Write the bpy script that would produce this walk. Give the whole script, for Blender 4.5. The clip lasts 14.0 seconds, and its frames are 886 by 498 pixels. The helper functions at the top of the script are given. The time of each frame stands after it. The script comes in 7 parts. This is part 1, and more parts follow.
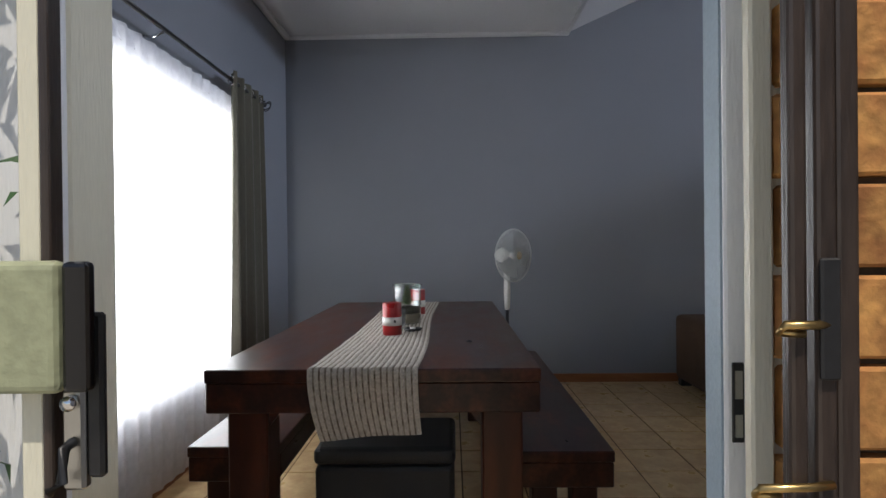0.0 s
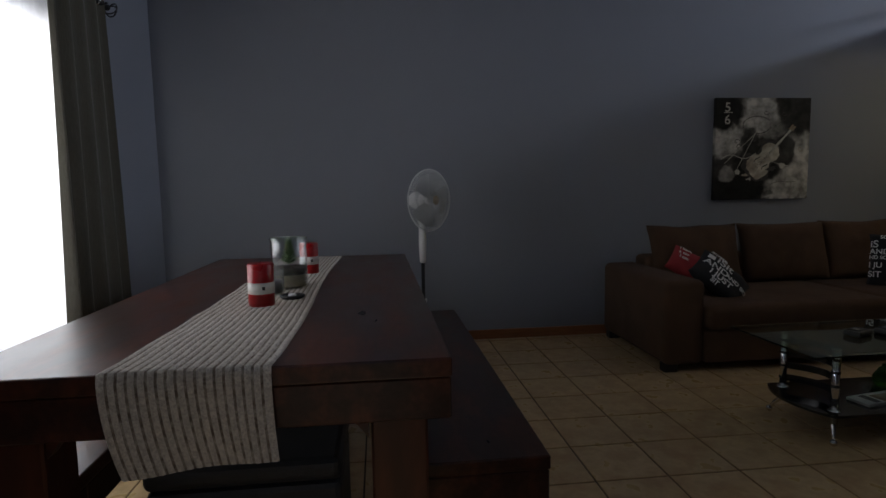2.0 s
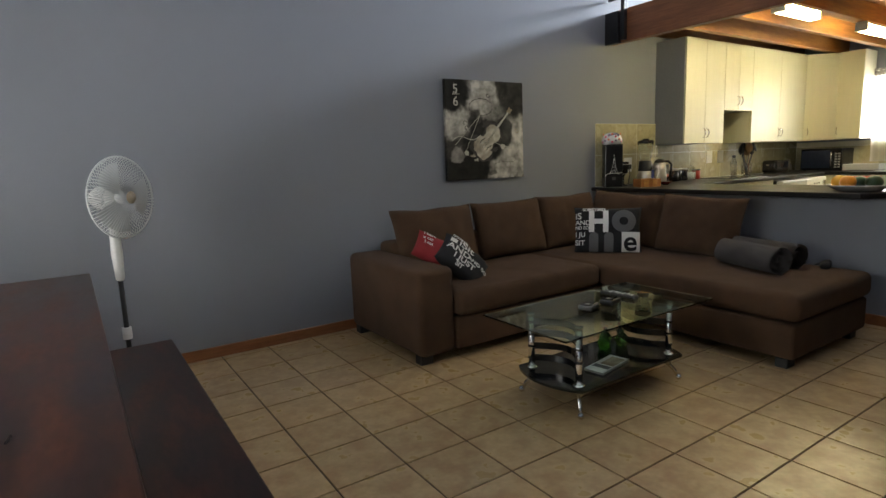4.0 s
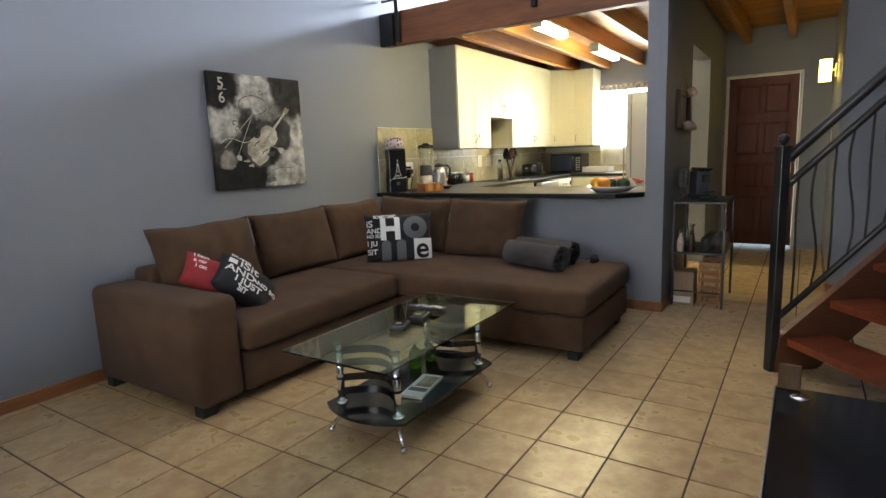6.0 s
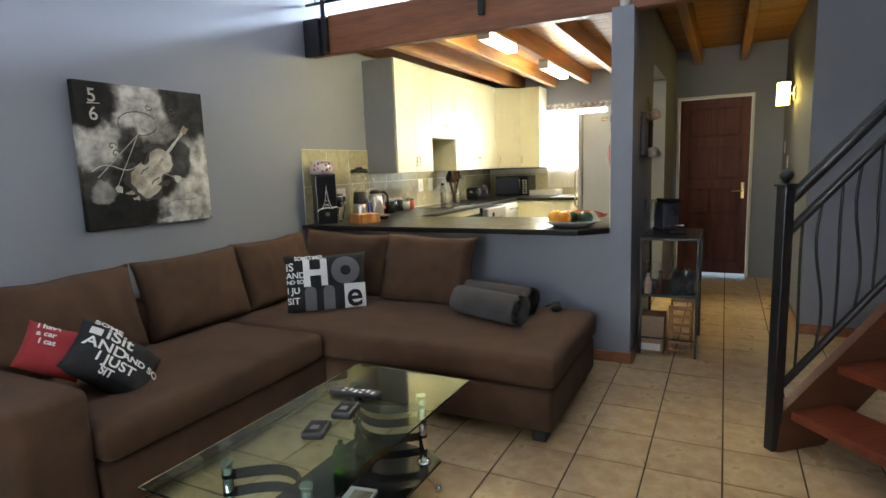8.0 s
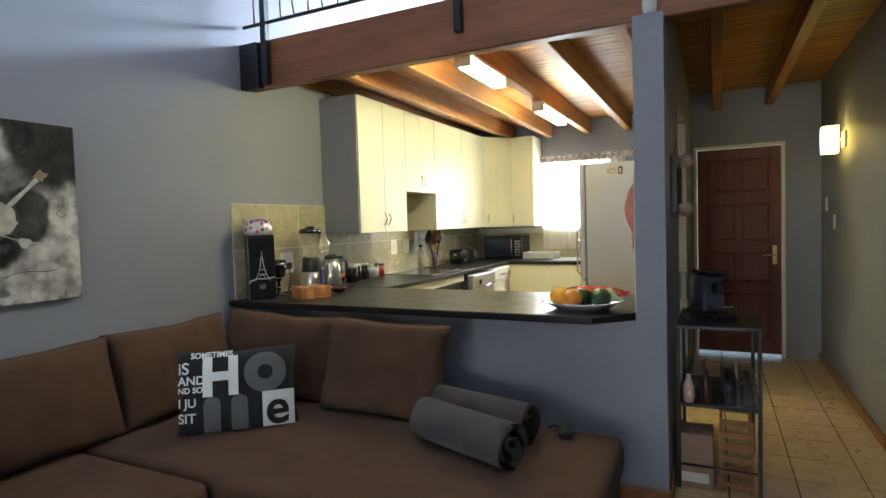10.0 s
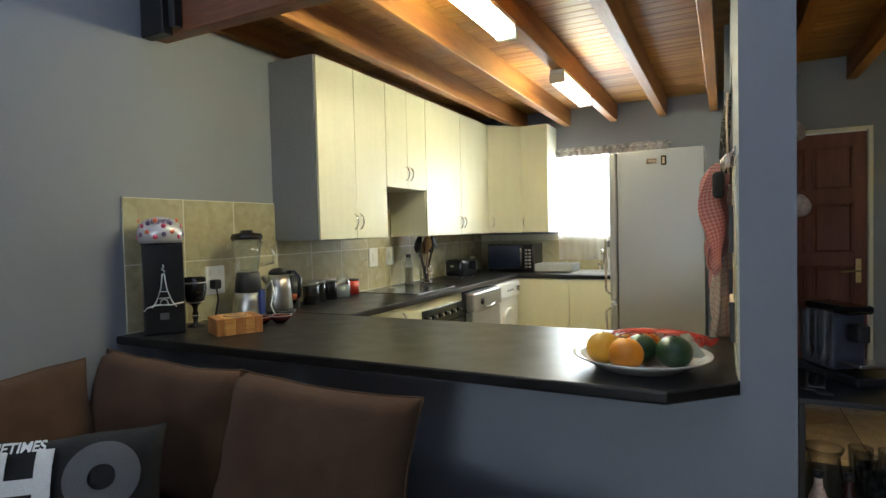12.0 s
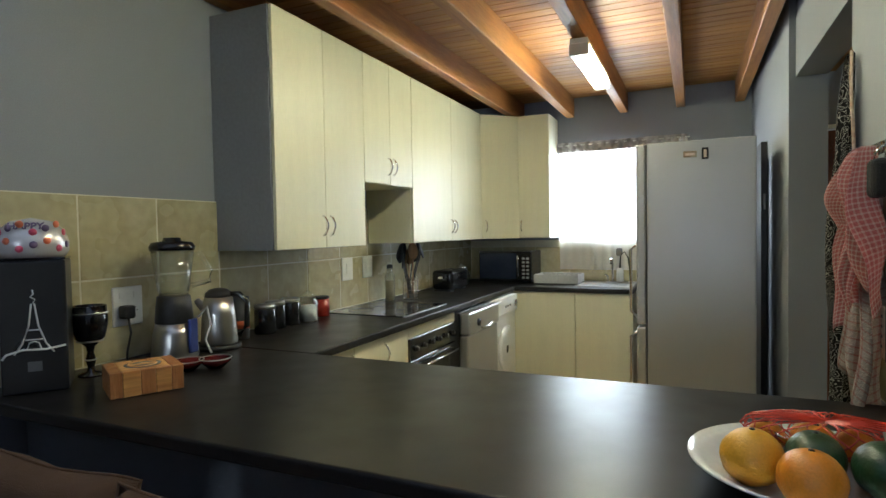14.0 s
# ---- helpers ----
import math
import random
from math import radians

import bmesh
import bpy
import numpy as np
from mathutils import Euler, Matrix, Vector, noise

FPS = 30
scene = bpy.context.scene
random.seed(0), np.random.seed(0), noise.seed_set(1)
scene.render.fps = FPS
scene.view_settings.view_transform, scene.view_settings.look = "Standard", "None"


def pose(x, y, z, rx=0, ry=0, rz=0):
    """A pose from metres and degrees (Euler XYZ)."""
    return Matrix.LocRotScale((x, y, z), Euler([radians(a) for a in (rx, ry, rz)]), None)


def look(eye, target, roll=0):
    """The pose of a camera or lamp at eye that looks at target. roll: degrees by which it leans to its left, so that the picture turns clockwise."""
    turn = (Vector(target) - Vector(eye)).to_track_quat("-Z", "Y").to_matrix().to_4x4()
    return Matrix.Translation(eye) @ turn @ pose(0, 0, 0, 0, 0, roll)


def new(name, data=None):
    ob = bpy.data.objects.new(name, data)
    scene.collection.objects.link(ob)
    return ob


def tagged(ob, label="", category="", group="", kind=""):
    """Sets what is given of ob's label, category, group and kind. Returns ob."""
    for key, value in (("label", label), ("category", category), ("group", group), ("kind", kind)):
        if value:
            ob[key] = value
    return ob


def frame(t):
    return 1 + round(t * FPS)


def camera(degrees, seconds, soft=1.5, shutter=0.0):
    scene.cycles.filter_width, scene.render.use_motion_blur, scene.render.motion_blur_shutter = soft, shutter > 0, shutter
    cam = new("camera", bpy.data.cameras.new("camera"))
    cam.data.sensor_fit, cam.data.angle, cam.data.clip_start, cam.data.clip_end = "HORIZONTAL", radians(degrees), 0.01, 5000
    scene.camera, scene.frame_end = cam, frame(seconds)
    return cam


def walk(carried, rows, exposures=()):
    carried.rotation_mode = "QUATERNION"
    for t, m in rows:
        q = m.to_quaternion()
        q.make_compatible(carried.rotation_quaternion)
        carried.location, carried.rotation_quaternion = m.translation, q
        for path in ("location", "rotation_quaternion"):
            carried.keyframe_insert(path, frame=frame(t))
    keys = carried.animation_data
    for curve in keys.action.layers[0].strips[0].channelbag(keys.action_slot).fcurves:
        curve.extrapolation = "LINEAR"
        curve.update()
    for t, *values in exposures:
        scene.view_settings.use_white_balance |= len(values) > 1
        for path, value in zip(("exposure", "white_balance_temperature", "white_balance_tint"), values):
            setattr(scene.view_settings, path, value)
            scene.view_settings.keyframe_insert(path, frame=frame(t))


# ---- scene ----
cam = camera(77.0, 14.0)
PATH = [
    (0, (0.491, 0.09, 1.204), (0.457, 2.089, 1.194), -0.6),
    (0.5, (0.515, 0.27, 1.197), (0.489, 2.27, 1.172), -0.4),
    (1, (0.563, 0.424, 1.19), (0.556, 2.423, 1.135), -0.7),
    (1.5, (0.586, 0.542, 1.186), (0.664, 2.536, 1.053), -0.7),
    (2, (0.616, 0.673, 1.18), (0.844, 2.65, 0.977), -1.0),
    (2.5, (0.644, 0.792, 1.187), (1.083, 2.727, 0.932), -1.2),
    (3, (0.684, 0.941, 1.186), (1.335, 2.811, 0.907), -1.6),
    (3.5, (0.71, 1.071, 1.199), (1.61, 2.832, 0.903), -2.0),
    (4, (0.734, 1.146, 1.247), (1.827, 2.791, 0.934), -2.2),
    (6.5, (0.989, 1.59, 1.272), (2.699, 2.573, 0.943), -2.2),
    (7, (1.121, 1.677, 1.299), (2.858, 2.614, 0.973), -2.1),
    (7.5, (1.287, 1.766, 1.334), (3.04, 2.676, 1.015), -2.1),
    (8, (1.495, 1.841, 1.361), (3.26, 2.737, 1.072), -2.0),
    (8.5, (1.735, 1.929, 1.382), (3.514, 2.818, 1.172), -1.9),
    (11, (3.053, 2.34, 1.37), (4.847, 3.222, 1.295), -1.6),
    (11.5, (3.322, 2.436, 1.367), (5.11, 3.329, 1.296), -1.4),
    (12, (3.561, 2.552, 1.364), (5.345, 3.454, 1.298), -1.4),
    (12.5, (3.779, 2.667, 1.37), (5.56, 3.575, 1.308), -1.3),
    (13, (3.964, 2.789, 1.377), (5.746, 3.695, 1.315), -1.0),
    (13.5, (4.109, 2.907, 1.398), (5.897, 3.8, 1.337), -0.9),
    (14, (4.2, 2.981, 1.397), (6.024, 3.8, 1.334), -1.0),
]
EXPOSURE = [(0, -0.45, 6900, 10), (0.5, -0.8, 6900, 10), (1, -1.1, 6800, 10), (1.5, -1.5, 6700, 10), (2, -1.6, 6900, 12), (2.5, -1.2, 7400, 14), (3, -0.5, 7600, 11), (3.5, 0.0, 7500, 9), (4, 0.25, 7500, 7),
            (6.5, 1.12, 6950, 8), (8.5, 1.05, 6700, 7), (11, 0.62, 6350, 5), (12.5, 0.36, 6000, 5), (14, 0.03, 5750, 5)]
walk(cam, [(t, look(eye, target, roll)) for t, eye, target, roll in PATH], EXPOSURE)

# ---- light ----
world = bpy.data.worlds.new("sky")
scene.world = world
world.use_nodes = True
_sky = world.node_tree.nodes.new("ShaderNodeTexSky")
_sky.sky_type = "NISHITA"
_sky.sun_disc = False
_sky.sun_elevation, _sky.sun_rotation = radians(66), radians(180)
_bg = world.node_tree.nodes["Background"]
_bg.inputs["Strength"].default_value = 0.15
world.node_tree.links.new(_sky.outputs["Color"], _bg.inputs["Color"])

sun = new("sun", bpy.data.lights.new("sun", "SUN"))
sun.data.energy, sun.data.angle, sun.data.color = 4.5, radians(0.5), (1.0, 0.95, 0.87)
sun.matrix_world = look((0, -9.0, 20), (0, 0, 0))


def area(name, eye, target, w, h, power, colour):
    ob = new(name, bpy.data.lights.new(name, "AREA"))
    ob.data.shape, ob.data.size, ob.data.size_y = "RECTANGLE", w, h
    ob.data.energy, ob.data.color = power, colour
    ob.matrix_world = look(eye, target)
    return ob


area("window_daylight", (-1.02, 3.0, 1.28), (0, 3.0, 1.22), 2.0, 1.46, 125, (0.90, 0.95, 1.0))
area("loft_daylight", (9.30, 3.2, 3.77), (6.0, 3.2, 3.45), 2.4, 0.45, 450, (0.66, 0.78, 1.0))
area("kitchen_daylight", (9.44, 3.72, 1.58), (8, 3.72, 1.4), 0.75, 1.05, 50, (0.93, 0.97, 1.0))

# ---- materials ----


def mat(name, colour, rough=0.5, metal=0.0, var=0.10, grain=60.0, big=2.0, bump=0.02, stretch=(1, 1, 1), second=None, rand=0.0,
        coat=0.0, spec=0.5, sheen=0.0, edge=(0.25, 0.75)):
    """Paint with broad mottling and fine grain; second: colour that the broad noise blends to."""
    m = bpy.data.materials.new(name)
    m.use_nodes = True
    t = m.node_tree
    n, l = t.nodes, t.links
    b = n["Principled BSDF"]
    b.inputs["Roughness"].default_value, b.inputs["Metallic"].default_value = rough, metal
    b.inputs["Coat Weight"].default_value = coat
    b.inputs["Specular IOR Level"].default_value = spec
    b.inputs["Sheen Weight"].default_value = sheen
    co = n.new("ShaderNodeTexCoord")
    mp = n.new("ShaderNodeMapping")
    mp.inputs["Scale"].default_value = stretch
    l.new(co.outputs["Object"], mp.inputs["Vector"])
    vec = mp.outputs["Vector"]
    if rand:
        info = n.new("ShaderNodeObjectInfo")
        add = n.new("ShaderNodeVectorMath")
        sc = n.new("ShaderNodeMath")
        sc.operation = "MULTIPLY"
        sc.inputs[1].default_value = 37.0
        l.new(info.outputs["Random"], sc.inputs[0])
        l.new(vec, add.inputs[0])
        l.new(sc.outputs[0], add.inputs[1])
        vec = add.outputs[0]
    n1 = n.new("ShaderNodeTexNoise")
    n1.inputs["Scale"].default_value, n1.inputs["Detail"].default_value = big, 2.5
    n2 = n.new("ShaderNodeTexNoise")
    n2.inputs["Scale"].default_value, n2.inputs["Detail"].default_value = grain, 4
    l.new(vec, n1.inputs["Vector"])
    l.new(vec, n2.inputs["Vector"])
    r1 = n.new("ShaderNodeMapRange")
    r1.interpolation_type = "SMOOTHSTEP"
    r1.inputs[1].default_value, r1.inputs[2].default_value = edge
    l.new(n1.outputs[0], r1.inputs[0])
    mx = n.new("ShaderNodeMix")
    mx.data_type = "RGBA"
    c2 = second or tuple(c * (1 - var) for c in colour)
    mx.inputs[6].default_value, mx.inputs[7].default_value = (*colour, 1), (*c2, 1)
    l.new(r1.outputs[0], mx.inputs[0])
    hsv = n.new("ShaderNodeHueSaturation")
    l.new(mx.outputs[2], hsv.inputs["Color"])
    r2 = n.new("ShaderNodeMapRange")
    r2.interpolation_type = "SMOOTHSTEP"
    r2.inputs[1].default_value, r2.inputs[2].default_value = 0.2, 0.8
    r2.inputs[3].default_value, r2.inputs[4].default_value = 1 - var, 1 + var
    l.new(n2.outputs[0], r2.inputs[0])
    val = r2.outputs[0]
    if rand:
        rr = n.new("ShaderNodeMapRange")
        rr.inputs[3].default_value, rr.inputs[4].default_value = 1 - rand, 1 + rand
        l.new(info.outputs["Random"], rr.inputs[0])
        mu = n.new("ShaderNodeMath")
        mu.operation = "MULTIPLY"
        l.new(val, mu.inputs[0])
        l.new(rr.outputs[0], mu.inputs[1])
        val = mu.outputs[0]
    l.new(val, hsv.inputs["Value"])
    l.new(hsv.outputs[0], b.inputs["Base Color"])
    r3 = n.new("ShaderNodeMapRange")
    r3.inputs[3].default_value, r3.inputs[4].default_value = max(0.02, rough - 0.08), min(1, rough + 0.08)
    l.new(n1.outputs[0], r3.inputs[0])
    l.new(r3.outputs[0], b.inputs["Roughness"])
    if bump:
        bp = n.new("ShaderNodeBump")
        bp.inputs["Strength"].default_value, bp.inputs["Distance"].default_value = 0.6, bump * 0.1
        l.new(n2.outputs[0], bp.inputs["Height"])
        l.new(bp.outputs[0], b.inputs["Normal"])
    return m


def glass(name, colour=(1, 1, 1), rough=0.0, ior=1.45):
    m = bpy.data.materials.new(name)
    m.use_nodes = True
    b = m.node_tree.nodes["Principled BSDF"]
    b.inputs["Base Color"].default_value = (*colour, 1)
    b.inputs["Transmission Weight"].default_value = 1
    b.inputs["Roughness"].default_value, b.inputs["IOR"].default_value = rough, ior
    return m


def thin_glass(name, colour=(0.95, 0.965, 0.965)):
    """Thin clear glass: straight through, with a gloss that grows towards the edges."""
    m = bpy.data.materials.new(name)
    m.use_nodes = True
    n, l = m.node_tree.nodes, m.node_tree.links
    n.remove(n["Principled BSDF"])
    tp, gl, mx, lw = n.new("ShaderNodeBsdfTransparent"), n.new("ShaderNodeBsdfGlossy"), n.new("ShaderNodeMixShader"), n.new("ShaderNodeLayerWeight")
    tp.inputs[0].default_value = (*colour, 1)
    gl.inputs["Roughness"].default_value = 0.03
    pw, ma = n.new("ShaderNodeMath"), n.new("ShaderNodeMath")
    pw.operation, ma.operation = "POWER", "MULTIPLY_ADD"
    pw.inputs[1].default_value = 2.2
    ma.inputs[1].default_value, ma.inputs[2].default_value = 0.75, 0.06
    l.new(lw.outputs["Facing"], pw.inputs[0])
    l.new(pw.outputs[0], ma.inputs[0])
    l.new(ma.outputs[0], mx.inputs[0])
    l.new(tp.outputs[0], mx.inputs[1])
    l.new(gl.outputs[0], mx.inputs[2])
    l.new(mx.outputs[0], n["Material Output"].inputs[0])
    return m


def glow(name, colour, strength):
    m = bpy.data.materials.new(name)
    m.use_nodes = True
    b = m.node_tree.nodes["Principled BSDF"]
    b.inputs["Base Color"].default_value = (*colour, 1)
    b.inputs["Emission Color"].default_value = (*colour, 1)
    b.inputs["Emission Strength"].default_value = strength
    return m


def sheer_cloth(name, colour, clear, scale):
    """Thin woven cloth: part of the light goes straight through, the rest glows through the threads."""
    m = bpy.data.materials.new(name)
    m.use_nodes = True
    t = m.node_tree
    n, l = t.nodes, t.links
    n.remove(n["Principled BSDF"])
    d, tr, tp = n.new("ShaderNodeBsdfDiffuse"), n.new("ShaderNodeBsdfTranslucent"), n.new("ShaderNodeBsdfTransparent")
    d.inputs[0].default_value = tr.inputs[0].default_value = (*colour, 1)
    a, b2 = n.new("ShaderNodeMixShader"), n.new("ShaderNodeMixShader")
    a.inputs[0].default_value = 0.55
    l.new(d.outputs[0], a.inputs[1])
    l.new(tr.outputs[0], a.inputs[2])
    co, no, r = n.new("ShaderNodeTexCoord"), n.new("ShaderNodeTexNoise"), n.new("ShaderNodeMapRange")
    no.inputs["Scale"].default_value = scale
    r.inputs[3].default_value, r.inputs[4].default_value = clear - 0.12, clear + 0.12
    l.new(co.outputs["Object"], no.inputs["Vector"])
    l.new(no.outputs[0], r.inputs[0])
    l.new(r.outputs[0], b2.inputs[0])
    l.new(a.outputs[0], b2.inputs[1])
    l.new(tp.outputs[0], b2.inputs[2])
    l.new(b2.outputs[0], n["Material Output"].inputs[0])
    return m


def wood(name, dark, light, rough=0.4, grain_axis=0, scale=1.0, bump=0.03, rand=0.0, coat=0.0):
    s = [14.0 * scale] * 3
    s[grain_axis] = 1.2 * scale
    return mat(name, dark, rough, 0, 0.18, 9.0, 1.3, bump, tuple(s), light, rand, coat)


WALL = mat("grey_blue_wall_paint", (0.229, 0.243, 0.280), 0.62, var=0.05, grain=220, big=0.8, bump=0.012)
NIBPAINT = mat("pale_blue_reveal_paint", (0.29, 0.37, 0.43), 0.55, var=0.06, grain=180, big=2, bump=0.012)
CEIL = mat("white_ceiling_paint", (0.62, 0.62, 0.64), 0.7, var=0.04, grain=90, big=0.7, bump=0.01)
TILE = mat("beige_floor_tile", (0.56, 0.41, 0.215), 0.30, var=0.07, grain=45, big=11.0, bump=0.004, second=(0.43, 0.275, 0.14), rand=0.06)
GROUT = mat("brown_grout", (0.085, 0.055, 0.030), 0.85, var=0.2, grain=120, big=6)
SKIRT = wood("varnished_skirting", (0.30, 0.12, 0.045), (0.22, 0.08, 0.03), 0.35)
DARKWOOD = mat("dark_stained_table_wood", (0.026, 0.0100, 0.0070), 0.31, 0, 0.30, 20, 3.6, 0.0, (3, 1.0, 3), (0.085, 0.025, 0.012), 0, 0.0, 0.32, edge=(0.38, 0.74))
DARKWOOD_X = mat("dark_stained_leg_wood", (0.026, 0.0085, 0.0065), 0.36, 0, 0.25, 7, 1.7, 0.0, (4, 4, 1.0), (0.080, 0.021, 0.010), 0, 0.0, 0.35)
BEAM_X = wood("varnished_pine_joist", (0.36, 0.160, 0.032), (0.23, 0.085, 0.020), 0.48, 0, 0.7, 0.03, 0.10)
BEAM_Y = wood("red_brown_main_beam", (0.165, 0.060, 0.025), (0.25, 0.095, 0.038), 0.42, 1, 0.7, 0.03)
BOARD = wood("varnished_pine_boards", (0.41, 0.205, 0.036), (0.26, 0.105, 0.022), 0.50, 1, 0.6, 0.03)
DOORWOOD = wood("mahogany_door_wood", (0.150, 0.034, 0.010), (0.095, 0.020, 0.007), 0.55, 2, 0.7, 0.03)
TREADWOOD = wood("red_brown_tread_wood", (0.21, 0.044, 0.018), (0.14, 0.030, 0.012), 0.34, 0, 0.7, 0.03)
STRINGER = wood("pine_stringer_wood", (0.14, 0.050, 0.022), (0.095, 0.034, 0.016), 0.45, 0, 0.7, 0.03)
SOFA = mat("brown_sofa_fabric", (0.102, 0.056, 0.031), 0.95, var=0.20, grain=340, big=6, bump=0.10, second=(0.078, 0.043, 0.025), sheen=0.05, spec=0.2)
WORKTOP = mat("charcoal_laminate_worktop", (0.013, 0.012, 0.012), 0.33, var=0.22, grain=240, big=8, bump=0.0, spec=0.28)
CABINET = mat("cream_cabinet_board", (0.62, 0.60, 0.44), 0.38, var=0.04, grain=40, big=3, bump=0.008, stretch=(8, 8, 0.8))
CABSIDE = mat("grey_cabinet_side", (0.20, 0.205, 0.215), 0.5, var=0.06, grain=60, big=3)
SPLASH = mat("olive_beige_wall_tile", (0.45, 0.41, 0.27), 0.26, var=0.10, grain=22, big=6, bump=0.01, second=(0.36, 0.32, 0.19), rand=0.06)
SPLASHGROUT = mat("cream_tile_grout", (0.62, 0.59, 0.45), 0.8, var=0.08)
STEEL = mat("brushed_steel", (0.50, 0.49, 0.46), 0.34, 1.0, var=0.04, grain=40, big=5, bump=0)
CHROME = mat("chrome", (0.75, 0.75, 0.76), 0.09, 1.0, var=0.03, grain=30, bump=0)
FRIDGE = mat("silver_grey_fridge_paint", (0.33, 0.33, 0.33), 0.36, 0.25, var=0.04, grain=300, big=2, bump=0.006)
BLACKMETAL = mat("black_painted_steel", (0.014, 0.014, 0.016), 0.38, var=0.2, grain=60, big=8, bump=0.01)
BLACKGLOSS = mat("glossy_black_plastic", (0.010, 0.010, 0.012), 0.12, var=0.15, grain=60, bump=0)
BLACKMATT = mat("matt_black_plastic", (0.018, 0.018, 0.020), 0.5, var=0.2, grain=80, bump=0.01)
WHITE = mat("white_plastic", (0.72, 0.72, 0.70), 0.35, var=0.04, grain=60, bump=0.004)
CREAMFRAME = mat("cream_painted_frame", (0.72, 0.69, 0.56), 0.42, var=0.03, grain=50, big=5, stretch=(6, 6, 0.7))
WHITEFRAME = mat("white_painted_frame", (0.76, 0.77, 0.78), 0.36, var=0.025, grain=50, big=5, stretch=(6, 6, 0.7))
CLEAR = thin_glass("clear_glass")
TABLEGLASS = glass("green_tinted_glass", (0.66, 0.84, 0.73))
SHEER = sheer_cloth("white_sheer_voile", (0.86, 0.87, 0.92), 0.20, 30)
LACE = sheer_cloth("white_lace", (0.88, 0.88, 0.88), 0.38, 140)
DRAPE = mat("olive_grey_drape", (0.090, 0.082, 0.058), 0.85, var=0.12, grain=160, big=5, bump=0.03, stretch=(1, 1, 0.2), sheen=0.3)
BRICK = mat("orange_face_brick", (0.56, 0.29, 0.09), 0.85, var=0.28, grain=60, big=22, bump=0.05, second=(0.36, 0.15, 0.05), rand=0.22)
MORTAR = mat("dark_mortar", (0.12, 0.08, 0.05), 0.95, var=0.2, grain=90, bump=0.05)
PLAIN_OUT = mat("paving_stone", (0.46, 0.42, 0.36), 0.85, var=0.15, grain=30, big=2, bump=0.05)
LAMPGLOW = glow("fluorescent_tube_glow", (1.0, 0.91, 0.57), 62.0)
SCONCEGLOW = glow("warm_glass_shade_glow", (1.0, 0.72, 0.17), 5.5)

# ---- mesh helpers ----


def bx(bm, x0, x1, y0, y1, z0, z1, bevel=0.0, seg=1, m=None):
    r = bmesh.ops.create_cube(bm, size=1.0)
    vs = r["verts"]
    bmesh.ops.scale(bm, vec=(abs(x1 - x0), abs(y1 - y0), abs(z1 - z0)), verts=vs)
    bmesh.ops.translate(bm, vec=((x0 + x1) / 2, (y0 + y1) / 2, (z0 + z1) / 2), verts=vs)
    if m is not None:
        bmesh.ops.transform(bm, matrix=m, verts=vs)
    if bevel:
        es = list({e for v in vs for e in v.link_edges})
        bmesh.ops.bevel(bm, geom=es, offset=bevel, segments=seg, profile=0.5, affect="EDGES")
    return bm


def box(*a, **k):
    return bx(bmesh.new(), *a, **k)


def lathe(bm, profile, centre=(0, 0, 0), seg=24, m=None):
    rings = []
    for r, z in profile:
        ring = []
        for i in range(seg):
            a = 2 * math.pi * i / seg
            p = Vector((r * math.cos(a), r * math.sin(a), z))
            if m is not None:
                p = m @ p
            ring.append(bm.verts.new(p + Vector(centre)))
        rings.append(ring)
    for a, b in zip(rings, rings[1:]):
        for i in range(seg):
            f = bm.faces.new((a[i], a[(i + 1) % seg], b[(i + 1) % seg], b[i]))
            f.smooth = True
    if profile[0][0] > 1e-5:
        bm.faces.new(rings[0][::-1])
    if profile[-1][0] > 1e-5:
        bm.faces.new(rings[-1])
    return bm


def turned(profile, **k):
    return lathe(bmesh.new(), profile, **k)


def tube(bm, pts, r, seg=10, closed=False):
    pts = [Vector(p) for p in pts]
    rings = []
    n = len(pts)
    up = Vector((0, 0, 1))
    for i, p in enumerate(pts):
        a = pts[(i - 1) % n] if (closed or i > 0) else p
        b = pts[(i + 1) % n] if (closed or i < n - 1) else p
        d = (b - a).normalized()
        ref = up if abs(d.dot(up)) < 0.95 else Vector((1, 0, 0))
        u = d.cross(ref).normalized()
        v = d.cross(u).normalized()
        rad = r[i] if isinstance(r, (list, tuple)) else r
        rings.append([bm.verts.new(p + rad * (math.cos(2 * math.pi * k / seg) * u + math.sin(2 * math.pi * k / seg) * v)) for k in range(seg)])
    pairs = list(zip(rings, rings[1:])) + ([(rings[-1], rings[0])] if closed else [])
    for a, b in pairs:
        for k in range(seg):
            f = bm.faces.new((a[k], a[(k + 1) % seg], b[(k + 1) % seg], b[k]))
            f.smooth = True
    if not closed:
        bm.faces.new(rings[0][::-1])
        bm.faces.new(rings[-1])
    return bm


def pipe(pts, r, seg=10, closed=False):
    return tube(bmesh.new(), pts, r, seg, closed)


def prism(bm, outline, y0, y1, m=None):
    """A slab from an outline of (x, z) points, between y0 and y1."""
    a = [bm.verts.new((m @ Vector((x, y0, z))) if m is not None else (x, y0, z)) for x, z in outline]
    b = [bm.verts.new((m @ Vector((x, y1, z))) if m is not None else (x, y1, z)) for x, z in outline]
    n = len(a)
    bm.faces.new(a)
    bm.faces.new(b[::-1])
    for i in range(n):
        bm.faces.new((a[i], b[i], b[(i + 1) % n], a[(i + 1) % n]))
    bmesh.ops.recalc_face_normals(bm, faces=bm.faces[:])
    return bm


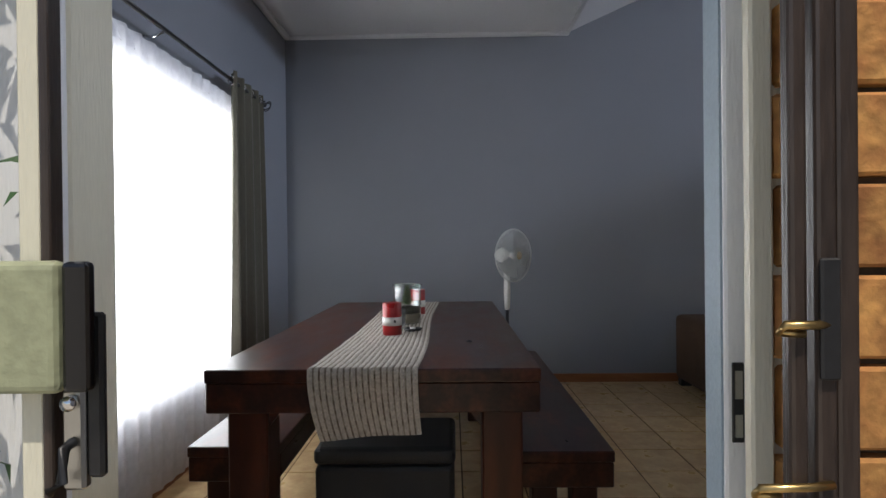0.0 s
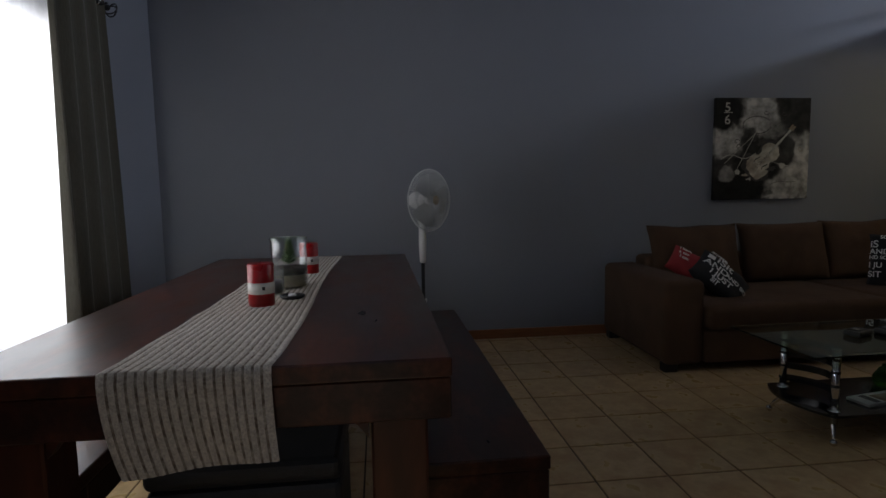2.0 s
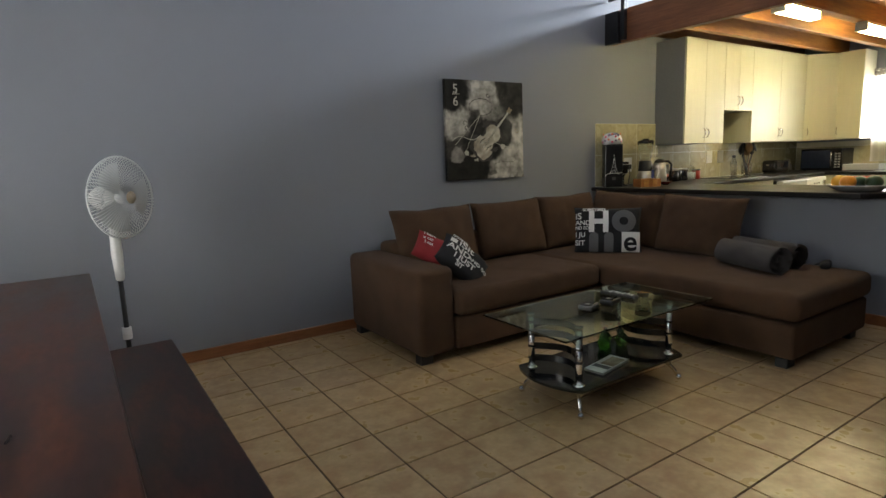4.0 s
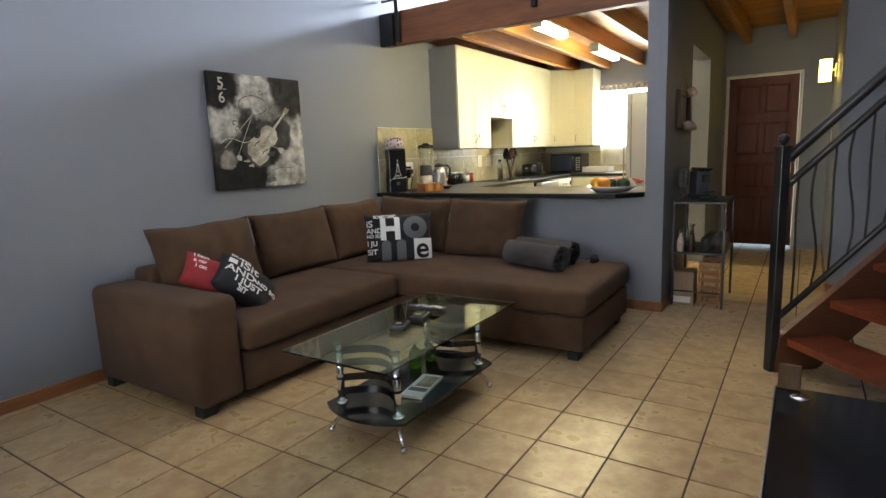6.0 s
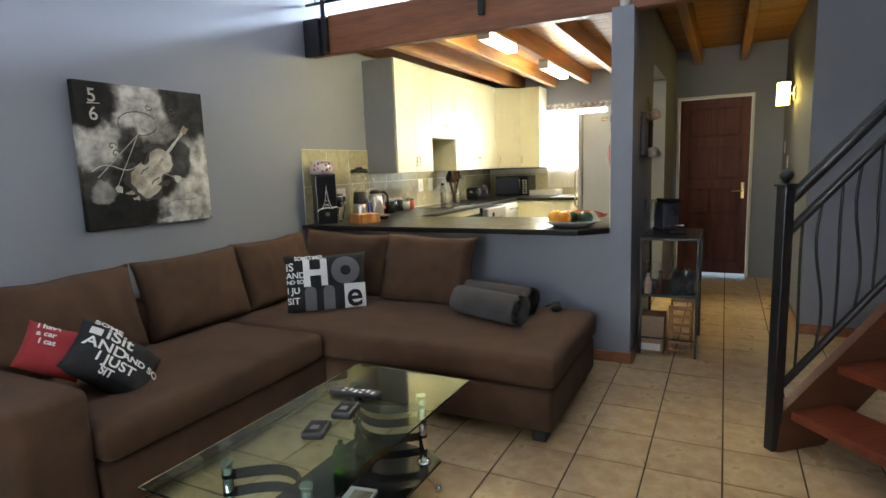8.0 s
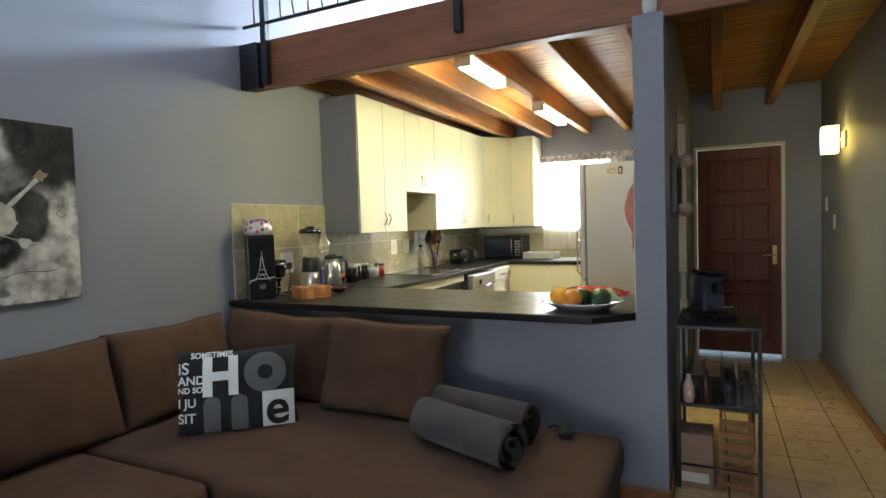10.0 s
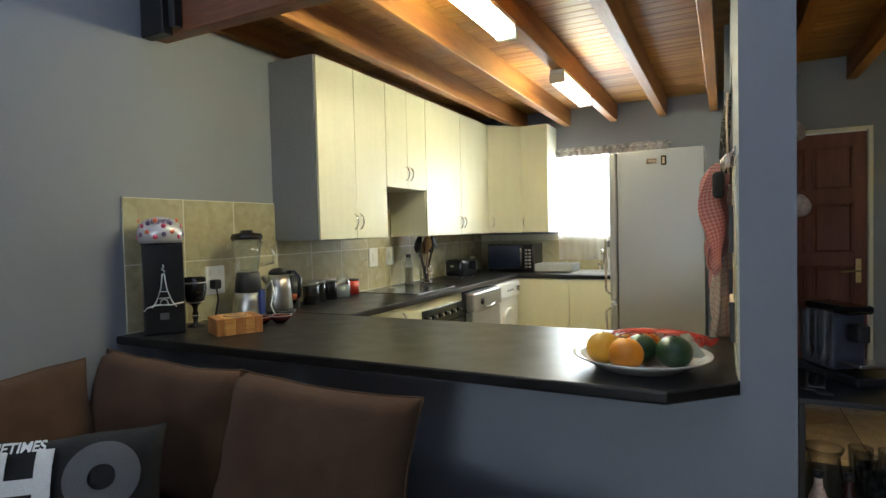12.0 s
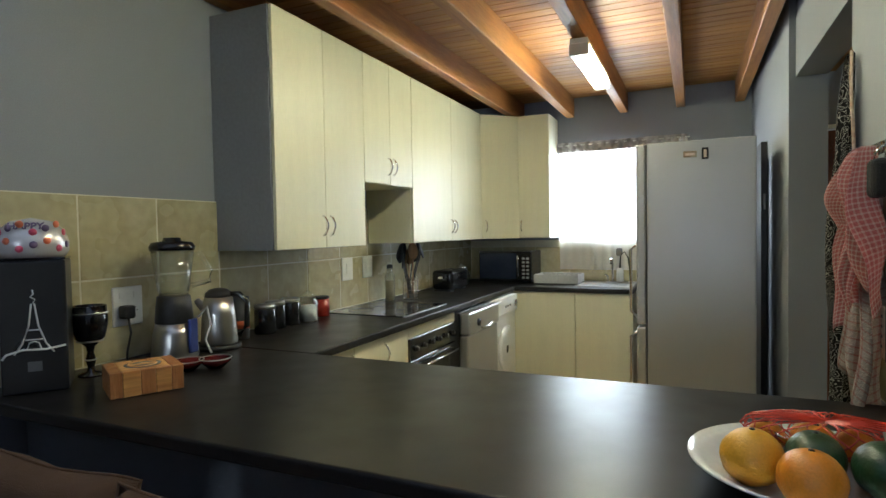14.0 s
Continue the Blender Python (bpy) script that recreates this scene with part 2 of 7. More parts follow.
def puff(w, h, d, n=20, pinch=0.55, sag=0.0, seed=1):
    """A stuffed cushion, w by h, d thick, standing in the x-z plane with its centre at the origin."""
    bm = bmesh.new()
    top, bot = {}, {}
    for i in range(n + 1):
        for j in range(n + 1):
            u, v = 2 * i / n - 1, 2 * j / n - 1
            f = (max(0, 1 - abs(u) ** 2.6) * max(0, 1 - abs(v) ** 2.6)) ** pinch
            ru = 1 - 0.07 * (1 - abs(v) ** 2) * abs(u)
            rv = 1 - 0.07 * (1 - abs(u) ** 2) * abs(v)
            x, z = u * w / 2 * ru, v * h / 2 * rv
            w1 = 0.012 * noise.noise(Vector((x * 9 + seed * 7.3, z * 9, seed)))
            w1 += 0.007 * noise.noise(Vector((x * 21 + seed * 3.1, z * 17, seed + 4))) + 0.010 * noise.noise(Vector((x * 4 + seed, z * 5, seed * 2.7)))
            z += 0.010 * noise.noise(Vector((x * 5 + seed * 5.7, seed, 0))) * (v + 1) / 2 * (1 - u ** 6)
            z -= sag * (1 - u * u) * (v + 1) / 2 * h
            t = bm.verts.new((x, -(f * d / 2) + w1 * f, z))
            top[i, j] = t
            bot[i, j] = t if i in (0, n) or j in (0, n) else bm.verts.new((x, f * d / 2 + w1 * f, z))
    for i in range(n):
        for j in range(n):
            for g, flip in ((top, False), (bot, True)):
                q = [g[i, j], g[i + 1, j], g[i + 1, j + 1], g[i, j + 1]]
                f = bm.faces.new(q[::-1] if flip else q)
                f.smooth = True
    return bm


def mesh_of(name, bm, material, smooth=False):
    me = bpy.data.meshes.new(name)
    if smooth:
        for f in bm.faces:
            f.smooth = True
    bm.to_mesh(me)
    bm.free()
    me.materials.append(material)
    return me


def part(name, bm, material, parent, label="", smooth=False):
    ob = new(name, mesh_of(name, bm, material, smooth))
    ob.parent = parent
    if label:
        tagged(ob, label)
    return ob


def thing(name, label, category, at=(0, 0, 0), rz=0.0, group=""):
    ob = new(name)
    ob.empty_display_size = 0.05
    ob.matrix_world = pose(*at, 0, 0, rz)
    return tagged(ob, label, category, group)


def solid(name, bm, material, label, category="", kind="", smooth=False, group=""):
    return tagged(new(name, mesh_of(name, bm, material, smooth)), label, category, group, kind)


def structure(name, bm, material, label):
    return solid(name, bm, material, label, "", "structure")


def letters(text, size, depth=0.001, bold=0.0):
    """The mesh of a text in the built-in font, in its x-y plane, with its lower left corner at the origin."""
    cu = bpy.data.curves.new("letters", "FONT")
    cu.body, cu.size, cu.extrude, cu.offset = text, size, depth, bold
    ob = new("letters", cu)
    me = bpy.data.meshes.new_from_object(ob.evaluated_get(bpy.context.evaluated_depsgraph_get()))
    bpy.data.objects.remove(ob)
    return me


# ---- the large structure ----
XL, YB, XF = -0.97, 5.0, 9.35          # window wall, back wall, far kitchen wall
YF, YO = 0.83, 0.72                    # inner and outer face of the front wall
PX = 5.30                              # pier and low wall, facing the living room
HY0, HY1, KY = 1.29, 2.38, 2.515       # hall walls, and the kitchen's face of the pier wall
HX = 8.65                              # front door wall
SX = 6.44                              # wall beside the stairs
ZL = 2.60                              # loft floor

structure("wall_back", box(XL - 0.2, XF + 0.2, YB, YB + 0.22, -0.05, 5.4), WALL, "grey blue painted back wall")
bm = bmesh.new()
for a in ((1.05, 1.95, -0.05, 3.3), (4.05, YB, -0.05, 3.3), (1.95, 4.05, -0.05, 0.50), (1.95, 4.05, 2.05, 3.3)):
    bx(bm, XL - 0.22, XL, a[0] - (0.4 if a[0] < 1.1 else 0), a[1], a[2], a[3])
structure("wall_window_side", bm, WALL, "grey blue wall with a wide window opening")
bm = bmesh.new()
bx(bm, XL - 0.22, 0.02, YO + 0.01, YF, -0.05, 3.3)
bx(bm, 0.02, 0.875, YO + 0.01, YF, 2.12, 3.3)
bx(bm, 0.875, 1.75, YO + 0.01, YF, -0.05, 4.0)
structure("wall_front", bm, WALL, "front wall with the open entrance")
structure("wall_bay", box(1.65, 1.75, -2.0, YO + 0.01, -0.05, 4.3), WALL, "grey blue side wall of the living room")
structure("wall_stair_front", box(1.65, SX + 0.2, -2.2, -2.0, -0.05, 5.4), WALL, "grey blue wall at the head of the stairs")
structure("wall_stair_side", box(SX, SX + 0.12, -2.0, HY0, -0.05, 5.4), WALL, "grey blue wall behind the stairs")
structure("wall_hall", box(SX + 0.12, HX + 0.1, HY0 - 0.12, HY0, -0.05, ZL), WALL, "grey blue hall wall")
bm = bmesh.new()
bx(bm, HX, HX + 0.12, HY0, 1.57, -0.05, ZL)
bx(bm, HX, HX + 0.12, 2.36, KY, -0.05, ZL)
bx(bm, HX, HX + 0.12, 1.57, 2.36, 2.06, ZL)
structure("wall_front_door", bm, WALL, "grey wall round the entrance door")
bm = bmesh.new()
bx(bm, PX, 6.38, HY1, KY, -0.05, 2.325)
bx(bm, 7.45, XF + 0.1, HY1, KY + 0.03, -0.05, 2.60)
bx(bm, 6.38, 7.45, HY1, KY, 2.13, 2.60)
bx(bm, PX + 0.13, 6.38, HY1, KY, 2.325, 2.60)
structure("wall_pier", bm, WALL, "grey blue pier and wall between kitchen and hall")
structure("wall_counter", box(PX, PX + 0.11, KY, YB, -0.05, 0.885), WALL, "low grey blue wall under the breakfast counter")
bm = bmesh.new()
bx(bm, XF, XF + 0.2, KY, 3.32, -0.05, ZL)
bx(bm, XF, XF + 0.2, 4.10, YB, -0.05, ZL)
bx(bm, XF, XF + 0.2, 3.32, 4.10, -0.05, 1.04)
bx(bm, XF, XF + 0.2, 3.32, 4.10, 2.12, ZL)
bx(bm, XF, XF + 0.2, -2.0, 1.9, ZL, 5.4)
bx(bm, XF, XF + 0.2, 4.5, YB, ZL, 5.4)
bx(bm, XF, XF + 0.2, 1.9, 4.5, ZL, 3.50)
bx(bm, XF, XF + 0.2, 1.9, 4.5, 4.05, 5.4)
structure("wall_kitchen_far", bm, WALL, "far kitchen wall with window openings")
bm = bmesh.new()
bx(bm, SX, XF + 0.2, -2.2, -2.0, ZL, 5.4)
bx(bm, HX + 0.12, XF, 1.0, 1.2, -0.05, ZL)
# unseen partition, added to block the loft daylight from the stair walls
bx(bm, 5.48, XF, 1.08, 1.18, ZL + 0.03, 5.3)
structure("wall_loft", bm, WALL, "painted closing walls, with a partition added to keep loft light off the stairs")


def slab(bm, pts, y0, y1, th=0.08):
    prism(bm, [*pts, *[(x, z + th) for x, z in reversed(pts)]], y0, y1)


bm = bmesh.new()
slab(bm, [(XL - 0.2, 3.07), (1.53, 3.07)], 0.7, YB + 0.2)
slab(bm, [(1.53, 3.07), (6.0, 5.07)], -2.2, YB + 0.2)
slab(bm, [(6.0, 5.07), (XF + 0.2, 4.6)], -2.2, YB + 0.2)
structure("ceiling", bm, CEIL, "white painted ceiling, flat then sloping up")
bm = bmesh.new()
bx(bm, XL, 1.53, YB - 0.035, YB, 3.035, 3.07, 0.008)
bx(bm, XL, XL + 0.05, YF, YB - 0.035, 3.03, 3.07, 0.01)
bx(bm, 1.50, 1.535, YF, YB - 0.035, 3.052, 3.068)
structure("cornice", bm, CEIL, "white ceiling cornice")
# floor slab under the tiles
bm = bmesh.new()
bx(bm, XL - 0.2, XF + 0.2, 0.45, YB + 0.2, -0.10, -0.004)
bx(bm, 1.65, XF + 0.2, -2.2, 0.45, -0.10, -0.004)
FLOOR = structure("floor", bm, GROUT, "beige ceramic tiled floor with brown grout")
bm = bmesh.new()
bx(bm, -400, 400, -400, 400, -0.25, -0.12)
structure("ground", bm, PLAIN_OUT, "paved ground outside")

# skirting
bm = bmesh.new()
bx(bm, XL + 0.015, PX, YB - 0.016, YB, 0, 0.075, 0.004)
bx(bm, XL, XL + 0.016, YF, YB, 0, 0.075, 0.004)
bx(bm, PX - 0.016, PX, HY1 - 0.016, YB, 0, 0.075, 0.004)
bx(bm, PX, 6.38, HY1 - 0.016, HY1, 0, 0.075, 0.004)
bx(bm, 7.45, HX, HY1 - 0.016, HY1, 0, 0.075, 0.004)
bx(bm, SX - 0.016, SX, -2.0, HY0 + 0.016, 0, 0.075, 0.004)
bx(bm, SX, HX, HY0, HY0 + 0.016, 0, 0.075, 0.004)
structure("baseboard", bm, SKIRT, "varnished wooden skirting board")

# loft: main beam, joists, boards
structure("beam_main", box(5.36, 5.44, -2.0, YB, 2.315, 2.62, 0.006), BEAM_Y, "red-brown varnished main beam of the loft")
for y in (4.46, 3.995, 3.53, 3.07, 2.63, 2.15, 1.70):
    x1 = XF if y > KY else HX
    structure("joist", box(5.44, x1, y - 0.035, y + 0.035, 2.41, 2.585, 0.004), BEAM_X, "varnished pine ceiling joist")
structure("wall_plate", box(5.44, XF, YB - 0.05, YB, 2.46, 2.585, 0.004), BEAM_X, "varnished pine wall plate")
bm = bmesh.new()
x = 5.44
while x < XF:
    bx(bm, x, min(x + 0.088, XF), HY0, YB, 2.585, 2.605, 0.0042)
    x += 0.0885
bx(bm, 5.44, XF, HY0, YB, 2.606, 2.62)
structure("ceiling_kitchen", bm, BOARD, "varnished pine tongue and groove ceiling boards")

# ---- dining end ----
# dining table
T0X, T1X, T0Y, T1Y, TZ = -0.33, 0.775, 1.90, 4.10, 0.805
table = thing("dining_table", "long dark-stained solid wood dining table with thick legs", "table", ((T0X + T1X) / 2, T0Y, 0))


def local(bm, ob):
    bmesh.ops.transform(bm, matrix=ob.matrix_world.inverted(), verts=bm.verts[:])
    return bm


part("tabletop", local(box(T0X, T1X, T0Y, T1Y, TZ - 0.045, TZ, 0.005, 2), table), DARKWOOD, table)
part("end_rail", local(box(T0X + 0.003, T1X - 0.003, T0Y + 0.004, T0Y + 0.05, TZ - 0.145, TZ - 0.046, 0.004), table), DARKWOOD, table)
part("end_rail", local(box(T0X + 0.003, T1X - 0.003, T1Y - 0.05, T1Y - 0.004, TZ - 0.145, TZ - 0.046, 0.004), table), DARKWOOD, table)
for xa in (T0X + 0.003, T1X - 0.048):
    part("side_rail", local(box(xa, xa + 0.045, T0Y + 0.051, T1Y - 0.051, TZ - 0.145, TZ - 0.046, 0.004), table), DARKWOOD, table)
for xa in (T0X + 0.055, T1X - 0.19):
    for ya in (T0Y + 0.055, T1Y - 0.195):
        part("leg", local(box(xa, xa + 0.135, ya, ya + 0.14, 0, TZ - 0.046, 0.006), table), DARKWOOD_X, table)
for xa, s in ((T0X + 0.195, 1), (T1X - 0.195, -1)):
    bm = bmesh.new()
    prism(bm, [(xa, TZ - 0.16), (xa, TZ - 0.205), (xa + s * 0.045, TZ - 0.147), (xa, TZ - 0.147)], T0Y + 0.06, T0Y + 0.10)
    part("corner_block", local(bm, table), DARKWOOD, table)


def bench(x0, x1, y0, y1, z, label):
    b = thing("bench", label, "bench", ((x0 + x1) / 2, y0, 0), group="benches at the dining table")
    part("seat", local(box(x0, x1, y0, y1, z - 0.04, z, 0.005, 2), b), DARKWOOD, b)
    part("end_rail", local(box(x0 + 0.003, x1 - 0.003, y0 + 0.003, y0 + 0.045, z - 0.13, z - 0.041, 0.004), b), DARKWOOD, b)
    part("end_rail", local(box(x0 + 0.003, x1 - 0.003, y1 - 0.045, y1 - 0.003, z - 0.13, z - 0.041, 0.004), b), DARKWOOD, b)
    for xa in (x0 + 0.003, x1 - 0.043):
        part("side_rail", local(box(xa, xa + 0.04, y0 + 0.046, y1 - 0.046, z - 0.13, z - 0.041, 0.004), b), DARKWOOD, b)
    for xa in (x0 + 0.05, x1 - 0.14):
        for ya in (y0 + 0.05, y1 - 0.14):
            part("leg", local(box(xa, xa + 0.09, ya, ya + 0.09, 0, z - 0.041, 0.005), b), DARKWOOD_X, b)


bench(0.72, 1.055, 2.05, 3.93, 0.478, "dark-stained wooden bench along the table, on the living room side")
bench(-0.49, -0.155, 2.11, 3.93, 0.478, "dark-stained wooden bench along the table, on the window side")

GREYLEATHER = mat("charcoal_leatherette", (0.030, 0.032, 0.036), 0.55, var=0.12, grain=180, big=5, bump=0.03)
o = thing("ottoman", "charcoal leatherette box ottoman under the table end", "ottoman", (0.22, 2.42, 0))
part("body", box(-0.27, 0.27, -0.2, 0.2, 0.03, 0.36, 0.02, 2), GREYLEATHER, o)
part("lid", box(-0.275, 0.275, -0.205, 0.205, 0.362, 0.43, 0.025, 3), GREYLEATHER, o)
for sx in (-0.23, 0.23):
    for sy in (-0.16, 0.16):
        part("foot", turned([(0.018, 0), (0.022, 0.032)], centre=(sx, sy, 0), seg=10), BLACKMATT, o)

# ---- living room ----
# corner sofa
sofa = thing("corner_sofa", "brown fabric L-shaped corner sofa with block arm and chaise", "sofa", (3.7, 4.4, 0))
SZ = 0.44


def soft(x0, x1, y0, y1, z0, z1, r=0.04, seg=4):
    bm = bmesh.new()
    bx(bm, x0, x1, y0, y1, z0, z1, r, seg)
    for f in bm.faces:
        f.smooth = True
    return local(bm, sofa)


part("arm", soft(2.40, 2.665, 3.93, 4.93, 0.05, 0.60, 0.045), SOFA, sofa)
part("base", soft(2.667, 4.90, 3.92, 4.93, 0.06, 0.27, 0.02, 2), SOFA, sofa)
part("chaise_base", soft(3.985, 4.97, 2.55, 3.918, 0.06, 0.27, 0.02, 2), SOFA, sofa)
part("seat_cushion", soft(2.668, 3.972, 3.885, 4.72, 0.275, SZ, 0.05), SOFA, sofa)
part("chaise_cushion", soft(3.976, 4.985, 2.53, 4.72, 0.275, SZ, 0.05), SOFA, sofa)
part("back_rail", soft(2.668, 5.24, 4.74, 4.95, 0.275, 0.66, 0.04), SOFA, sofa)
part("side_rail", soft(4.99, 5.24, 3.55, 4.735, 0.10, 0.66, 0.04), SOFA, sofa)
for sx, sy in ((2.46, 4.0), (4.05, 2.62), (4.88, 2.62), (2.46, 4.86), (5.1, 4.85)):
    part("foot", local(box(sx - 0.045, sx + 0.045, sy - 0.035, sy + 0.035, 0, 0.058, 0.004), sofa), BLACKMATT, sofa)


def place(name, bm, material, parent, m, label="", smooth=True):
    bmesh.ops.transform(bm, matrix=parent.matrix_world.inverted() @ m, verts=bm.verts[:])
    return part(name, bm, material, parent, label, smooth)


def back_cushion(w, h, d, seed, m):
    """A loose back cushion with a sewn seam round its edge."""
    c = place("back_cushion", puff(w, h, d, seed=seed, pinch=0.26), SOFA, sofa, m)
    loop = []
    for k in range(80):
        side, q = divmod(k, 20)
        t = -1 + q / 10
        u, v = ((t, -1), (1, t), (-t, 1), (-1, -t))[side]
        x = u * w / 2 * (1 - 0.07 * (1 - v * v) * abs(u))
        z = v * h / 2 * (1 - 0.07 * (1 - u * u) * abs(v))
        z += 0.010 * noise.noise(Vector((x * 5 + seed * 5.7, seed, 0))) * (v + 1) / 2 * (1 - u ** 6)
        loop.append(m @ Vector((x, 0, z)))
    part("seam", local(pipe(loop, 0.0042, 6, True), sofa), SOFA, c)
    return c


for i, (cx, cz, w, lean) in enumerate(((3.06, 0.66, 0.74, -15), (3.81, 0.66, 0.74, -15), (4.50, 0.665, 0.72, -14))):
    back_cushion(w, 0.48, 0.20, i, pose(cx, 4.735, cz, lean, 0, 0))
back_cushion(0.74, 0.48, 0.20, 7, pose(4.915, 4.43, 0.665, -14, 3, -86))
back_cushion(0.70, 0.49, 0.22, 9, pose(4.885, 3.69, 0.655, -15, 2, -88))

# coffee table
ct = thing("coffee_table", "glass-topped coffee table with black shelf and chrome legs", "coffee table", (3.03, 3.09, 0))
CX0, CX1, CY0, CY1 = 2.455, 3.60, 2.80, 3.385
bm = bmesh.new()
bx(bm, CX0, CX1, CY0, CY1, 0.437, 0.446, 0.003)
part("glass_top", local(bm, ct), TABLEGLASS, ct, "green-tinted clear glass top")
bm = bmesh.new()
pts = [(0.395 + 0.075 * math.cos(math.pi * (k / 11 - 0.5)) ** 0.8, 0.225 * (2 * k / 11 - 1)) for k in range(12)]
pts += [(-x, -y) for x, y in pts]
lo = [bm.verts.new((x, y, 0.135)) for x, y in pts]
hi = [bm.verts.new((x, y, 0.147)) for x, y in pts]
bm.faces.new(lo[::-1])
bm.faces.new(hi)
for k in range(24):
    bm.faces.new((lo[k], lo[(k + 1) % 24], hi[(k + 1) % 24], hi[k]))
part("shelf", bm, BLACKGLOSS, ct, "glossy black lower shelf")
for sx in (-0.355, 0.355):
    for sy in (-0.165, 0.165):
        leg = part("leg", turned([(0.017, 0.085), (0.017, 0.43)], centre=(sx, sy, 0), seg=16), CHROME, ct)
        for z in (0.20, 0.265, 0.33, 0.39):
            part("collar", turned([(0.0190, z - 0.006), (0.0190, z + 0.006)], centre=(sx, sy, 0), seg=16), BLACKGLOSS, leg, "black plastic collar")
        part("flange", turned([(0.030, 0.1475), (0.030, 0.151), (0.018, 0.156)], centre=(sx, sy, 0), seg=18), CHROME, leg)
        part("cap", turned([(0.021, 0.426), (0.021, 0.4365)], centre=(sx, sy, 0), seg=16), CHROME, leg)
        ox, oy = math.copysign(0.035, sx), math.copysign(0.045, sy)
        part("foot", pipe([(sx, sy, 0.135), (sx, sy, 0.09), (sx + ox * 0.6, sy + oy * 0.6, 0.055), (sx + ox, sy + oy, 0.012)], [0.012, 0.012, 0.010, 0.009]), CHROME, leg)
        bm = bmesh.new()
        bmesh.ops.create_uvsphere(bm, u_segments=12, v_segments=8, radius=0.0165)
        bmesh.ops.translate(bm, vec=(sx + ox, sy + oy, 0.0165), verts=bm.verts[:])
        part("ball_foot", bm, CHROME, leg, smooth=True)
for sx in (-0.355, 0.355):
    for z in (0.20, 0.265, 0.33, 0.39):
        p = [(sx - math.copysign(0.10 * math.sin(math.pi * k / 10), sx), -0.165 + 0.33 * k / 10, z) for k in range(11)]
        bm = bmesh.new()
        for (ax, ay, az), (cx_, cy_, cz_) in zip(p, p[1:]):
            q = [bm.verts.new(v) for v in ((ax, ay, z - 0.017), (cx_, cy_, z - 0.017), (cx_, cy_, z + 0.017), (ax, ay, z + 0.017))]
            bm.faces.new(q)
        bmesh.ops.remove_doubles(bm, verts=bm.verts[:], dist=1e-5)
        bmesh.ops.solidify(bm, geom=bm.faces[:], thickness=0.005)
        part("curved_band", bm, BLACKGLOSS, ct, "curved glossy black band")

# stairs, rising at an angle across the room
ST = math.radians(-50)
stair = thing("staircase", "open wooden staircase with black iron balustrade", "staircase", (4.36, 1.60, 0), -50)
RISE, RUN, SLOPE = 0.195, 0.245, 0.195 / 0.245
for k in range(12):
    z = RISE * (k + 1)
    part("tread", box(0.06 + k * RUN, 0.06 + k * RUN + 0.27, -0.86, -0.035, z - 0.045, z, 0.006, 2), TREADWOOD, stair)
for ya in (-0.035, -0.905):
    bm = bmesh.new()
    prism(bm, [(0.0, 0.0), (0.26, 0.0), (3.02, SLOPE * 2.76), (3.02, SLOPE * 2.86 + 0.22), (0.02, 0.20)], ya, ya + 0.045)
    part("stringer", bm, STRINGER, stair, "pale varnished wooden stringer")


def newel(s, z0, z1, top=True):
    p = part("newel_post", box(s - 0.026, s + 0.026, -0.026, 0.026, z0, z1, 0.003), BLACKMETAL, stair)
    if top:
        part("collar", box(s - 0.034, s + 0.034, -0.034, 0.034, z1 - 0.012, z1, 0.003), BLACKMETAL, p)
        part("knob", turned([(0.010, z1), (0.012, z1 + 0.008), (0.026, z1 + 0.024), (0.030, z1 + 0.038), (0.024, z1 + 0.054), (0.0, z1 + 0.062)], centre=(s, 0, 0), seg=16), BLACKMETAL, p)


newel(0.0, 0.0, 1.24)
newel(1.06, 0.93, 2.15)
newel(2.12, 1.78, 3.0)


def rail_line(z0, r, name, s0=0.02, s1=3.0):
    q = [(s0, 0, z0 + SLOPE * s0), (s1, 0, z0 + SLOPE * s1)]
    part(name, pipe(q, r, 10), BLACKMETAL, stair)


rail_line(1.15, 0.027, "handrail")
rail_line(1.005, 0.020, "upper_rail")
rail_line(0.285, 0.018, "lower_rail")
for k in range(26):
    s = 0.10 + 0.105 * k
    if min(abs(s - 1.06), abs(s - 2.12)) < 0.04:
        continue
    za, zb = 0.285 + SLOPE * s, 1.005 + SLOPE * s
    amp = 0.026 if k % 2 else 0.004
    p = [(s + amp * math.sin(2 * math.pi * (j / 12)), 0, za + (zb - za) * j / 12) for j in range(13)]
    part("baluster", pipe(p, 0.0065, 8), BLACKMETAL, stair)

# ---- kitchen ----
WZ = 0.925


def slab_part(name, ol, parent):
    """A worktop slab from its outline, with rounded upper edges."""
    bm = bmesh.new()
    lo = [bm.verts.new((x, y, WZ - 0.038)) for x, y in ol]
    hi = [bm.verts.new((x, y, WZ)) for x, y in ol]
    bm.faces.new(hi)
    bm.faces.new(lo[::-1])
    for k in range(len(ol)):
        bm.faces.new((lo[k], lo[(k + 1) % len(ol)], hi[(k + 1) % len(ol)], hi[k]))
    bmesh.ops.recalc_face_normals(bm, faces=bm.faces[:])
    bmesh.ops.bevel(bm, geom=[e for e in bm.edges if abs(e.verts[0].co.z - e.verts[1].co.z) < 1e-5], offset=0.008 if name != "joint_strip" else 0.001, segments=3, affect="EDGES", profile=0.5)
    return part(name, local(bm, parent), WORKTOP, parent)


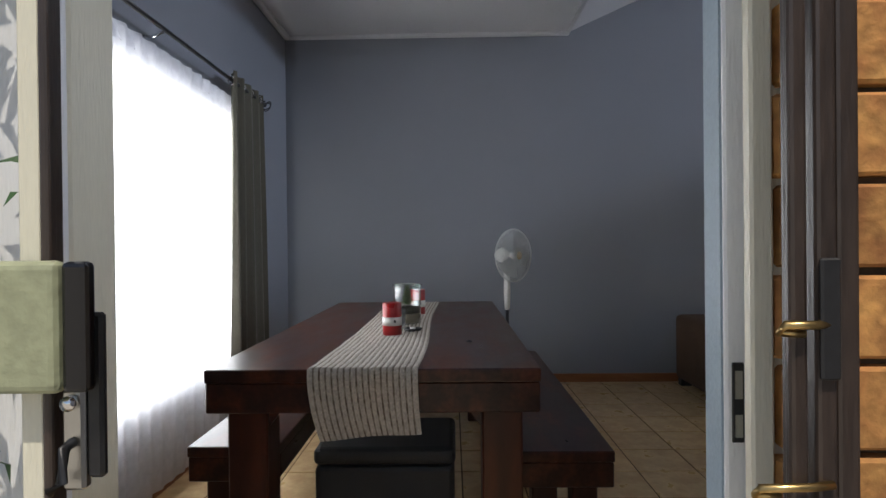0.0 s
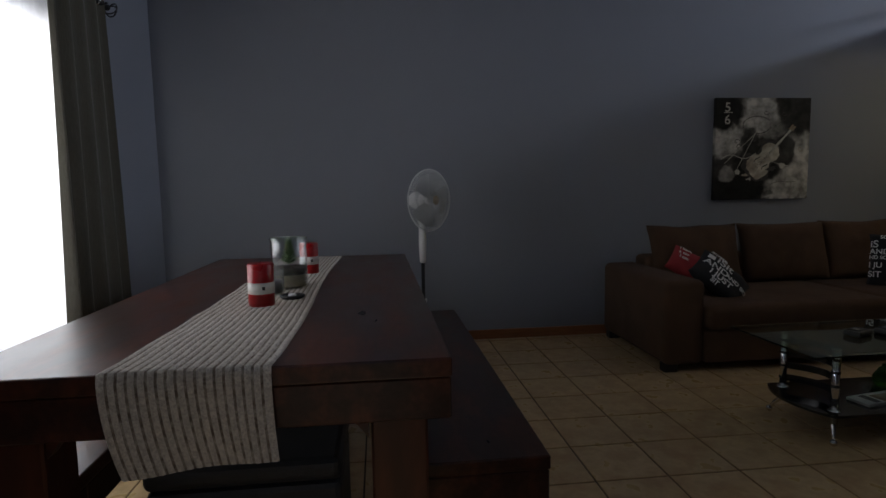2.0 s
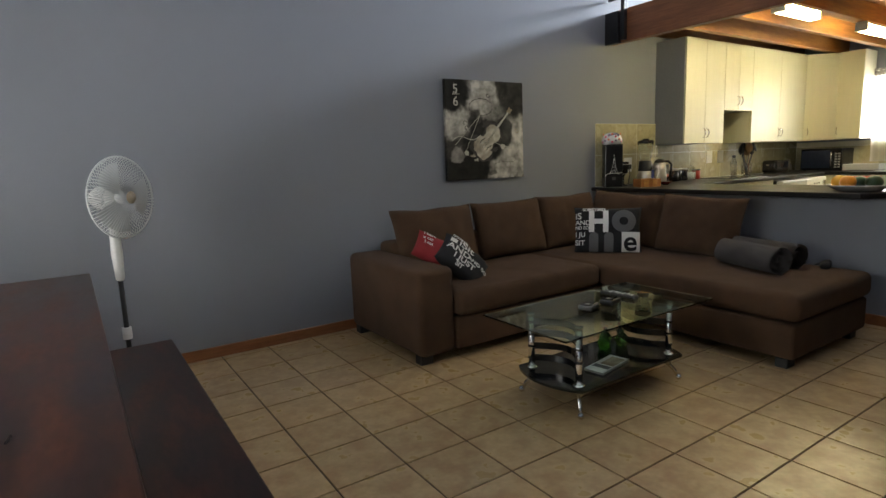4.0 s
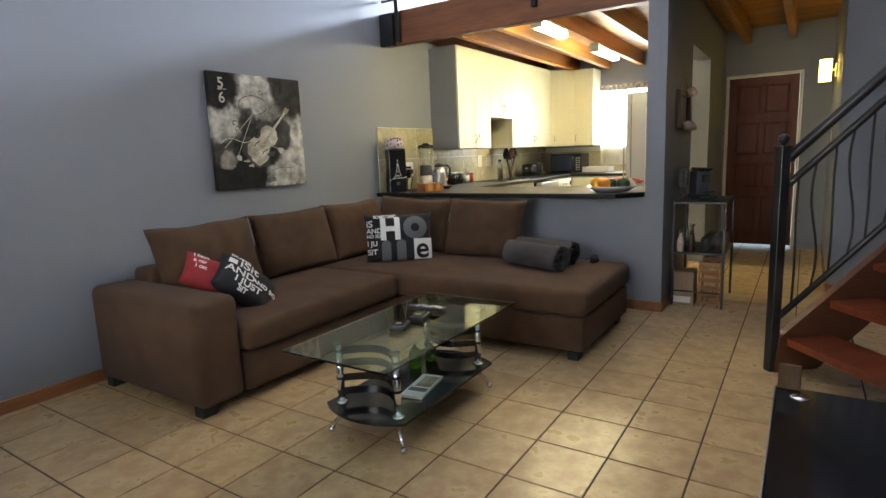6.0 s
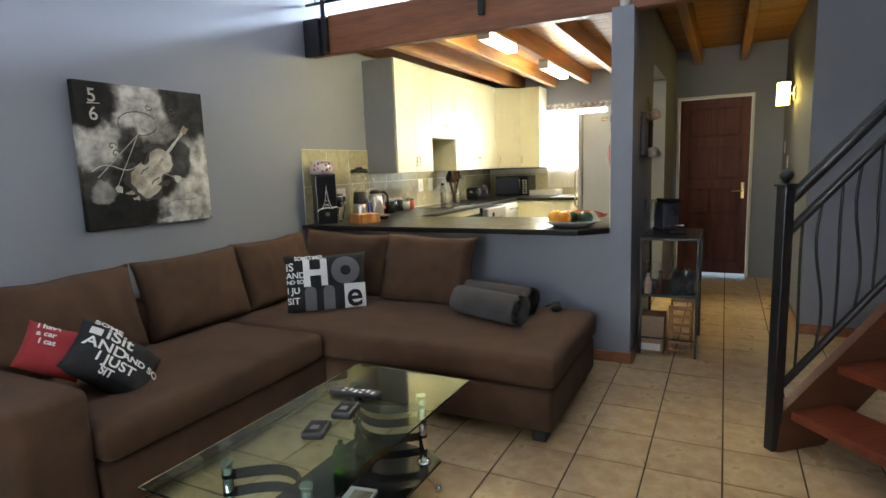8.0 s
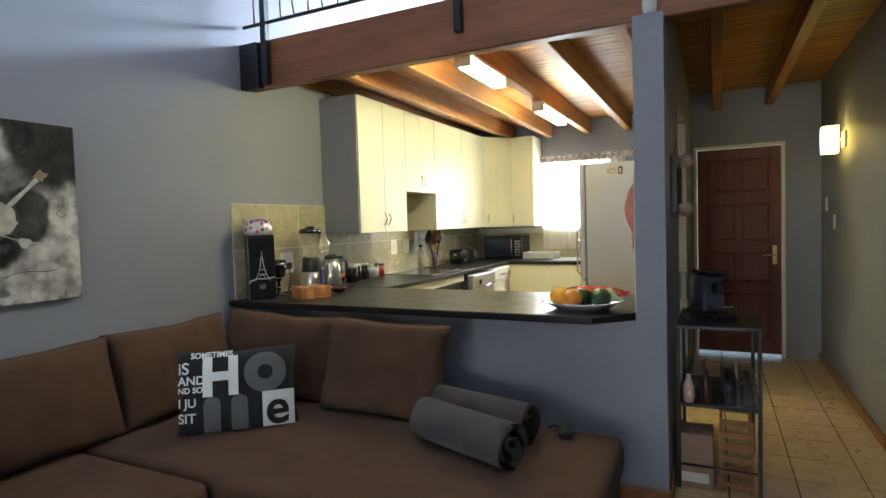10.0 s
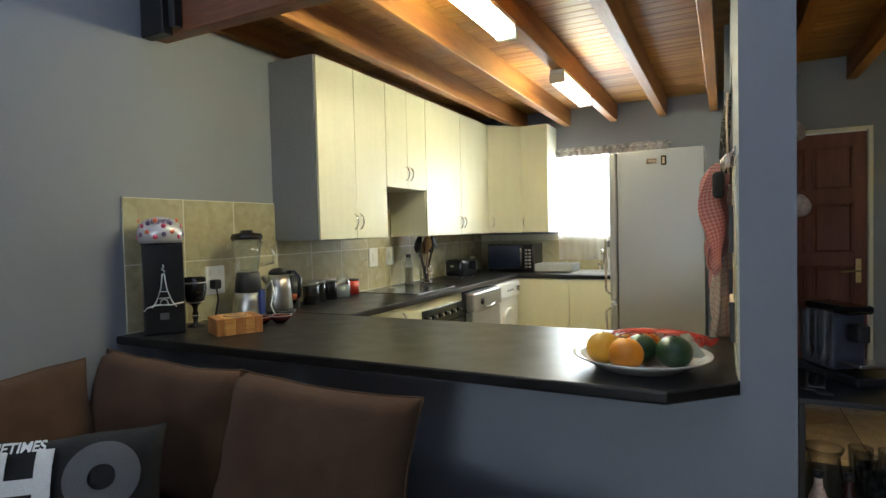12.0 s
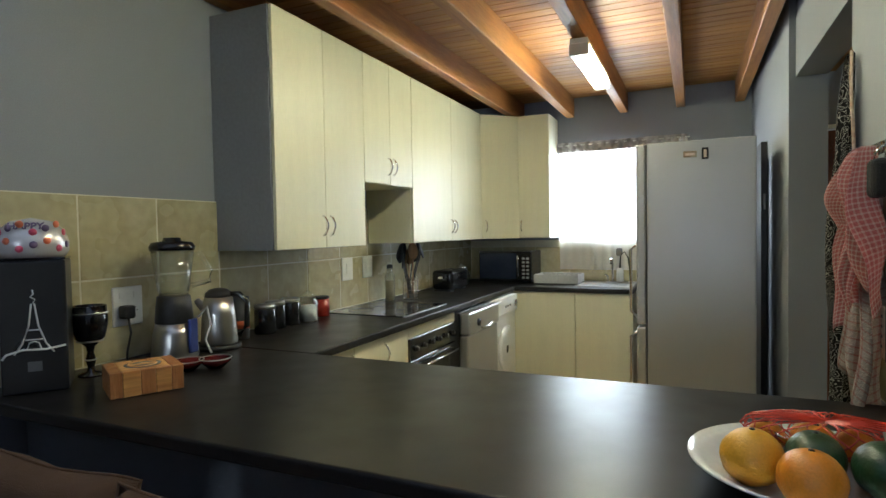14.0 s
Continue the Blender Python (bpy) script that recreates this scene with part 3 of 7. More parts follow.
wt = thing("worktop", "continuous charcoal laminate worktop with rounded edges", "worktop", (6.0, 4.0, WZ))
slab_part("counter_slab", [(5.12, YB), (5.12, 2.69), (5.285, KY + 0.004), (5.98, KY + 0.004), (5.98, YB)], wt)
slab_part("back_slab", [(5.9805, YB), (5.9805, 4.35), (8.6995, 4.35), (XF, YB - 0.001)], wt)
slab_part("window_slab", [(8.70, 4.3495), (8.70, 3.40), (XF, 3.40), (XF, YB - 0.002)], wt)


def handle(parent, x, y, z, axis, vertical=True, length=0.10):
    """A bowed chrome handle whose feet stand on the door; axis: the door's outward direction."""
    ax = Vector(axis)
    p = []
    for k in range(9):
        u = k / 8
        off = 0.028 * math.sin(math.pi * u) ** 0.7
        p.append(Vector((x, y, z + (u - 0.5) * length)) + ax * (0.004 + off))
    bm = pipe(p, 0.0055, 8)
    bmesh.ops.transform(bm, matrix=parent.matrix_world.inverted(), verts=bm.verts[:])
    return bm


def cabinet(name, label, x0, x1, y0, y1, z0, z1, doors, face="y", grp="", hz=None, sides=CABINET, plinth=False):
    """A unit with its doors on the -y side ("y"), on the +y side ("Y") or on the -x side ("x"). doors: (from, to, handle at 'l', 'r' or '')."""
    u = thing(name, label, "cabinet", ((x0 + x1) / 2, (y0 + y1) / 2, z0), group=grp)
    inv = u.matrix_world.inverted()

    def put(nm, bm, m, par=u, lab=""):
        bmesh.ops.transform(bm, matrix=inv, verts=bm.verts[:])
        ob = part(nm, bm, m, par, lab)
        return ob

    g = 0.019
    if face == "y":
        put("body", box(x0, x1, y0 + g, y1, z0, z1, 0.001), sides)
    elif face == "x":
        put("body", box(x0 + g, x1, y0, y1, z0, z1, 0.001), sides)
    else:
        put("body", box(x0, x1, y0, y1 - g, z0, z1, 0.001), sides)
    for a, b, h in doors:
        c = 0.0016
        za, zb = z0 + (0.10 if plinth else 0.0) + 0.002, z1 - 0.002
        if face == "y":
            d = put("door", box(a + c, b - c, y0, y0 + g - 0.002, za, zb, 0.0015), CABINET)
            hx, hy, out = (a + 0.03 if h == "l" else b - 0.03), y0, (0, -1, 0)
        elif face == "x":
            d = put("door", box(x0, x0 + g - 0.002, a + c, b - c, za, zb, 0.0015), CABINET)
            hx, hy, out = x0, (a + 0.03 if h == "l" else b - 0.03), (-1, 0, 0)
        else:
            d = put("door", box(a + c, b - c, y1 - g + 0.002, y1, za, zb, 0.0015), CABINET)
            hx, hy, out = (a + 0.03 if h == "l" else b - 0.03), y1, (0, 1, 0)
        if h:
            part("handle", handle(u, hx, hy, hz if hz else z0 + 0.11, out), CHROME, d, "bowed chrome handle")
    return u


UF = 4.645
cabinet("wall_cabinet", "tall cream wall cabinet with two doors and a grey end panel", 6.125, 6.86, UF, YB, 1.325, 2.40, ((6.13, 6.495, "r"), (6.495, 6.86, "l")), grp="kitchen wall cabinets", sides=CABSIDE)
cabinet("wall_cabinet", "short cream wall cabinet over the hob", 6.863, 7.44, UF, YB, 1.68, 2.40, ((6.863, 7.152, "r"), (7.152, 7.44, "l")), grp="kitchen wall cabinets")
cabinet("wall_cabinet", "tall cream wall cabinet with two doors", 7.443, 8.74, UF, YB, 1.325, 2.40, ((7.443, 8.09, "r"), (8.09, 8.74, "l")), grp="kitchen wall cabinets")
# corner unit with a slanted door
cu_ = thing("corner_wall_cabinet", "cream corner wall cabinet with a slanted door", "cabinet", (9.1, 4.75, 1.325), group="kitchen wall cabinets")
bm = bmesh.new()
q = [(8.743, 4.662), (8.743, YB), (XF, YB), (XF, 4.40), (9.012, 4.40)]
lo = [bm.verts.new((x, y, 1.325)) for x, y in q]
hi = [bm.verts.new((x, y, 2.40)) for x, y in q]
bm.faces.new(hi)
bm.faces.new(lo[::-1])
for k in range(5):
    bm.faces.new((lo[k], lo[(k + 1) % 5], hi[(k + 1) % 5], hi[k]))
bmesh.ops.recalc_face_normals(bm, faces=bm.faces[:])
part("body", local(bm, cu_), CABINET, cu_)
dd = Vector((9.012 - 8.743, 4.40 - 4.662, 0))
mdoor = Matrix.Translation((8.743, 4.662, 1.327)) @ pose(0, 0, 0, 0, 0, math.degrees(math.atan2(dd.y, dd.x)))
bm = box(0.008, dd.length - 0.004, -0.019, -0.002, 0, 1.071, 0.0015)
bmesh.ops.transform(bm, matrix=cu_.matrix_world.inverted() @ mdoor, verts=bm.verts[:])
cdoor = part("door", bm, CABINET, cu_)
bm = pipe([mdoor @ Vector((0.045, -0.021 - 0.028 * math.sin(math.pi * k / 8) ** 0.7, 0.06 + 0.1 * k / 8)) for k in range(9)], 0.0055, 8)
bmesh.ops.transform(bm, matrix=cu_.matrix_world.inverted(), verts=bm.verts[:])
part("handle", bm, CHROME, cdoor, "bowed chrome handle")
cabinet("wall_cabinet", "narrow cream wall cabinet beside the window", 9.0, XF, 4.115, 4.395, 1.325, 2.40, ((4.115, 4.395, "r"),), "x", "kitchen wall cabinets")

BF = 4.375
cabinet("base_cabinet", "cream base cabinet under the worktop", 6.02, 6.60, BF, YB, 0.0, 0.885, ((6.02, 6.31, "r"), (6.31, 6.60, "r")), grp="kitchen base cabinets", hz=0.80)
cabinet("base_cabinet", "cream base cabinet below the window", 8.72, XF, 3.405, 3.85, 0.0, 0.885, ((3.405, 3.85, ""),), "x", "kitchen base cabinets", hz=0.80)
cabinet("base_cabinet", "cream corner base cabinet", 8.72, XF, 3.853, 4.37, 0.0, 0.885, ((3.853, 4.37, "r"),), "x", "kitchen base cabinets", hz=0.80)
cabinet("counter_cabinet", "cream cabinets under the breakfast counter", 5.42, 5.95, KY + 0.01, 4.34, 0.0, 0.885, (), grp="kitchen base cabinets")

# fridge freezer, its door towards the cooker side
fr = thing("fridge_freezer", "tall silver-grey fridge freezer", "fridge", (7.95, 2.98, 0))
part("body", local(box(7.65, 8.25, 2.665, 3.225, 0.03, 1.885, 0.006, 2), fr), FRIDGE, fr)
d1 = part("door", local(box(7.65, 8.25, 3.23, 3.285, 0.83, 1.885, 0.012, 2), fr), FRIDGE, fr)
d2 = part("freezer_door", local(box(7.65, 8.25, 3.23, 3.285, 0.04, 0.815, 0.012, 2), fr), FRIDGE, fr)
part("seal", local(box(7.656, 8.244, 3.2255, 3.2295, 0.04, 1.88), fr), BLACKMATT, fr)
for d, za, zb in ((d1, 0.87, 1.30), (d2, 0.38, 0.78)):
    part("handle", local(pipe([(7.69, 3.285, za), (7.69, 3.32, za + 0.03), (7.69, 3.32, zb - 0.03), (7.69, 3.285, zb)], 0.009), fr), CHROME, d, "chrome bar handle")
for sx in (7.7, 8.2):
    for sy in (2.72, 3.2):
        part("foot", local(turned([(0.02, 0.0), (0.02, 0.029)], centre=(sx, sy, 0), seg=10), fr), BLACKMATT, fr)

# entrance door
dr = tagged(new("door_entrance"), "closed mahogany six-panel entrance door", "door", "", "structure")
dr.matrix_world = pose(HX, 1.965, 0)
part("leaf", local(box(HX + 0.02, HX + 0.055, 1.605, 2.325, 0.03, 2.025, 0.002), dr), DOORWOOD, dr)
for i in range(2):
    for k, (za, zb) in enumerate(((0.16, 0.62), (0.72, 1.02), (1.12, 1.50), (1.60, 1.93))):
        ya = 1.69 + i * 0.295
        pn = part("panel", local(box(HX + 0.012, HX + 0.0195, ya + 0.02, ya + 0.235, za + 0.02, zb - 0.02, 0.006), dr), DOORWOOD, dr)
        for b in ((ya, ya + 0.255, za, za + 0.018), (ya, ya + 0.255, zb - 0.018, zb), (ya, ya + 0.018, za + 0.0182, zb - 0.0182), (ya + 0.237, ya + 0.255, za + 0.0182, zb - 0.0182)):
            part("moulding", local(box(HX + 0.006, HX + 0.0195, b[0], b[1], b[2], b[3], 0.003), dr), DOORWOOD, pn)
for b in ((1.572, 1.602, 0, 2.06), (2.328, 2.358, 0, 2.06), (1.6025, 2.3275, 2.03, 2.06)):
    part("frame", local(box(HX - 0.008, HX + 0.1, b[0], b[1], b[2], b[3], 0.003), dr), CREAMFRAME, dr, "cream door frame")

# ---- openings and entrance ----


def group_of(name, label, at, kind="structure"):
    ob = tagged(new(name), label, "", "", kind)
    ob.matrix_world = pose(*at)
    return ob


DARKMETALBROWN = mat("dark_brown_steel", (0.046, 0.032, 0.026), 0.38, var=0.25, grain=40, big=9, bump=0.02, stretch=(3, 3, 0.5))
BRASS = mat("worn_brass", (0.55, 0.38, 0.16), 0.32, 1.0, var=0.2, grain=60, bump=0.01)
fr1 = group_of("door_frame_entrance", "cream and white painted steel entrance frame", (0.45, 0.76, 0))
part("jamb", local(box(0.812, 0.8365, 0.694, 0.712, -0.1, 2.12, 0.003), fr1), CREAMFRAME, fr1)
part("jamb_stop", local(box(0.826, 0.874, 0.7125, 0.73, -0.1, 2.12, 0.003), fr1), CREAMFRAME, fr1)
part("jamb_lip", local(box(0.8315, 0.874, 0.792, 0.8015, -0.1, 2.12, 0.003), fr1), WHITEFRAME, fr1)
part("jamb", local(box(-0.06, 0.036, 0.7475, 0.838, -0.1, 2.12, 0.004), fr1), CREAMFRAME, fr1)
# front of the cream jamb in white: the daylight on it is in the colour
part("jamb_lit_edge", local(box(-0.06, 0.036, 0.722, 0.747, -0.1, 2.12, 0.004), fr1), WHITEFRAME, fr1)
part("head", local(box(0.0365, 0.811, 0.70, 0.838, 2.075, 2.12, 0.004), fr1), CREAMFRAME, fr1)
part("strike_plate", local(box(0.838, 0.853, 0.789, 0.7918, 0.955, 1.055, 0.001), fr1), BLACKMETAL, fr1, "black and steel strike plate")
part("strike_opening", local(box(0.841, 0.850, 0.7875, 0.7889, 1.01, 1.045), fr1), STEEL, fr1)
part("strike_opening", local(box(0.841, 0.850, 0.7875, 0.7889, 0.962, 0.99), fr1), STEEL, fr1)
structure("wall_nib", box(0.830, 0.8745, 0.802, 0.845, -0.05, 2.12), NIBPAINT, "pale blue plaster edge beside the entrance")
g = group_of("security_gate", "dark steel security gate folded back against the brickwork", (0.9, 0.62, 0), "")
tagged(g, "", "security gate")
for x0, x1, y0, y1 in ((0.797, 0.8135, 0.60, 0.612), (0.8195, 0.8385, 0.598, 0.633), (0.839, 0.8605, 0.600, 0.640)):
    part("channel_bar", local(box(x0, x1, y0, y1, -0.1, 2.1, 0.004, 2), g), DARKMETALBROWN, g)
part("web", local(box(0.812, 0.8385, 0.634, 0.639, -0.1, 2.1), g), DARKMETALBROWN, g)
for z in (1.283, 1.078):
    br = part("bracket", local(box(0.8385, 0.856, 0.6780, 0.6828, z - 0.016, z + 0.016, 0.002), g), DARKMETALBROWN, g)
    part("screw", local(turned([(0.006, 0), (0.005, 0.003), (0, 0.004)], centre=(0.846, 0.6778, z), seg=10, m=pose(0, 0, 0, 90, 0, 0)), g), CHROME, br)
for z, xa in ((1.13, 0.785), (0.985, 0.762)):
    part("hook", local(pipe([(0.832, 0.597, z), (0.812, 0.592, z), (xa, 0.588, z + 0.001), (xa - 0.003, 0.592, z - 0.006), (xa + 0.02, 0.594, z - 0.008)], 0.004, 8), g), BRASS, g, "worn brass hook")
part("lock_cover", local(box(0.820, 0.838, 0.592, 0.5975, 1.08, 1.19, 0.002), g), BLACKMATT, g)
g2 = group_of("security_gate_leaf", "opened dark steel gate leaf with a green-grey lock box", (0.1, 0.5, 0), "")
tagged(g2, "", "security gate")
part("post", local(box(0.119, 0.1285, 0.585, 0.605, -0.1, 2.1, 0.003, 2), g2), DARKMETALBROWN, g2)
part("stile", local(box(0.095, 0.1185, 0.59, 0.602, -0.1, 2.1, 0.003), g2), CREAMFRAME, g2, "cream painted stile")
LOCKGREEN = mat("green_grey_lock_paint", (0.34, 0.36, 0.23), 0.42, var=0.12, grain=70, big=9, bump=0.03)
lb = part("lock_box", local(box(0.03, 0.1485, 0.565, 0.584, 1.078, 1.195, 0.008, 3), g2), LOCKGREEN, g2, "green-grey painted lock box")
part("lock_case", local(box(0.149, 0.172, 0.568, 0.584, 1.079, 1.194, 0.005, 2), g2), BLACKGLOSS, g2)
lk = part("lock_plate", local(box(0.1345, 0.1555, 0.588, 0.60, 0.985, 1.0775, 0.003), g2), STEEL, g2, "steel lock plate with a key hole")
part("cylinder", local(turned([(0.007, 0), (0.007, 0.006), (0.0, 0.007)], centre=(0.1445, 0.5875, 1.066), seg=14, m=pose(0, 0, 0, 90, 0, 0)), g2), CHROME, lk)
part("lever", local(pipe([(0.146, 0.587, 1.03), (0.146, 0.576, 1.028), (0.146, 0.572, 1.0), (0.136, 0.570, 0.992)], 0.005, 8), g2), BLACKMETAL, lk)
part("handle", local(box(0.156, 0.1715, 0.59, 0.600, 0.996, 1.147, 0.003), g2), BLACKMATT, g2)

# brickwork outside, right of the entrance
bm = box(0.8755, 1.66, YO - 0.004, YO + 0.009, -0.12, 2.6)
BW = structure("wall_brick_outside", bm, MORTAR, "orange face brick wall outside the entrance")
random.seed(5)
me = mesh_of("brick", box(-0.108, 0.108, -0.012, 0.012, -0.0450, 0.0450, 0.004), BRICK)
for r in range(27):
    for c in range(4):
        x = 0.948 + (c * 0.226) + (0.006 if r % 2 else 0.0)
        ob = new("brick", me)
        ob.parent = BW
        ob.matrix_world = pose(x, YO - 0.0125 + random.uniform(-0.001, 0.001), -0.0655 + r * 0.099, 0, random.uniform(-0.4, 0.4), 0)

# shrub added beside the entrance, standing in for garden greenery in the door glass
LEAF = mat("dark_green_leaf", (0.045, 0.11, 0.035), 0.45, var=0.3, grain=30, big=6)
sh = thing("standin_shrub", "dark green leafy shrub added beside the entrance as a stand-in for garden greenery", "shrub", (-0.06, 0.66, -0.12))
part("stem", pipe([(0, 0, 0), (0.01, 0.0, 0.5), (-0.02, 0.01, 1.0), (0.0, 0.0, 1.6)], [0.014, 0.012, 0.009, 0.005], 8), STRINGER, sh)
random.seed(11)
bm = bmesh.new()
for k in range(420):
    c = Vector((random.gauss(0.0, 0.07), random.gauss(-0.01, 0.03), random.uniform(0.7, 2.0)))
    if c.x > 0.09 or c.y > 0.02:
        continue
    R = Euler((random.uniform(-1, 1), random.uniform(-1, 1), random.uniform(0, 6.3))).to_matrix()
    L = random.uniform(0.03, 0.06)
    q = [bm.verts.new(c + R @ Vector(v)) for v in ((0, 0, 0), (L * 0.5, L * 0.16, 0.006), (L, 0, -0.006), (L * 0.5, -L * 0.16, 0.006))]
    bm.faces.new(q)
part("leaves", bm, LEAF, sh)

# large window with its frame, sheers and drape
w1 = group_of("window_1", "wide white-framed window behind sheer curtains", (XL - 0.15, 3.0, 0.50))
for b in ((1.95, 4.05, 0.50, 0.55), (1.95, 4.05, 2.00, 2.05), (1.95, 2.0, 0.5505, 1.9995), (4.0, 4.05, 0.5505, 1.9995), (2.97, 3.03, 0.5505, 1.9995)):
    part("window_frame", local(box(XL - 0.21, XL - 0.17, b[0], b[1], b[2], b[3], 0.003), w1), WHITEFRAME, w1)
for a, b in ((2.0, 2.97), (3.03, 4.0)):
    pn = part("pane", local(box(XL - 0.192, XL - 0.188, a, b, 0.5505, 1.9995), w1), CLEAR, w1)
    pn.visible_shadow = False
part("window_sill", local(box(XL - 0.165, XL - 0.12, 1.955, 4.045, 0.5005, 0.515, 0.004), w1), WHITEFRAME, w1)


def drapery(x, y0, y1, z0, z1, amp, waves, seed, gather=1.0, taper=0.0, nz=14, flare=0.0):
    """A hanging cloth in folds along y; it is pulled together towards the top by taper."""
    bm = bmesh.new()
    n = waves * 10
    grid = []
    for j in range(nz + 1):
        v = j / nz
        row = []
        for i in range(n + 1):
            u = i / n
            ph = 2 * math.pi * waves * (u + 0.02 * math.sin(5 * u + seed + 2 * v))
            a = amp * (0.65 + 0.35 * math.sin(3.1 * u * waves / 3 + seed)) * (0.75 + 0.35 * v)
            mid = (y0 + y1) / 2
            y = y0 + (y1 - y0) * u
            y = mid + (y - mid) * (1 - taper * (1 - v)) + flare * v * (u - 0.3)
            xx = x + a * math.sin(ph) + 0.012 * v * math.sin(9 * u + seed)
            row.append(bm.verts.new((xx, y + 0.3 * a * math.cos(ph), z1 + (z0 - z1) * v)))
        grid.append(row)
    for a, b in zip(grid, grid[1:]):
        for i in range(n):
            f = bm.faces.new((a[i], a[i + 1], b[i + 1], b[i]))
            f.smooth = True
    return bm


cs = thing("sheer_curtain", "white sheer voile curtain hanging to the floor by the window", "curtain", (XL + 0.06, 2.9, 0.05))
part("cloth", local(drapery(XL + 0.06, 1.80, 4.08, 0.05, 2.17, 0.014, 21, 1.0), cs), SHEER, cs)
part("header", local(drapery(XL + 0.066, 1.80, 4.08, 2.09, 2.17, 0.014, 21, 1.0, nz=2), cs), SHEER, cs, "gathered header tape")
rod = thing("curtain_rod", "dark metal curtain rod with scroll finials", "curtain rod", (XL + 0.1, 3.0, 2.25))
part("pole", local(pipe([(XL + 0.10, 1.70, 2.25), (XL + 0.10, 4.13, 2.25)], 0.011, 12), rod), BLACKMETAL, rod)
part("sheer_wire", local(pipe([(XL + 0.055, 1.75, 2.165), (XL + 0.055, 4.1, 2.165)], 0.004, 6), rod), WHITE, rod)
for y in (2.72, 4.10, 1.75):
    part("bracket", local(pipe([(XL, y, 2.22), (XL + 0.05, y, 2.215), (XL + 0.10, y, 2.237)], 0.006, 8), rod), CHROME, rod)
fin = part("finial", local(pipe([(XL + 0.10 + 0.0, 4.13 + 0.005 * k, 2.25) for k in range(4)], [0.011, 0.017, 0.017, 0.010], 12), rod), BLACKMETAL, rod)
part("scroll", local(pipe([(XL + 0.10 + 0.032 * math.sin(a), 4.18 - 0.030 * math.cos(a), 2.25 + 0.03 * math.sin(a * 1.3)) for a in [0.3 * k for k in range(22)]], 0.004, 6), rod), BLACKMETAL, fin)
part("scroll", local(pipe([(XL + 0.10 - 0.03 * math.sin(a), 4.18 - 0.028 * math.cos(a), 2.25 - 0.03 * math.cos(a)) for a in [0.3 * k for k in range(22)]], 0.004, 6), rod), BLACKMETAL, fin)
for y0, y1, nm in ((3.46, 4.10, "far"), (1.72, 1.95, "near")):
    dc = thing("drape", "olive grey eyelet drape drawn aside on the rod", "curtain", (XL + 0.10, y0, 0.05), group="window drapes")
    part("cloth", local(drapery(XL + 0.105, y0, y1, 0.05, 2.30, 0.052 if nm == "far" else 0.03, 4 if nm == "far" else 2, 2.0, taper=0.10, flare=0.10), dc), DRAPE, dc)
    for k in range(4 if nm == "far" else 2):
        y = y0 + 0.08 + k * 0.155
        part("eyelet", local(pipe([(XL + 0.10 + 0.024 * math.cos(a), y, 2.25 + 0.024 * math.sin(a)) for a in [2 * math.pi * j / 16 for j in range(16)]], 0.005, 6, True), dc), CHROME, dc)

# kitchen window
w2 = group_of("window_2", "kitchen window with a white lace curtain", (XF, 3.7, 1.04))
for b in ((3.32, 4.10, 1.04, 1.08), (3.32, 4.10, 2.08, 2.12), (3.32, 3.36, 1.0805, 2.0795), (4.06, 4.10, 1.0805, 2.0795)):
    part("window_frame", local(box(XF + 0.12, XF + 0.16, b[0], b[1], b[2], b[3], 0.003), w2), WHITEFRAME, w2)
pn = part("pane", local(box(XF + 0.138, XF + 0.142, 3.36, 4.06, 1.0805, 2.0795), w2), CLEAR, w2)
pn.visible_shadow = False
lc = thing("lace_curtain", "white lace cafe curtain with a frilled patterned top", "curtain", (XF - 0.03, 3.7, 1.03))
part("cloth", local(drapery(XF - 0.03, 3.10, 4.10, 1.03, 2.12, 0.010, 12, 0.5), lc), LACE, lc)
FRILL = mat("patterned_frill_cloth", (0.52, 0.50, 0.50), 0.8, var=0.2, grain=26, big=16, second=(0.28, 0.26, 0.26))
part("frill", local(drapery(XF - 0.04, 3.02, 4.12, 2.09, 2.18, 0.014, 16, 0.2, nz=4), lc), FRILL, lc, "gathered grey patterned frill")
part("rod", local(pipe([(XF - 0.035, 3.0, 2.155), (XF - 0.035, 4.14, 2.155)], 0.006, 8), lc), WHITE, lc)
w3 = group_of("window_3", "high loft window", (XF, 3.2, 3.50))
for b in ((1.9, 4.5, 3.50, 3.55), (1.9, 4.5, 4.00, 4.05), (1.9, 1.95, 3.5505, 3.9995), (4.45, 4.5, 3.5505, 3.9995), (3.17, 3.23, 3.5505, 3.9995)):
    part("window_frame", local(box(XF + 0.1, XF + 0.14, b[0], b[1], b[2], b[3], 0.003), w3), WHITEFRAME, w3)

# ---- loft railing on the main beam ----
lr = thing("loft_railing", "black iron railing with wavy bars on the loft edge", "railing", (5.33, 3.2, 2.5))
for y in (4.80, 3.42, 1.86):
    part("post", local(box(5.313, 5.357, y - 0.022, y + 0.022, 2.42 if y < 4 else 2.33, 3.62, 0.003), lr), BLACKMETAL, lr)
part("wall_bracket", local(box(5.30, 5.358, 4.845, 4.998, 2.305, 2.60, 0.004), lr), BLACKMETAL, lr, "black steel beam shoe")
for z, r in ((2.72, 0.012), (3.45, 0.012), (3.60, 0.02)):
    part("rail", local(pipe([(5.335, 1.2, z), (5.335, 4.98, z)], r, 8), lr), BLACKMETAL, lr)
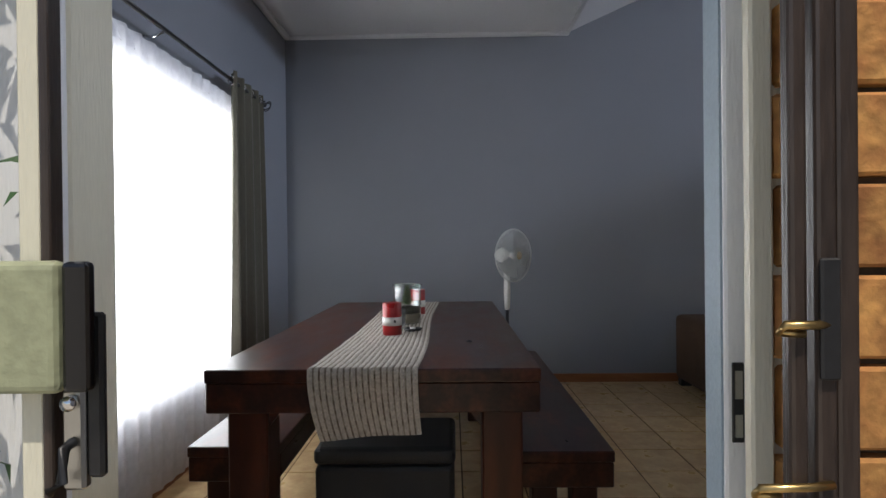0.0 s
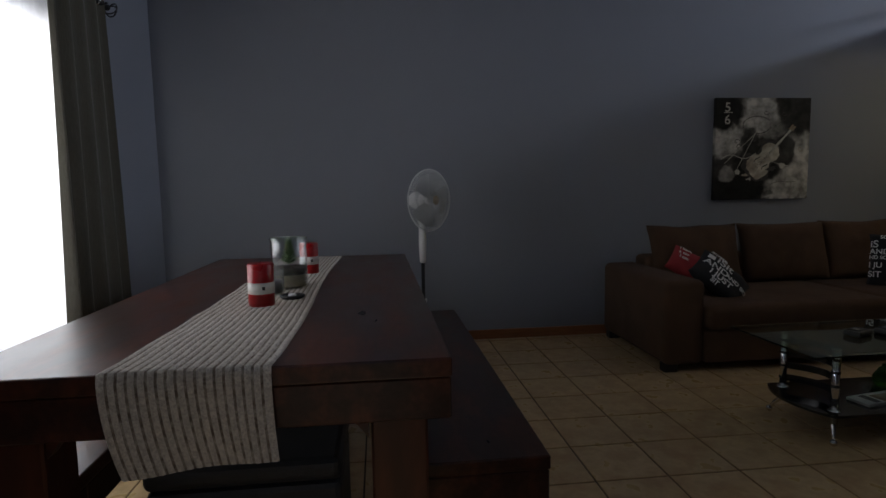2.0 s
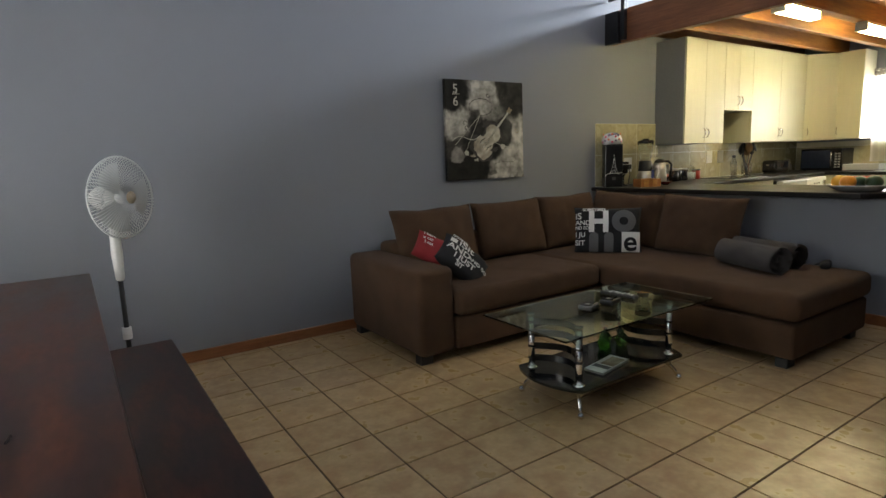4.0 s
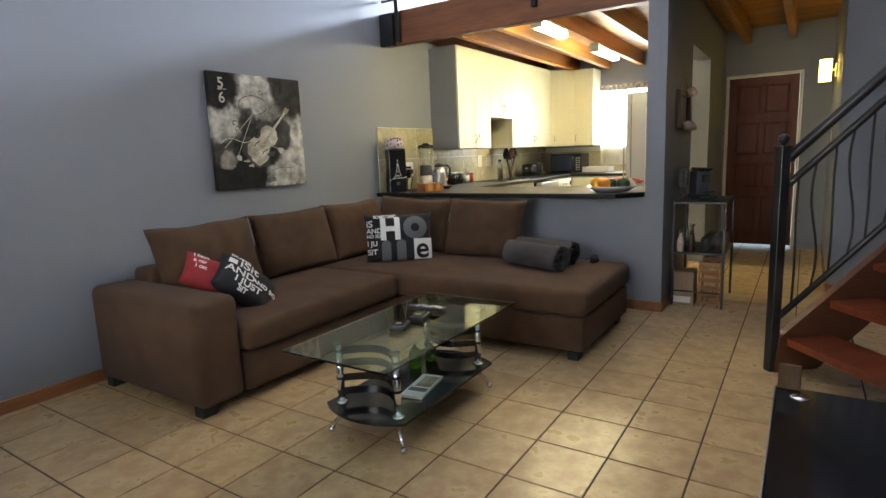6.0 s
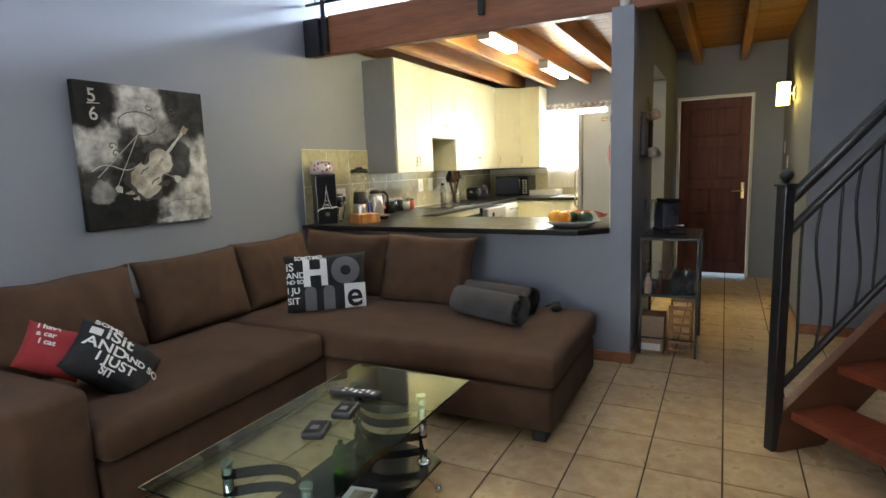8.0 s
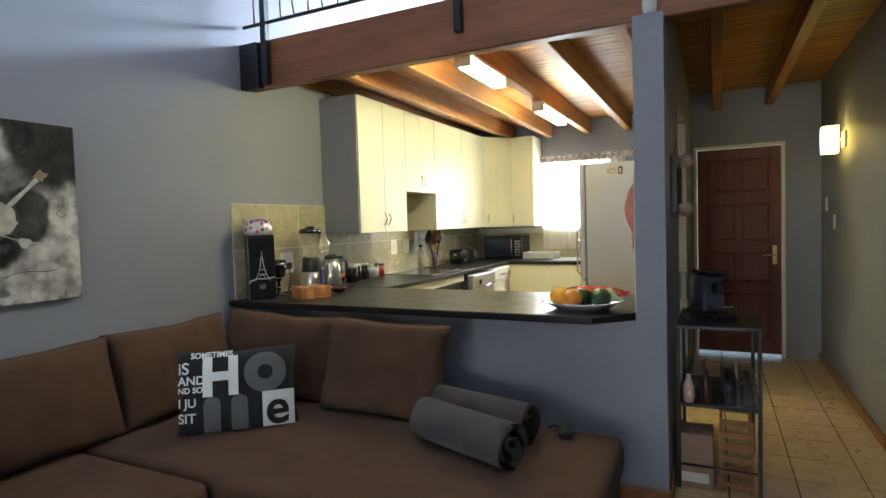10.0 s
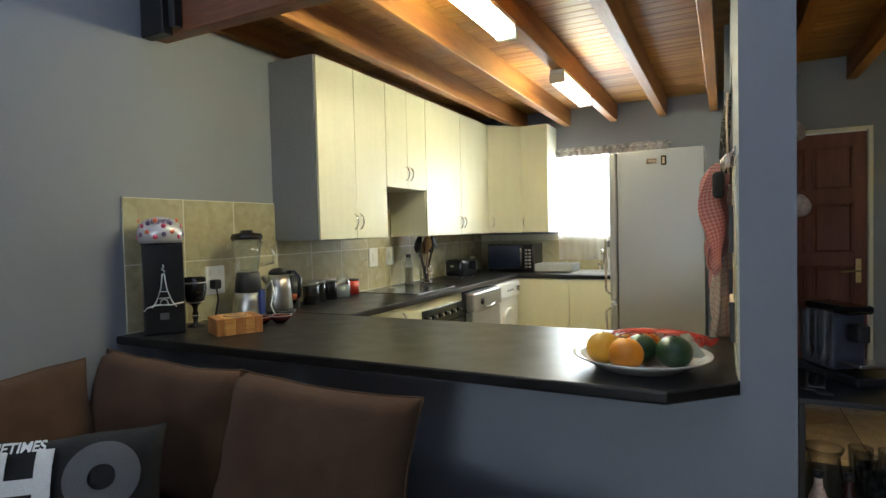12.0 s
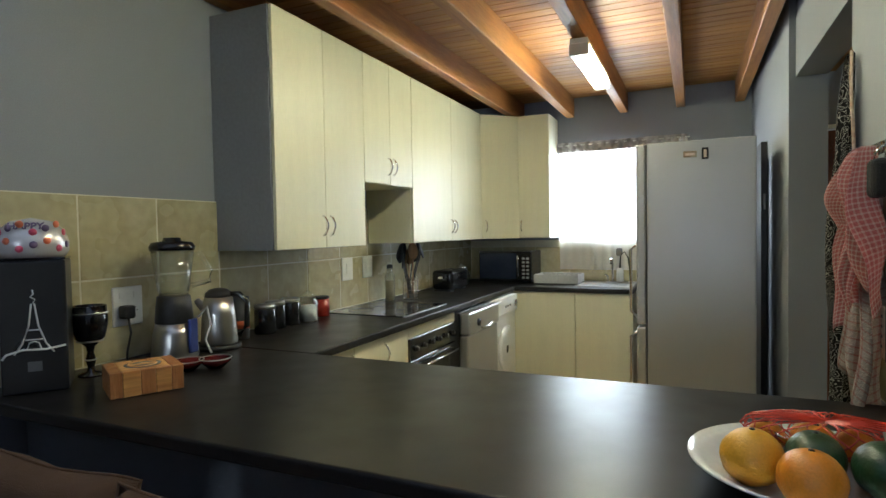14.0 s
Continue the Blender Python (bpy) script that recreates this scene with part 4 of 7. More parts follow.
for k in range(33):
    y = 1.30 + 0.112 * k
    if min(abs(y - q) for q in (4.80, 3.42, 1.86)) < 0.03:
        continue
    amp = 0.022 if k % 2 else 0.003
    part("baluster", local(pipe([(5.335, y + amp * math.sin(2 * math.pi * j / 10), 2.72 + 0.73 * j / 10) for j in range(11)], 0.006, 6), lr), BLACKMETAL, lr)
solid("vase", turned([(0.0, 0), (0.030, 0.002), (0.034, 0.05), (0.028, 0.10), (0.018, 0.15), (0.014, 0.20), (0.017, 0.23), (0.010, 0.235), (0, 0.232)], centre=(5.327, 2.44, 2.3255), seg=20), WHITE, "slim white ceramic vase on the pier ledge", "vase")

# ---- lamps ----
LAMPBODY = mat("translucent_white_lamp_housing", (0.70, 0.70, 0.66), 0.35, var=0.04)
for x0, x1 in ((5.62, 6.28), (7.22, 8.05)):
    lp = thing("fluorescent_lamp", "lit fluorescent batten lamp under a kitchen joist", "ceiling lamp", ((x0 + x1) / 2, 3.53, 2.34), group="kitchen lamps")
    part("housing", local(box(x0, x1, 3.481, 3.579, 2.384, 2.4095, 0.005, 2), lp), LAMPBODY, lp)
    part("diffuser", local(box(x0 + 0.03, x1 - 0.03, 3.482, 3.578, 2.322, 2.3835, 0.018, 3), lp), LAMPGLOW, lp, "glowing ribbed diffuser")
    for x in (x0, x1 - 0.029):
        part("end_cap", local(box(x, x + 0.029, 3.478, 3.582, 2.320, 2.3835, 0.006, 2), lp), LAMPBODY, lp)
sc = thing("wall_lamp", "lit wall lamp with a warm square glass shade", "wall lamp", (7.60, HY0, 1.92))
part("back_plate", box(-0.05, 0.05, 0.001, 0.018, -0.06, 0.06, 0.004), WHITE, sc)
part("arm", pipe([(0, 0.018, 0.0), (0, 0.05, 0.0)], 0.008), WHITE, sc)
bm = bmesh.new()
prism(bm, [(-0.05, -0.10), (0.05, -0.10), (0.065, 0.10), (-0.065, 0.10)], 0.05, 0.15)
part("shade", bm, SCONCEGLOW, sc, "glowing warm glass shade")

# ---- on the table ----
RUN = mat("woven_runner_cloth", (0.62, 0.57, 0.50), 0.95, var=0.22, grain=190, big=70, bump=0.14)
RUNSTRIPE = mat("brown_runner_stripe", (0.13, 0.095, 0.072), 0.95, var=0.35, grain=200, big=46, bump=0.10, second=(0.40, 0.36, 0.30))
rn = thing("table_runner", "cream and brown striped woven table runner hanging over the end", "table runner", (0.2, 1.9, 0.806))


def run_edge(y):
    """Left edge and width of the runner along the table."""
    t = (y - 1.9) / 2.2
    return 0.012 + 0.05 * t + 0.012 * math.sin(5 * t), 0.352 - 0.02 * t + 0.012 * math.sin(7 * t + 1)


def run_cloth(us, lift):
    """A woven strip of the runner through the given shares of its width; lift(u) is its height over the table."""
    bm = bmesh.new()
    rows = []
    n = 60
    for k in range(n + 1):
        y = 4.06 - k * (4.06 - 1.898) / n
        x0, w = run_edge(y)
        rows.append([(x0 + w * u, y, TZ + 0.0012 + lift(u) + 0.0010 * math.sin(21 * y) + 0.0005 * math.sin(140 * y + 40 * u)) for u in us])
    x0, w = run_edge(1.9)
    for k in range(1, 13):
        f = k / 12
        rows.append([(x0 + w * u + (0.044 * (1 - u) + 0.012 * u) * f * f, 1.893 - lift(u) - 0.010 * f * math.sin(7 * u + 1) - 0.004 * f,
                      TZ - (0.206 + 0.022 * (1 - u)) * f) for u in us])
    vs = [[bm.verts.new(p) for p in row] for row in rows]
    for a, b in zip(vs, vs[1:]):
        for i in range(len(us) - 1):
            bm.faces.new((a[i], a[i + 1], b[i + 1], b[i])).smooth = True
    return bm


CORDS = 18
part("cloth", local(run_cloth([i / (CORDS * 5) for i in range(CORDS * 5 + 1)], lambda u: 0.0036 * abs(math.sin(math.pi * CORDS * u)) ** 0.7), rn), RUN, rn)
for i in range(1, CORDS):
    u = i / CORDS
    part("stripe", local(run_cloth([u - 0.0085, u + 0.0085], lambda q: 0.0024), rn), RUNSTRIPE, rn)

RED = mat("red_candle_wax", (0.36, 0.010, 0.012), 0.30, var=0.10, grain=30, big=9, bump=0.004)
PAPER = mat("white_paper_band", (0.66, 0.64, 0.60), 0.7, var=0.05)


def candle(x, y, r, h):
    c = thing("candle", "red pillar candle with a white paper band", "candle", (x, y, TZ + 0.003), group="red candles on the table")
    part("wax", turned([(0.0, 0), (r - 0.003, 0), (r, 0.003), (r, h - 0.004), (r - 0.004, h), (r - 0.012, h - 0.002), (0, h - 0.006)], seg=28), RED, c)
    b = part("band", turned([(r + 0.0006, h * 0.30), (r + 0.001, h * 0.30), (r + 0.001, h * 0.56), (r + 0.0006, h * 0.56)], seg=28), PAPER, c, "white paper band")
    part("print", box(0.012, 0.022, -0.0005, 0.0005, h * 0.40, h * 0.48, m=pose(0, -r - 0.0016, 0)), BLACKMATT, b)
    part("wick", pipe([(0, 0, h - 0.006), (0.001, 0, h + 0.008)], 0.001, 6), BLACKMATT, c)


candle(0.215, 2.60, 0.043, 0.145)
candle(0.285, 3.36, 0.043, 0.145)
SOIL = mat("dark_soil", (0.03, 0.02, 0.014), 0.95, var=0.4, grain=120, bump=0.1)
SAND = mat("pale_sand", (0.42, 0.36, 0.26), 0.95, var=0.15, grain=160, bump=0.05)
SUCC = mat("succulent_green", (0.15, 0.27, 0.10), 0.45, var=0.2, grain=30, big=20, second=(0.24, 0.34, 0.17))
jr = thing("terrarium_jar", "open glass jar with sand, soil and a green succulent", "jar", (0.255, 2.96, TZ + 0.003))
part("glass", turned([(0, 0.0), (0.066, 0.0), (0.070, 0.006), (0.071, 0.18), (0.073, 0.198), (0.070, 0.198), (0.068, 0.18), (0.067, 0.008), (0, 0.006)], seg=32), CLEAR, jr)
part("rim", pipe([(0.0725 * math.cos(a), 0.0725 * math.sin(a), 0.199) for a in [2 * math.pi * k / 32 for k in range(32)]], 0.0028, 8, True), TABLEGLASS, jr)
part("sand", turned([(0, 0.0085), (0.0655, 0.0085), (0.0655, 0.055), (0, 0.055)], seg=28), SAND, jr, "pale sand layer")
part("soil", turned([(0, 0.0555), (0.0655, 0.0555), (0.0655, 0.085), (0, 0.09)], seg=28), SOIL, jr, "dark soil layer")
bm = bmesh.new()
random.seed(8)
for k in range(7):
    z = 0.095 + k * 0.014
    r = 0.046 * (1 - 0.09 * k)
    for j in range(7):
        a = 2 * math.pi * j / 7 + k * 0.45
        m = Matrix.Translation((0, 0, z)) @ pose(0, 0, 0, 0, 0, math.degrees(a)) @ pose(0, 0, 0, 0, -28 - 5 * k, 0)
        pts = [(0, 0.004, 0), (r * 0.55, 0.011, 0.0), (r, 0, 0.004), (r * 0.55, -0.011, 0), (0, -0.004, 0), (r * 0.5, 0, 0.006)]
        v = [bm.verts.new(m @ Vector(p)) for p in pts]
        for f in ((0, 1, 5), (1, 2, 5), (2, 3, 5), (3, 4, 5), (4, 0, 5)):
            bm.faces.new([v[i] for i in f])
part("succulent", bm, SUCC, jr, "green succulent rosette", True)
gl = thing("glass_holder", "small clear glass candle holder", "glass", (0.222, 2.79, TZ + 0.003))
part("glass", turned([(0, 0), (0.036, 0), (0.038, 0.004), (0.039, 0.095), (0.036, 0.095), (0.035, 0.010), (0, 0.009)], seg=24), CLEAR, gl)
part("wax", turned([(0, 0.0105), (0.0345, 0.0105), (0.0345, 0.055), (0, 0.055)], seg=24), mat("grey_wax", (0.22, 0.22, 0.25), 0.5), gl)
dk = thing("dark_dish", "small dark round dish with a tea light", "dish", (0.30, 2.71, TZ + 0.003))
part("dish", turned([(0, 0), (0.036, 0), (0.044, 0.006), (0.044, 0.012), (0.036, 0.013), (0.034, 0.008), (0, 0.008)], seg=24), BLACKMATT, dk)
part("tea_light", turned([(0, 0.0085), (0.014, 0.0085), (0.014, 0.016), (0, 0.015)], seg=16), WHITE, dk)

# ---- pedestal fan ----
fan = thing("pedestal_fan", "white pedestal fan with a mesh guard standing by the wall", "fan", (0.90, 4.30, 0))
GUARD = mat("pale_grey_guard_wire", (0.62, 0.64, 0.64), 0.4, var=0.04)
part("base", turned([(0, 0), (0.20, 0), (0.205, 0.012), (0.17, 0.03), (0.05, 0.045), (0.022, 0.07), (0, 0.07)], seg=32), WHITE, fan)
part("pole", pipe([(0, 0, 0.07), (0, 0, 0.75)], 0.012, 12), BLACKMETAL, fan, "dark steel pole")
part("pole_collar", turned([(0.022, 0.42), (0.022, 0.48)], seg=14), WHITE, fan)
part("upper_tube", turned([(0.014, 0.72), (0.020, 0.73), (0.026, 0.85), (0.022, 0.98), (0.028, 1.05)], seg=16), WHITE, fan)
hm = pose(0, 0, 1.13, 0, 0, 42) @ pose(0, 0, 0, 90, 0, 0)
mt = part("motor", lathe(bmesh.new(), [(0, -0.10), (0.035, -0.095), (0.055, -0.06), (0.060, 0.0), (0.050, 0.04), (0, 0.045)], seg=20, m=hm), WHITE, fan, "white motor housing")
part("blade_hub", lathe(bmesh.new(), [(0.02, 0.046), (0.03, 0.06), (0.028, 0.085), (0, 0.09)], seg=16, m=hm), WHITE, fan)
BLADE = mat("milky_fan_blade", (0.55, 0.57, 0.57), 0.3, var=0.03)
for k in range(3):
    bm = bmesh.new()
    v = []
    for j in range(9):
        for r in (0.03, 0.09, 0.165):
            a = (j / 8 - 0.5) * (1.35 - 2.0 * abs(r - 0.1)) + k * 2 * math.pi / 3
            v.append(bm.verts.new(hm @ Vector((r * math.cos(a), r * math.sin(a), 0.072 + (j / 8 - 0.5) * 0.03))))
    for j in range(8):
        for c in range(2):
            bm.faces.new((v[j * 3 + c], v[j * 3 + c + 1], v[(j + 1) * 3 + c + 1], v[(j + 1) * 3 + c]))
    part("blade", bm, BLADE, fan, "pale grey blade", True)
bm = bmesh.new()
for side in (-1, 1):
    for k in range(72):
        a = 2 * math.pi * k / 72
        tube(bm, [hm @ Vector((r * math.cos(a + side * tw), r * math.sin(a + side * tw), 0.07 + side * d)) for r, d, tw in ((0.03, 0.055, 0), (0.11, 0.048, 0.1), (0.175, 0.028, 0.16), (0.196, 0.0, 0.18))], 0.0017, 4)
part("guard_grille", bm, GUARD, fan, "fine pale guard wires")
part("guard_ring", pipe([hm @ Vector((0.196 * math.cos(a), 0.196 * math.sin(a), 0.07)) for a in [2 * math.pi * k / 48 for k in range(48)]], 0.004, 8, True), GUARD, fan)
part("guard_badge", lathe(bmesh.new(), [(0.036, 0.118), (0.036, 0.124), (0, 0.128)], seg=20, m=hm), mat("gold_cream_badge", (0.50, 0.42, 0.30), 0.35), fan, "cream and gold centre badge")

# ---- painting ----
art = thing("painting", "square canvas painting of a violin in black, grey and cream", "painting", (3.76, 4.996, 1.077))
AW, AH = 0.83, 0.82
PDARK = mat("black_brown_brushwork", (0.018, 0.015, 0.014), 0.55, var=0.4, grain=22, big=7, bump=0.05, second=(0.045, 0.037, 0.032))
PLIGHT = mat("cream_brushwork", (0.52, 0.50, 0.43), 0.6, var=0.25, grain=20, big=8, bump=0.05, second=(0.33, 0.32, 0.27))
PBROWN = mat("umber_brushwork", (0.20, 0.12, 0.06), 0.6, var=0.3, grain=20, big=8, bump=0.05, second=(0.34, 0.30, 0.22))
PVIOLIN = mat("pale_violin_paint", (0.60, 0.56, 0.46), 0.5, var=0.3, grain=20, big=11, bump=0.04, second=(0.24, 0.20, 0.15))


def smoky_canvas(name, ground, blobs):
    """Painted ground with soft-edged smoky patches; blobs: (u, v, half width, half height, grey, strength)."""
    m = bpy.data.materials.new(name)
    m.use_nodes = True
    n, l = m.node_tree.nodes, m.node_tree.links
    bsdf = n["Principled BSDF"]
    bsdf.inputs["Roughness"].default_value, bsdf.inputs["Specular IOR Level"].default_value = 0.7, 0.2
    co, no, sc, ad = n.new("ShaderNodeTexCoord"), n.new("ShaderNodeTexNoise"), n.new("ShaderNodeVectorMath"), n.new("ShaderNodeVectorMath")
    no.inputs["Scale"].default_value, no.inputs["Detail"].default_value = 7.0, 6
    sc.operation = "MULTIPLY_ADD"
    sc.inputs[1].default_value, sc.inputs[2].default_value = (0.20, 0.0, 0.20), (-0.10, 0.0, -0.10)
    l.new(co.outputs["Object"], no.inputs["Vector"])
    l.new(no.outputs["Color"], sc.inputs[0])
    l.new(co.outputs["Object"], ad.inputs[0])
    l.new(sc.outputs[0], ad.inputs[1])
    col = None
    for u, v, w, h, g, k in blobs:
        mp, le, mr = n.new("ShaderNodeMapping"), n.new("ShaderNodeVectorMath"), n.new("ShaderNodeMapRange")
        mp.vector_type = "TEXTURE"
        mp.inputs["Location"].default_value = ((u - 0.5) * AW, 0, v * AH)
        mp.inputs["Scale"].default_value = (w * AW, 1000.0, h * AH)
        le.operation = "LENGTH"
        mr.interpolation_type = "SMOOTHSTEP"
        mr.inputs[1].default_value, mr.inputs[2].default_value, mr.inputs[3].default_value, mr.inputs[4].default_value = 0.72, 1.12, k, 0.0
        mx = n.new("ShaderNodeMix")
        mx.data_type = "RGBA"
        mx.inputs[7].default_value = (g, g * 0.96, g * 0.86, 1)
        if col is None:
            mx.inputs[6].default_value = (*ground, 1)
        else:
            l.new(col, mx.inputs[6])
        l.new(ad.outputs[0], mp.inputs["Vector"])
        l.new(mp.outputs[0], le.inputs[0])
        l.new(le.outputs["Value"], mr.inputs[0])
        l.new(mr.outputs[0], mx.inputs[0])
        col = mx.outputs[2]
    hs, n2, r2 = n.new("ShaderNodeHueSaturation"), n.new("ShaderNodeTexNoise"), n.new("ShaderNodeMapRange")
    n2.inputs["Scale"].default_value, n2.inputs["Detail"].default_value = 15.0, 9
    r2.inputs[1].default_value, r2.inputs[2].default_value, r2.inputs[3].default_value, r2.inputs[4].default_value = 0.32, 0.66, 0.42, 1.22
    l.new(co.outputs["Object"], n2.inputs["Vector"])
    l.new(n2.outputs[0], r2.inputs[0])
    l.new(r2.outputs[0], hs.inputs["Value"])
    l.new(col, hs.inputs["Color"])
    l.new(hs.outputs[0], bsdf.inputs["Base Color"])
    bp = n.new("ShaderNodeBump")
    bp.inputs["Strength"].default_value, bp.inputs["Distance"].default_value = 0.5, 0.003
    l.new(n2.outputs[0], bp.inputs["Height"])
    l.new(bp.outputs[0], bsdf.inputs["Normal"])
    return m


CANVAS = smoky_canvas("smoky_canvas_paint", (0.06, 0.054, 0.048), [
    (0.46, 0.84, 0.22, 0.24, 0.55, 0.97), (0.13, 0.58, 0.21, 0.17, 0.52, 0.95), (0.90, 0.30, 0.25, 0.36, 0.56, 0.97), (0.72, 0.09, 0.24, 0.14, 0.50, 0.9),
    (0.64, 0.70, 0.14, 0.12, 0.30, 0.8), (0.08, 0.88, 0.22, 0.20, 0.012, 0.98), (0.88, 0.84, 0.25, 0.21, 0.028, 0.96), (0.22, 0.08, 0.36, 0.23, 0.010, 0.98),
    (0.46, 0.36, 0.27, 0.20, 0.014, 0.95), (0.38, 0.58, 0.10, 0.15, 0.025, 0.85), (0.75, 0.46, 0.11, 0.15, 0.022, 0.9), (0.14, 0.26, 0.10, 0.06, 0.30, 0.8),
    (0.58, 0.06, 0.06, 0.04, 0.05, 0.7), (0.24, 0.44, 0.12, 0.05, 0.10, 0.6)])
part("canvas", box(-AW / 2, AW / 2, -0.038, 0.0, 0, AH, 0.003), CANVAS, art)


def patch(name, pts, depth, material):
    """A flat brush patch on the canvas from (u, v) corners, its edge broken up like brushwork."""
    bm = bmesh.new()
    out = []
    n = len(pts)
    for k in range(n):
        a, b = Vector(pts[k]), Vector(pts[(k + 1) % n])
        steps = max(2, int((b - a).length / 0.02))
        nrm = Vector((-(b - a).y, (b - a).x)).normalized()
        for j in range(steps):
            p = a.lerp(b, j / steps)
            p += nrm * 0.022 * noise.noise(Vector((p.x * 16, p.y * 16, depth * 900)))
            out.append((min(0.997, max(0.003, p.x)), min(0.997, max(0.003, p.y))))
    vs = [bm.verts.new(((u - 0.5) * AW, -0.0385 - depth, v * AH)) for u, v in out]
    f = bm.faces.new(vs)
    if f.normal.y > 0:
        bmesh.ops.reverse_faces(bm, faces=[f])
    bmesh.ops.triangulate(bm, faces=bm.faces[:])
    return part(name, bm, material, art)


def stroke(name, pts, w, depth, material):
    bm = bmesh.new()
    L = []
    P = [Vector((u, v)) for u, v in pts]
    for k, p in enumerate(P):
        d = (P[min(k + 1, len(P) - 1)] - P[max(k - 1, 0)]).normalized()
        nrm = Vector((-d.y, d.x)) * w * (0.6 + 0.4 * math.sin(k * 1.7 + 1) ** 2)
        L.append([bm.verts.new(((q.x - 0.5) * AW, -0.0385 - depth, q.y * AH)) for q in (p + nrm, p - nrm)])
    for a, b in zip(L, L[1:]):
        bm.faces.new((a[0], a[1], b[1], b[0]))
    bmesh.ops.recalc_face_normals(bm, faces=bm.faces[:])
    return part(name, bm, material, art)


ca, sa = math.cos(radians(46)), math.sin(radians(46))


def vio(s, w):
    return (0.52 + 1.08 * (s * ca - w * sa), 0.405 + 1.08 * (s * sa + w * ca))


half = [(-0.20, 0.0), (-0.19, 0.07), (-0.13, 0.115), (-0.06, 0.105), (-0.02, 0.07), (0.02, 0.065), (0.07, 0.09), (0.13, 0.085), (0.16, 0.04)]
patch("violin_shadow", [vio(s * 1.12, w * 1.3) for s, w in half] + [vio(s * 1.12, -w * 1.25) for s, w in reversed(half)], 0.0014, PDARK)
patch("violin_body", [vio(s, w) for s, w in half] + [vio(s, -w) for s, w in reversed(half)], 0.0020, PVIOLIN)
stroke("violin_neck", [vio(s, 0.0) for s in (0.06, 0.12, 0.2, 0.28, 0.36)], 0.014, 0.0024, PLIGHT)
patch("violin_scroll", [vio(0.35, 0.03), vio(0.41, 0.025), vio(0.42, -0.02), vio(0.36, -0.03)], 0.0025, PBROWN)
for w in (0.05, -0.05):
    stroke("sound_hole", [vio(-0.09 + 0.015 * k, w + 0.008 * math.sin(k)) for k in range(6)], 0.006, 0.0024, PDARK)
for o in (-0.012, 0.0, 0.012):
    stroke("string", [vio(-0.12, o), vio(0.10, o * 0.6)], 0.0016, 0.0026, PDARK)
stroke("looping_line", [(0.43 + 0.15 * math.cos(a), 0.735 + 0.085 * math.sin(a)) for a in [0.5 + 0.28 * k for k in range(21)]], 0.004, 0.0022, PDARK)
stroke("looping_line", [(0.06 + 0.028 * k, 0.40 + 0.03 * math.sin(0.5 * k) + 0.004 * k) for k in range(14)], 0.0045, 0.0027, PLIGHT)
stroke("looping_line", [(0.10 + 0.03 * k, 0.36 + 0.028 * k) for k in range(13)], 0.0035, 0.0028, PLIGHT)
stroke("looping_line", [(0.22 + 0.022 * k, 0.28 + 0.042 * k) for k in range(12)], 0.0035, 0.0029, PLIGHT)
stroke("looping_line", [(0.40 + 0.035 * k, 0.36 + 0.03 * math.sin(0.45 * k)) for k in range(16)], 0.0035, 0.0027, PLIGHT)
stroke("looping_line", [(0.60 + 0.03 * k, 0.15 + 0.012 * math.sin(0.6 * k) + 0.004 * k) for k in range(10)], 0.0025, 0.0022, PDARK)
stroke("looping_line", [(0.62 + 0.03 * k, 0.72 + 0.022 * k) for k in range(7)], 0.002, 0.0022, PDARK)
random.seed(21)
for u, v, m in ((0.36, 0.20, PLIGHT), (0.31, 0.24, PVIOLIN), (0.70, 0.34, PLIGHT), (0.62, 0.30, PDARK), (0.30, 0.33, PDARK), (0.40, 0.60, PDARK), (0.47, 0.55, PDARK), (0.56, 0.30, PDARK), (0.24, 0.27, PLIGHT), (0.73, 0.42, PDARK)):
    a0 = random.uniform(0, 6.3)
    patch("paint_fleck", [(u + random.uniform(0.018, 0.045) * math.cos(a0 + 0.9 * k), v + random.uniform(0.012, 0.035) * math.sin(a0 + 0.9 * k)) for k in range(7)], 0.0021, m)
for u, v, c, m in ((0.52, 0.86, 1, PDARK), (0.71, 0.85, 1, PDARK), (0.22, 0.57, -1, PDARK), (0.70, 0.80, 1, PDARK), (0.24, 0.52, -1, PDARK), (0.90, 0.50, 1, PBROWN)):
    stroke("curl", [(u + 0.006 * k * math.cos(0.55 * k) * 0.5, v + c * 0.006 * k * math.sin(0.55 * k) * 0.5) for k in range(12)], 0.0045, 0.0024, m)
for txt, u, v in (("5", 0.085, 0.865), ("6", 0.085, 0.745)):
    me = letters(txt, 0.105, 0.0003, 0.001)
    me.materials.append(PLIGHT)
    ob = new("painted_digit", me)
    ob.parent = art
    ob.matrix_local = pose((u - 0.5) * AW, -0.0412, v * AH, 90, 0, 0)
stroke("painted_bar", [(0.08, 0.855), (0.17, 0.858)], 0.004, 0.0026, PLIGHT)

# ---- cushions on the sofa ----
CBLACK = mat("black_cushion_cotton", (0.016, 0.016, 0.018), 0.9, var=0.25, grain=260, big=8, bump=0.03)
CWHITE = mat("white_cushion_print", (0.80, 0.79, 0.76), 0.9, var=0.08, grain=260, big=8, bump=0.02)
CGREY = mat("grey_cushion_print", (0.13, 0.13, 0.135), 0.9, var=0.10, grain=260, big=8, bump=0.02)
CRED = mat("red_cushion_cotton", (0.33, 0.025, 0.03), 0.9, var=0.15, grain=260, big=8, bump=0.03)


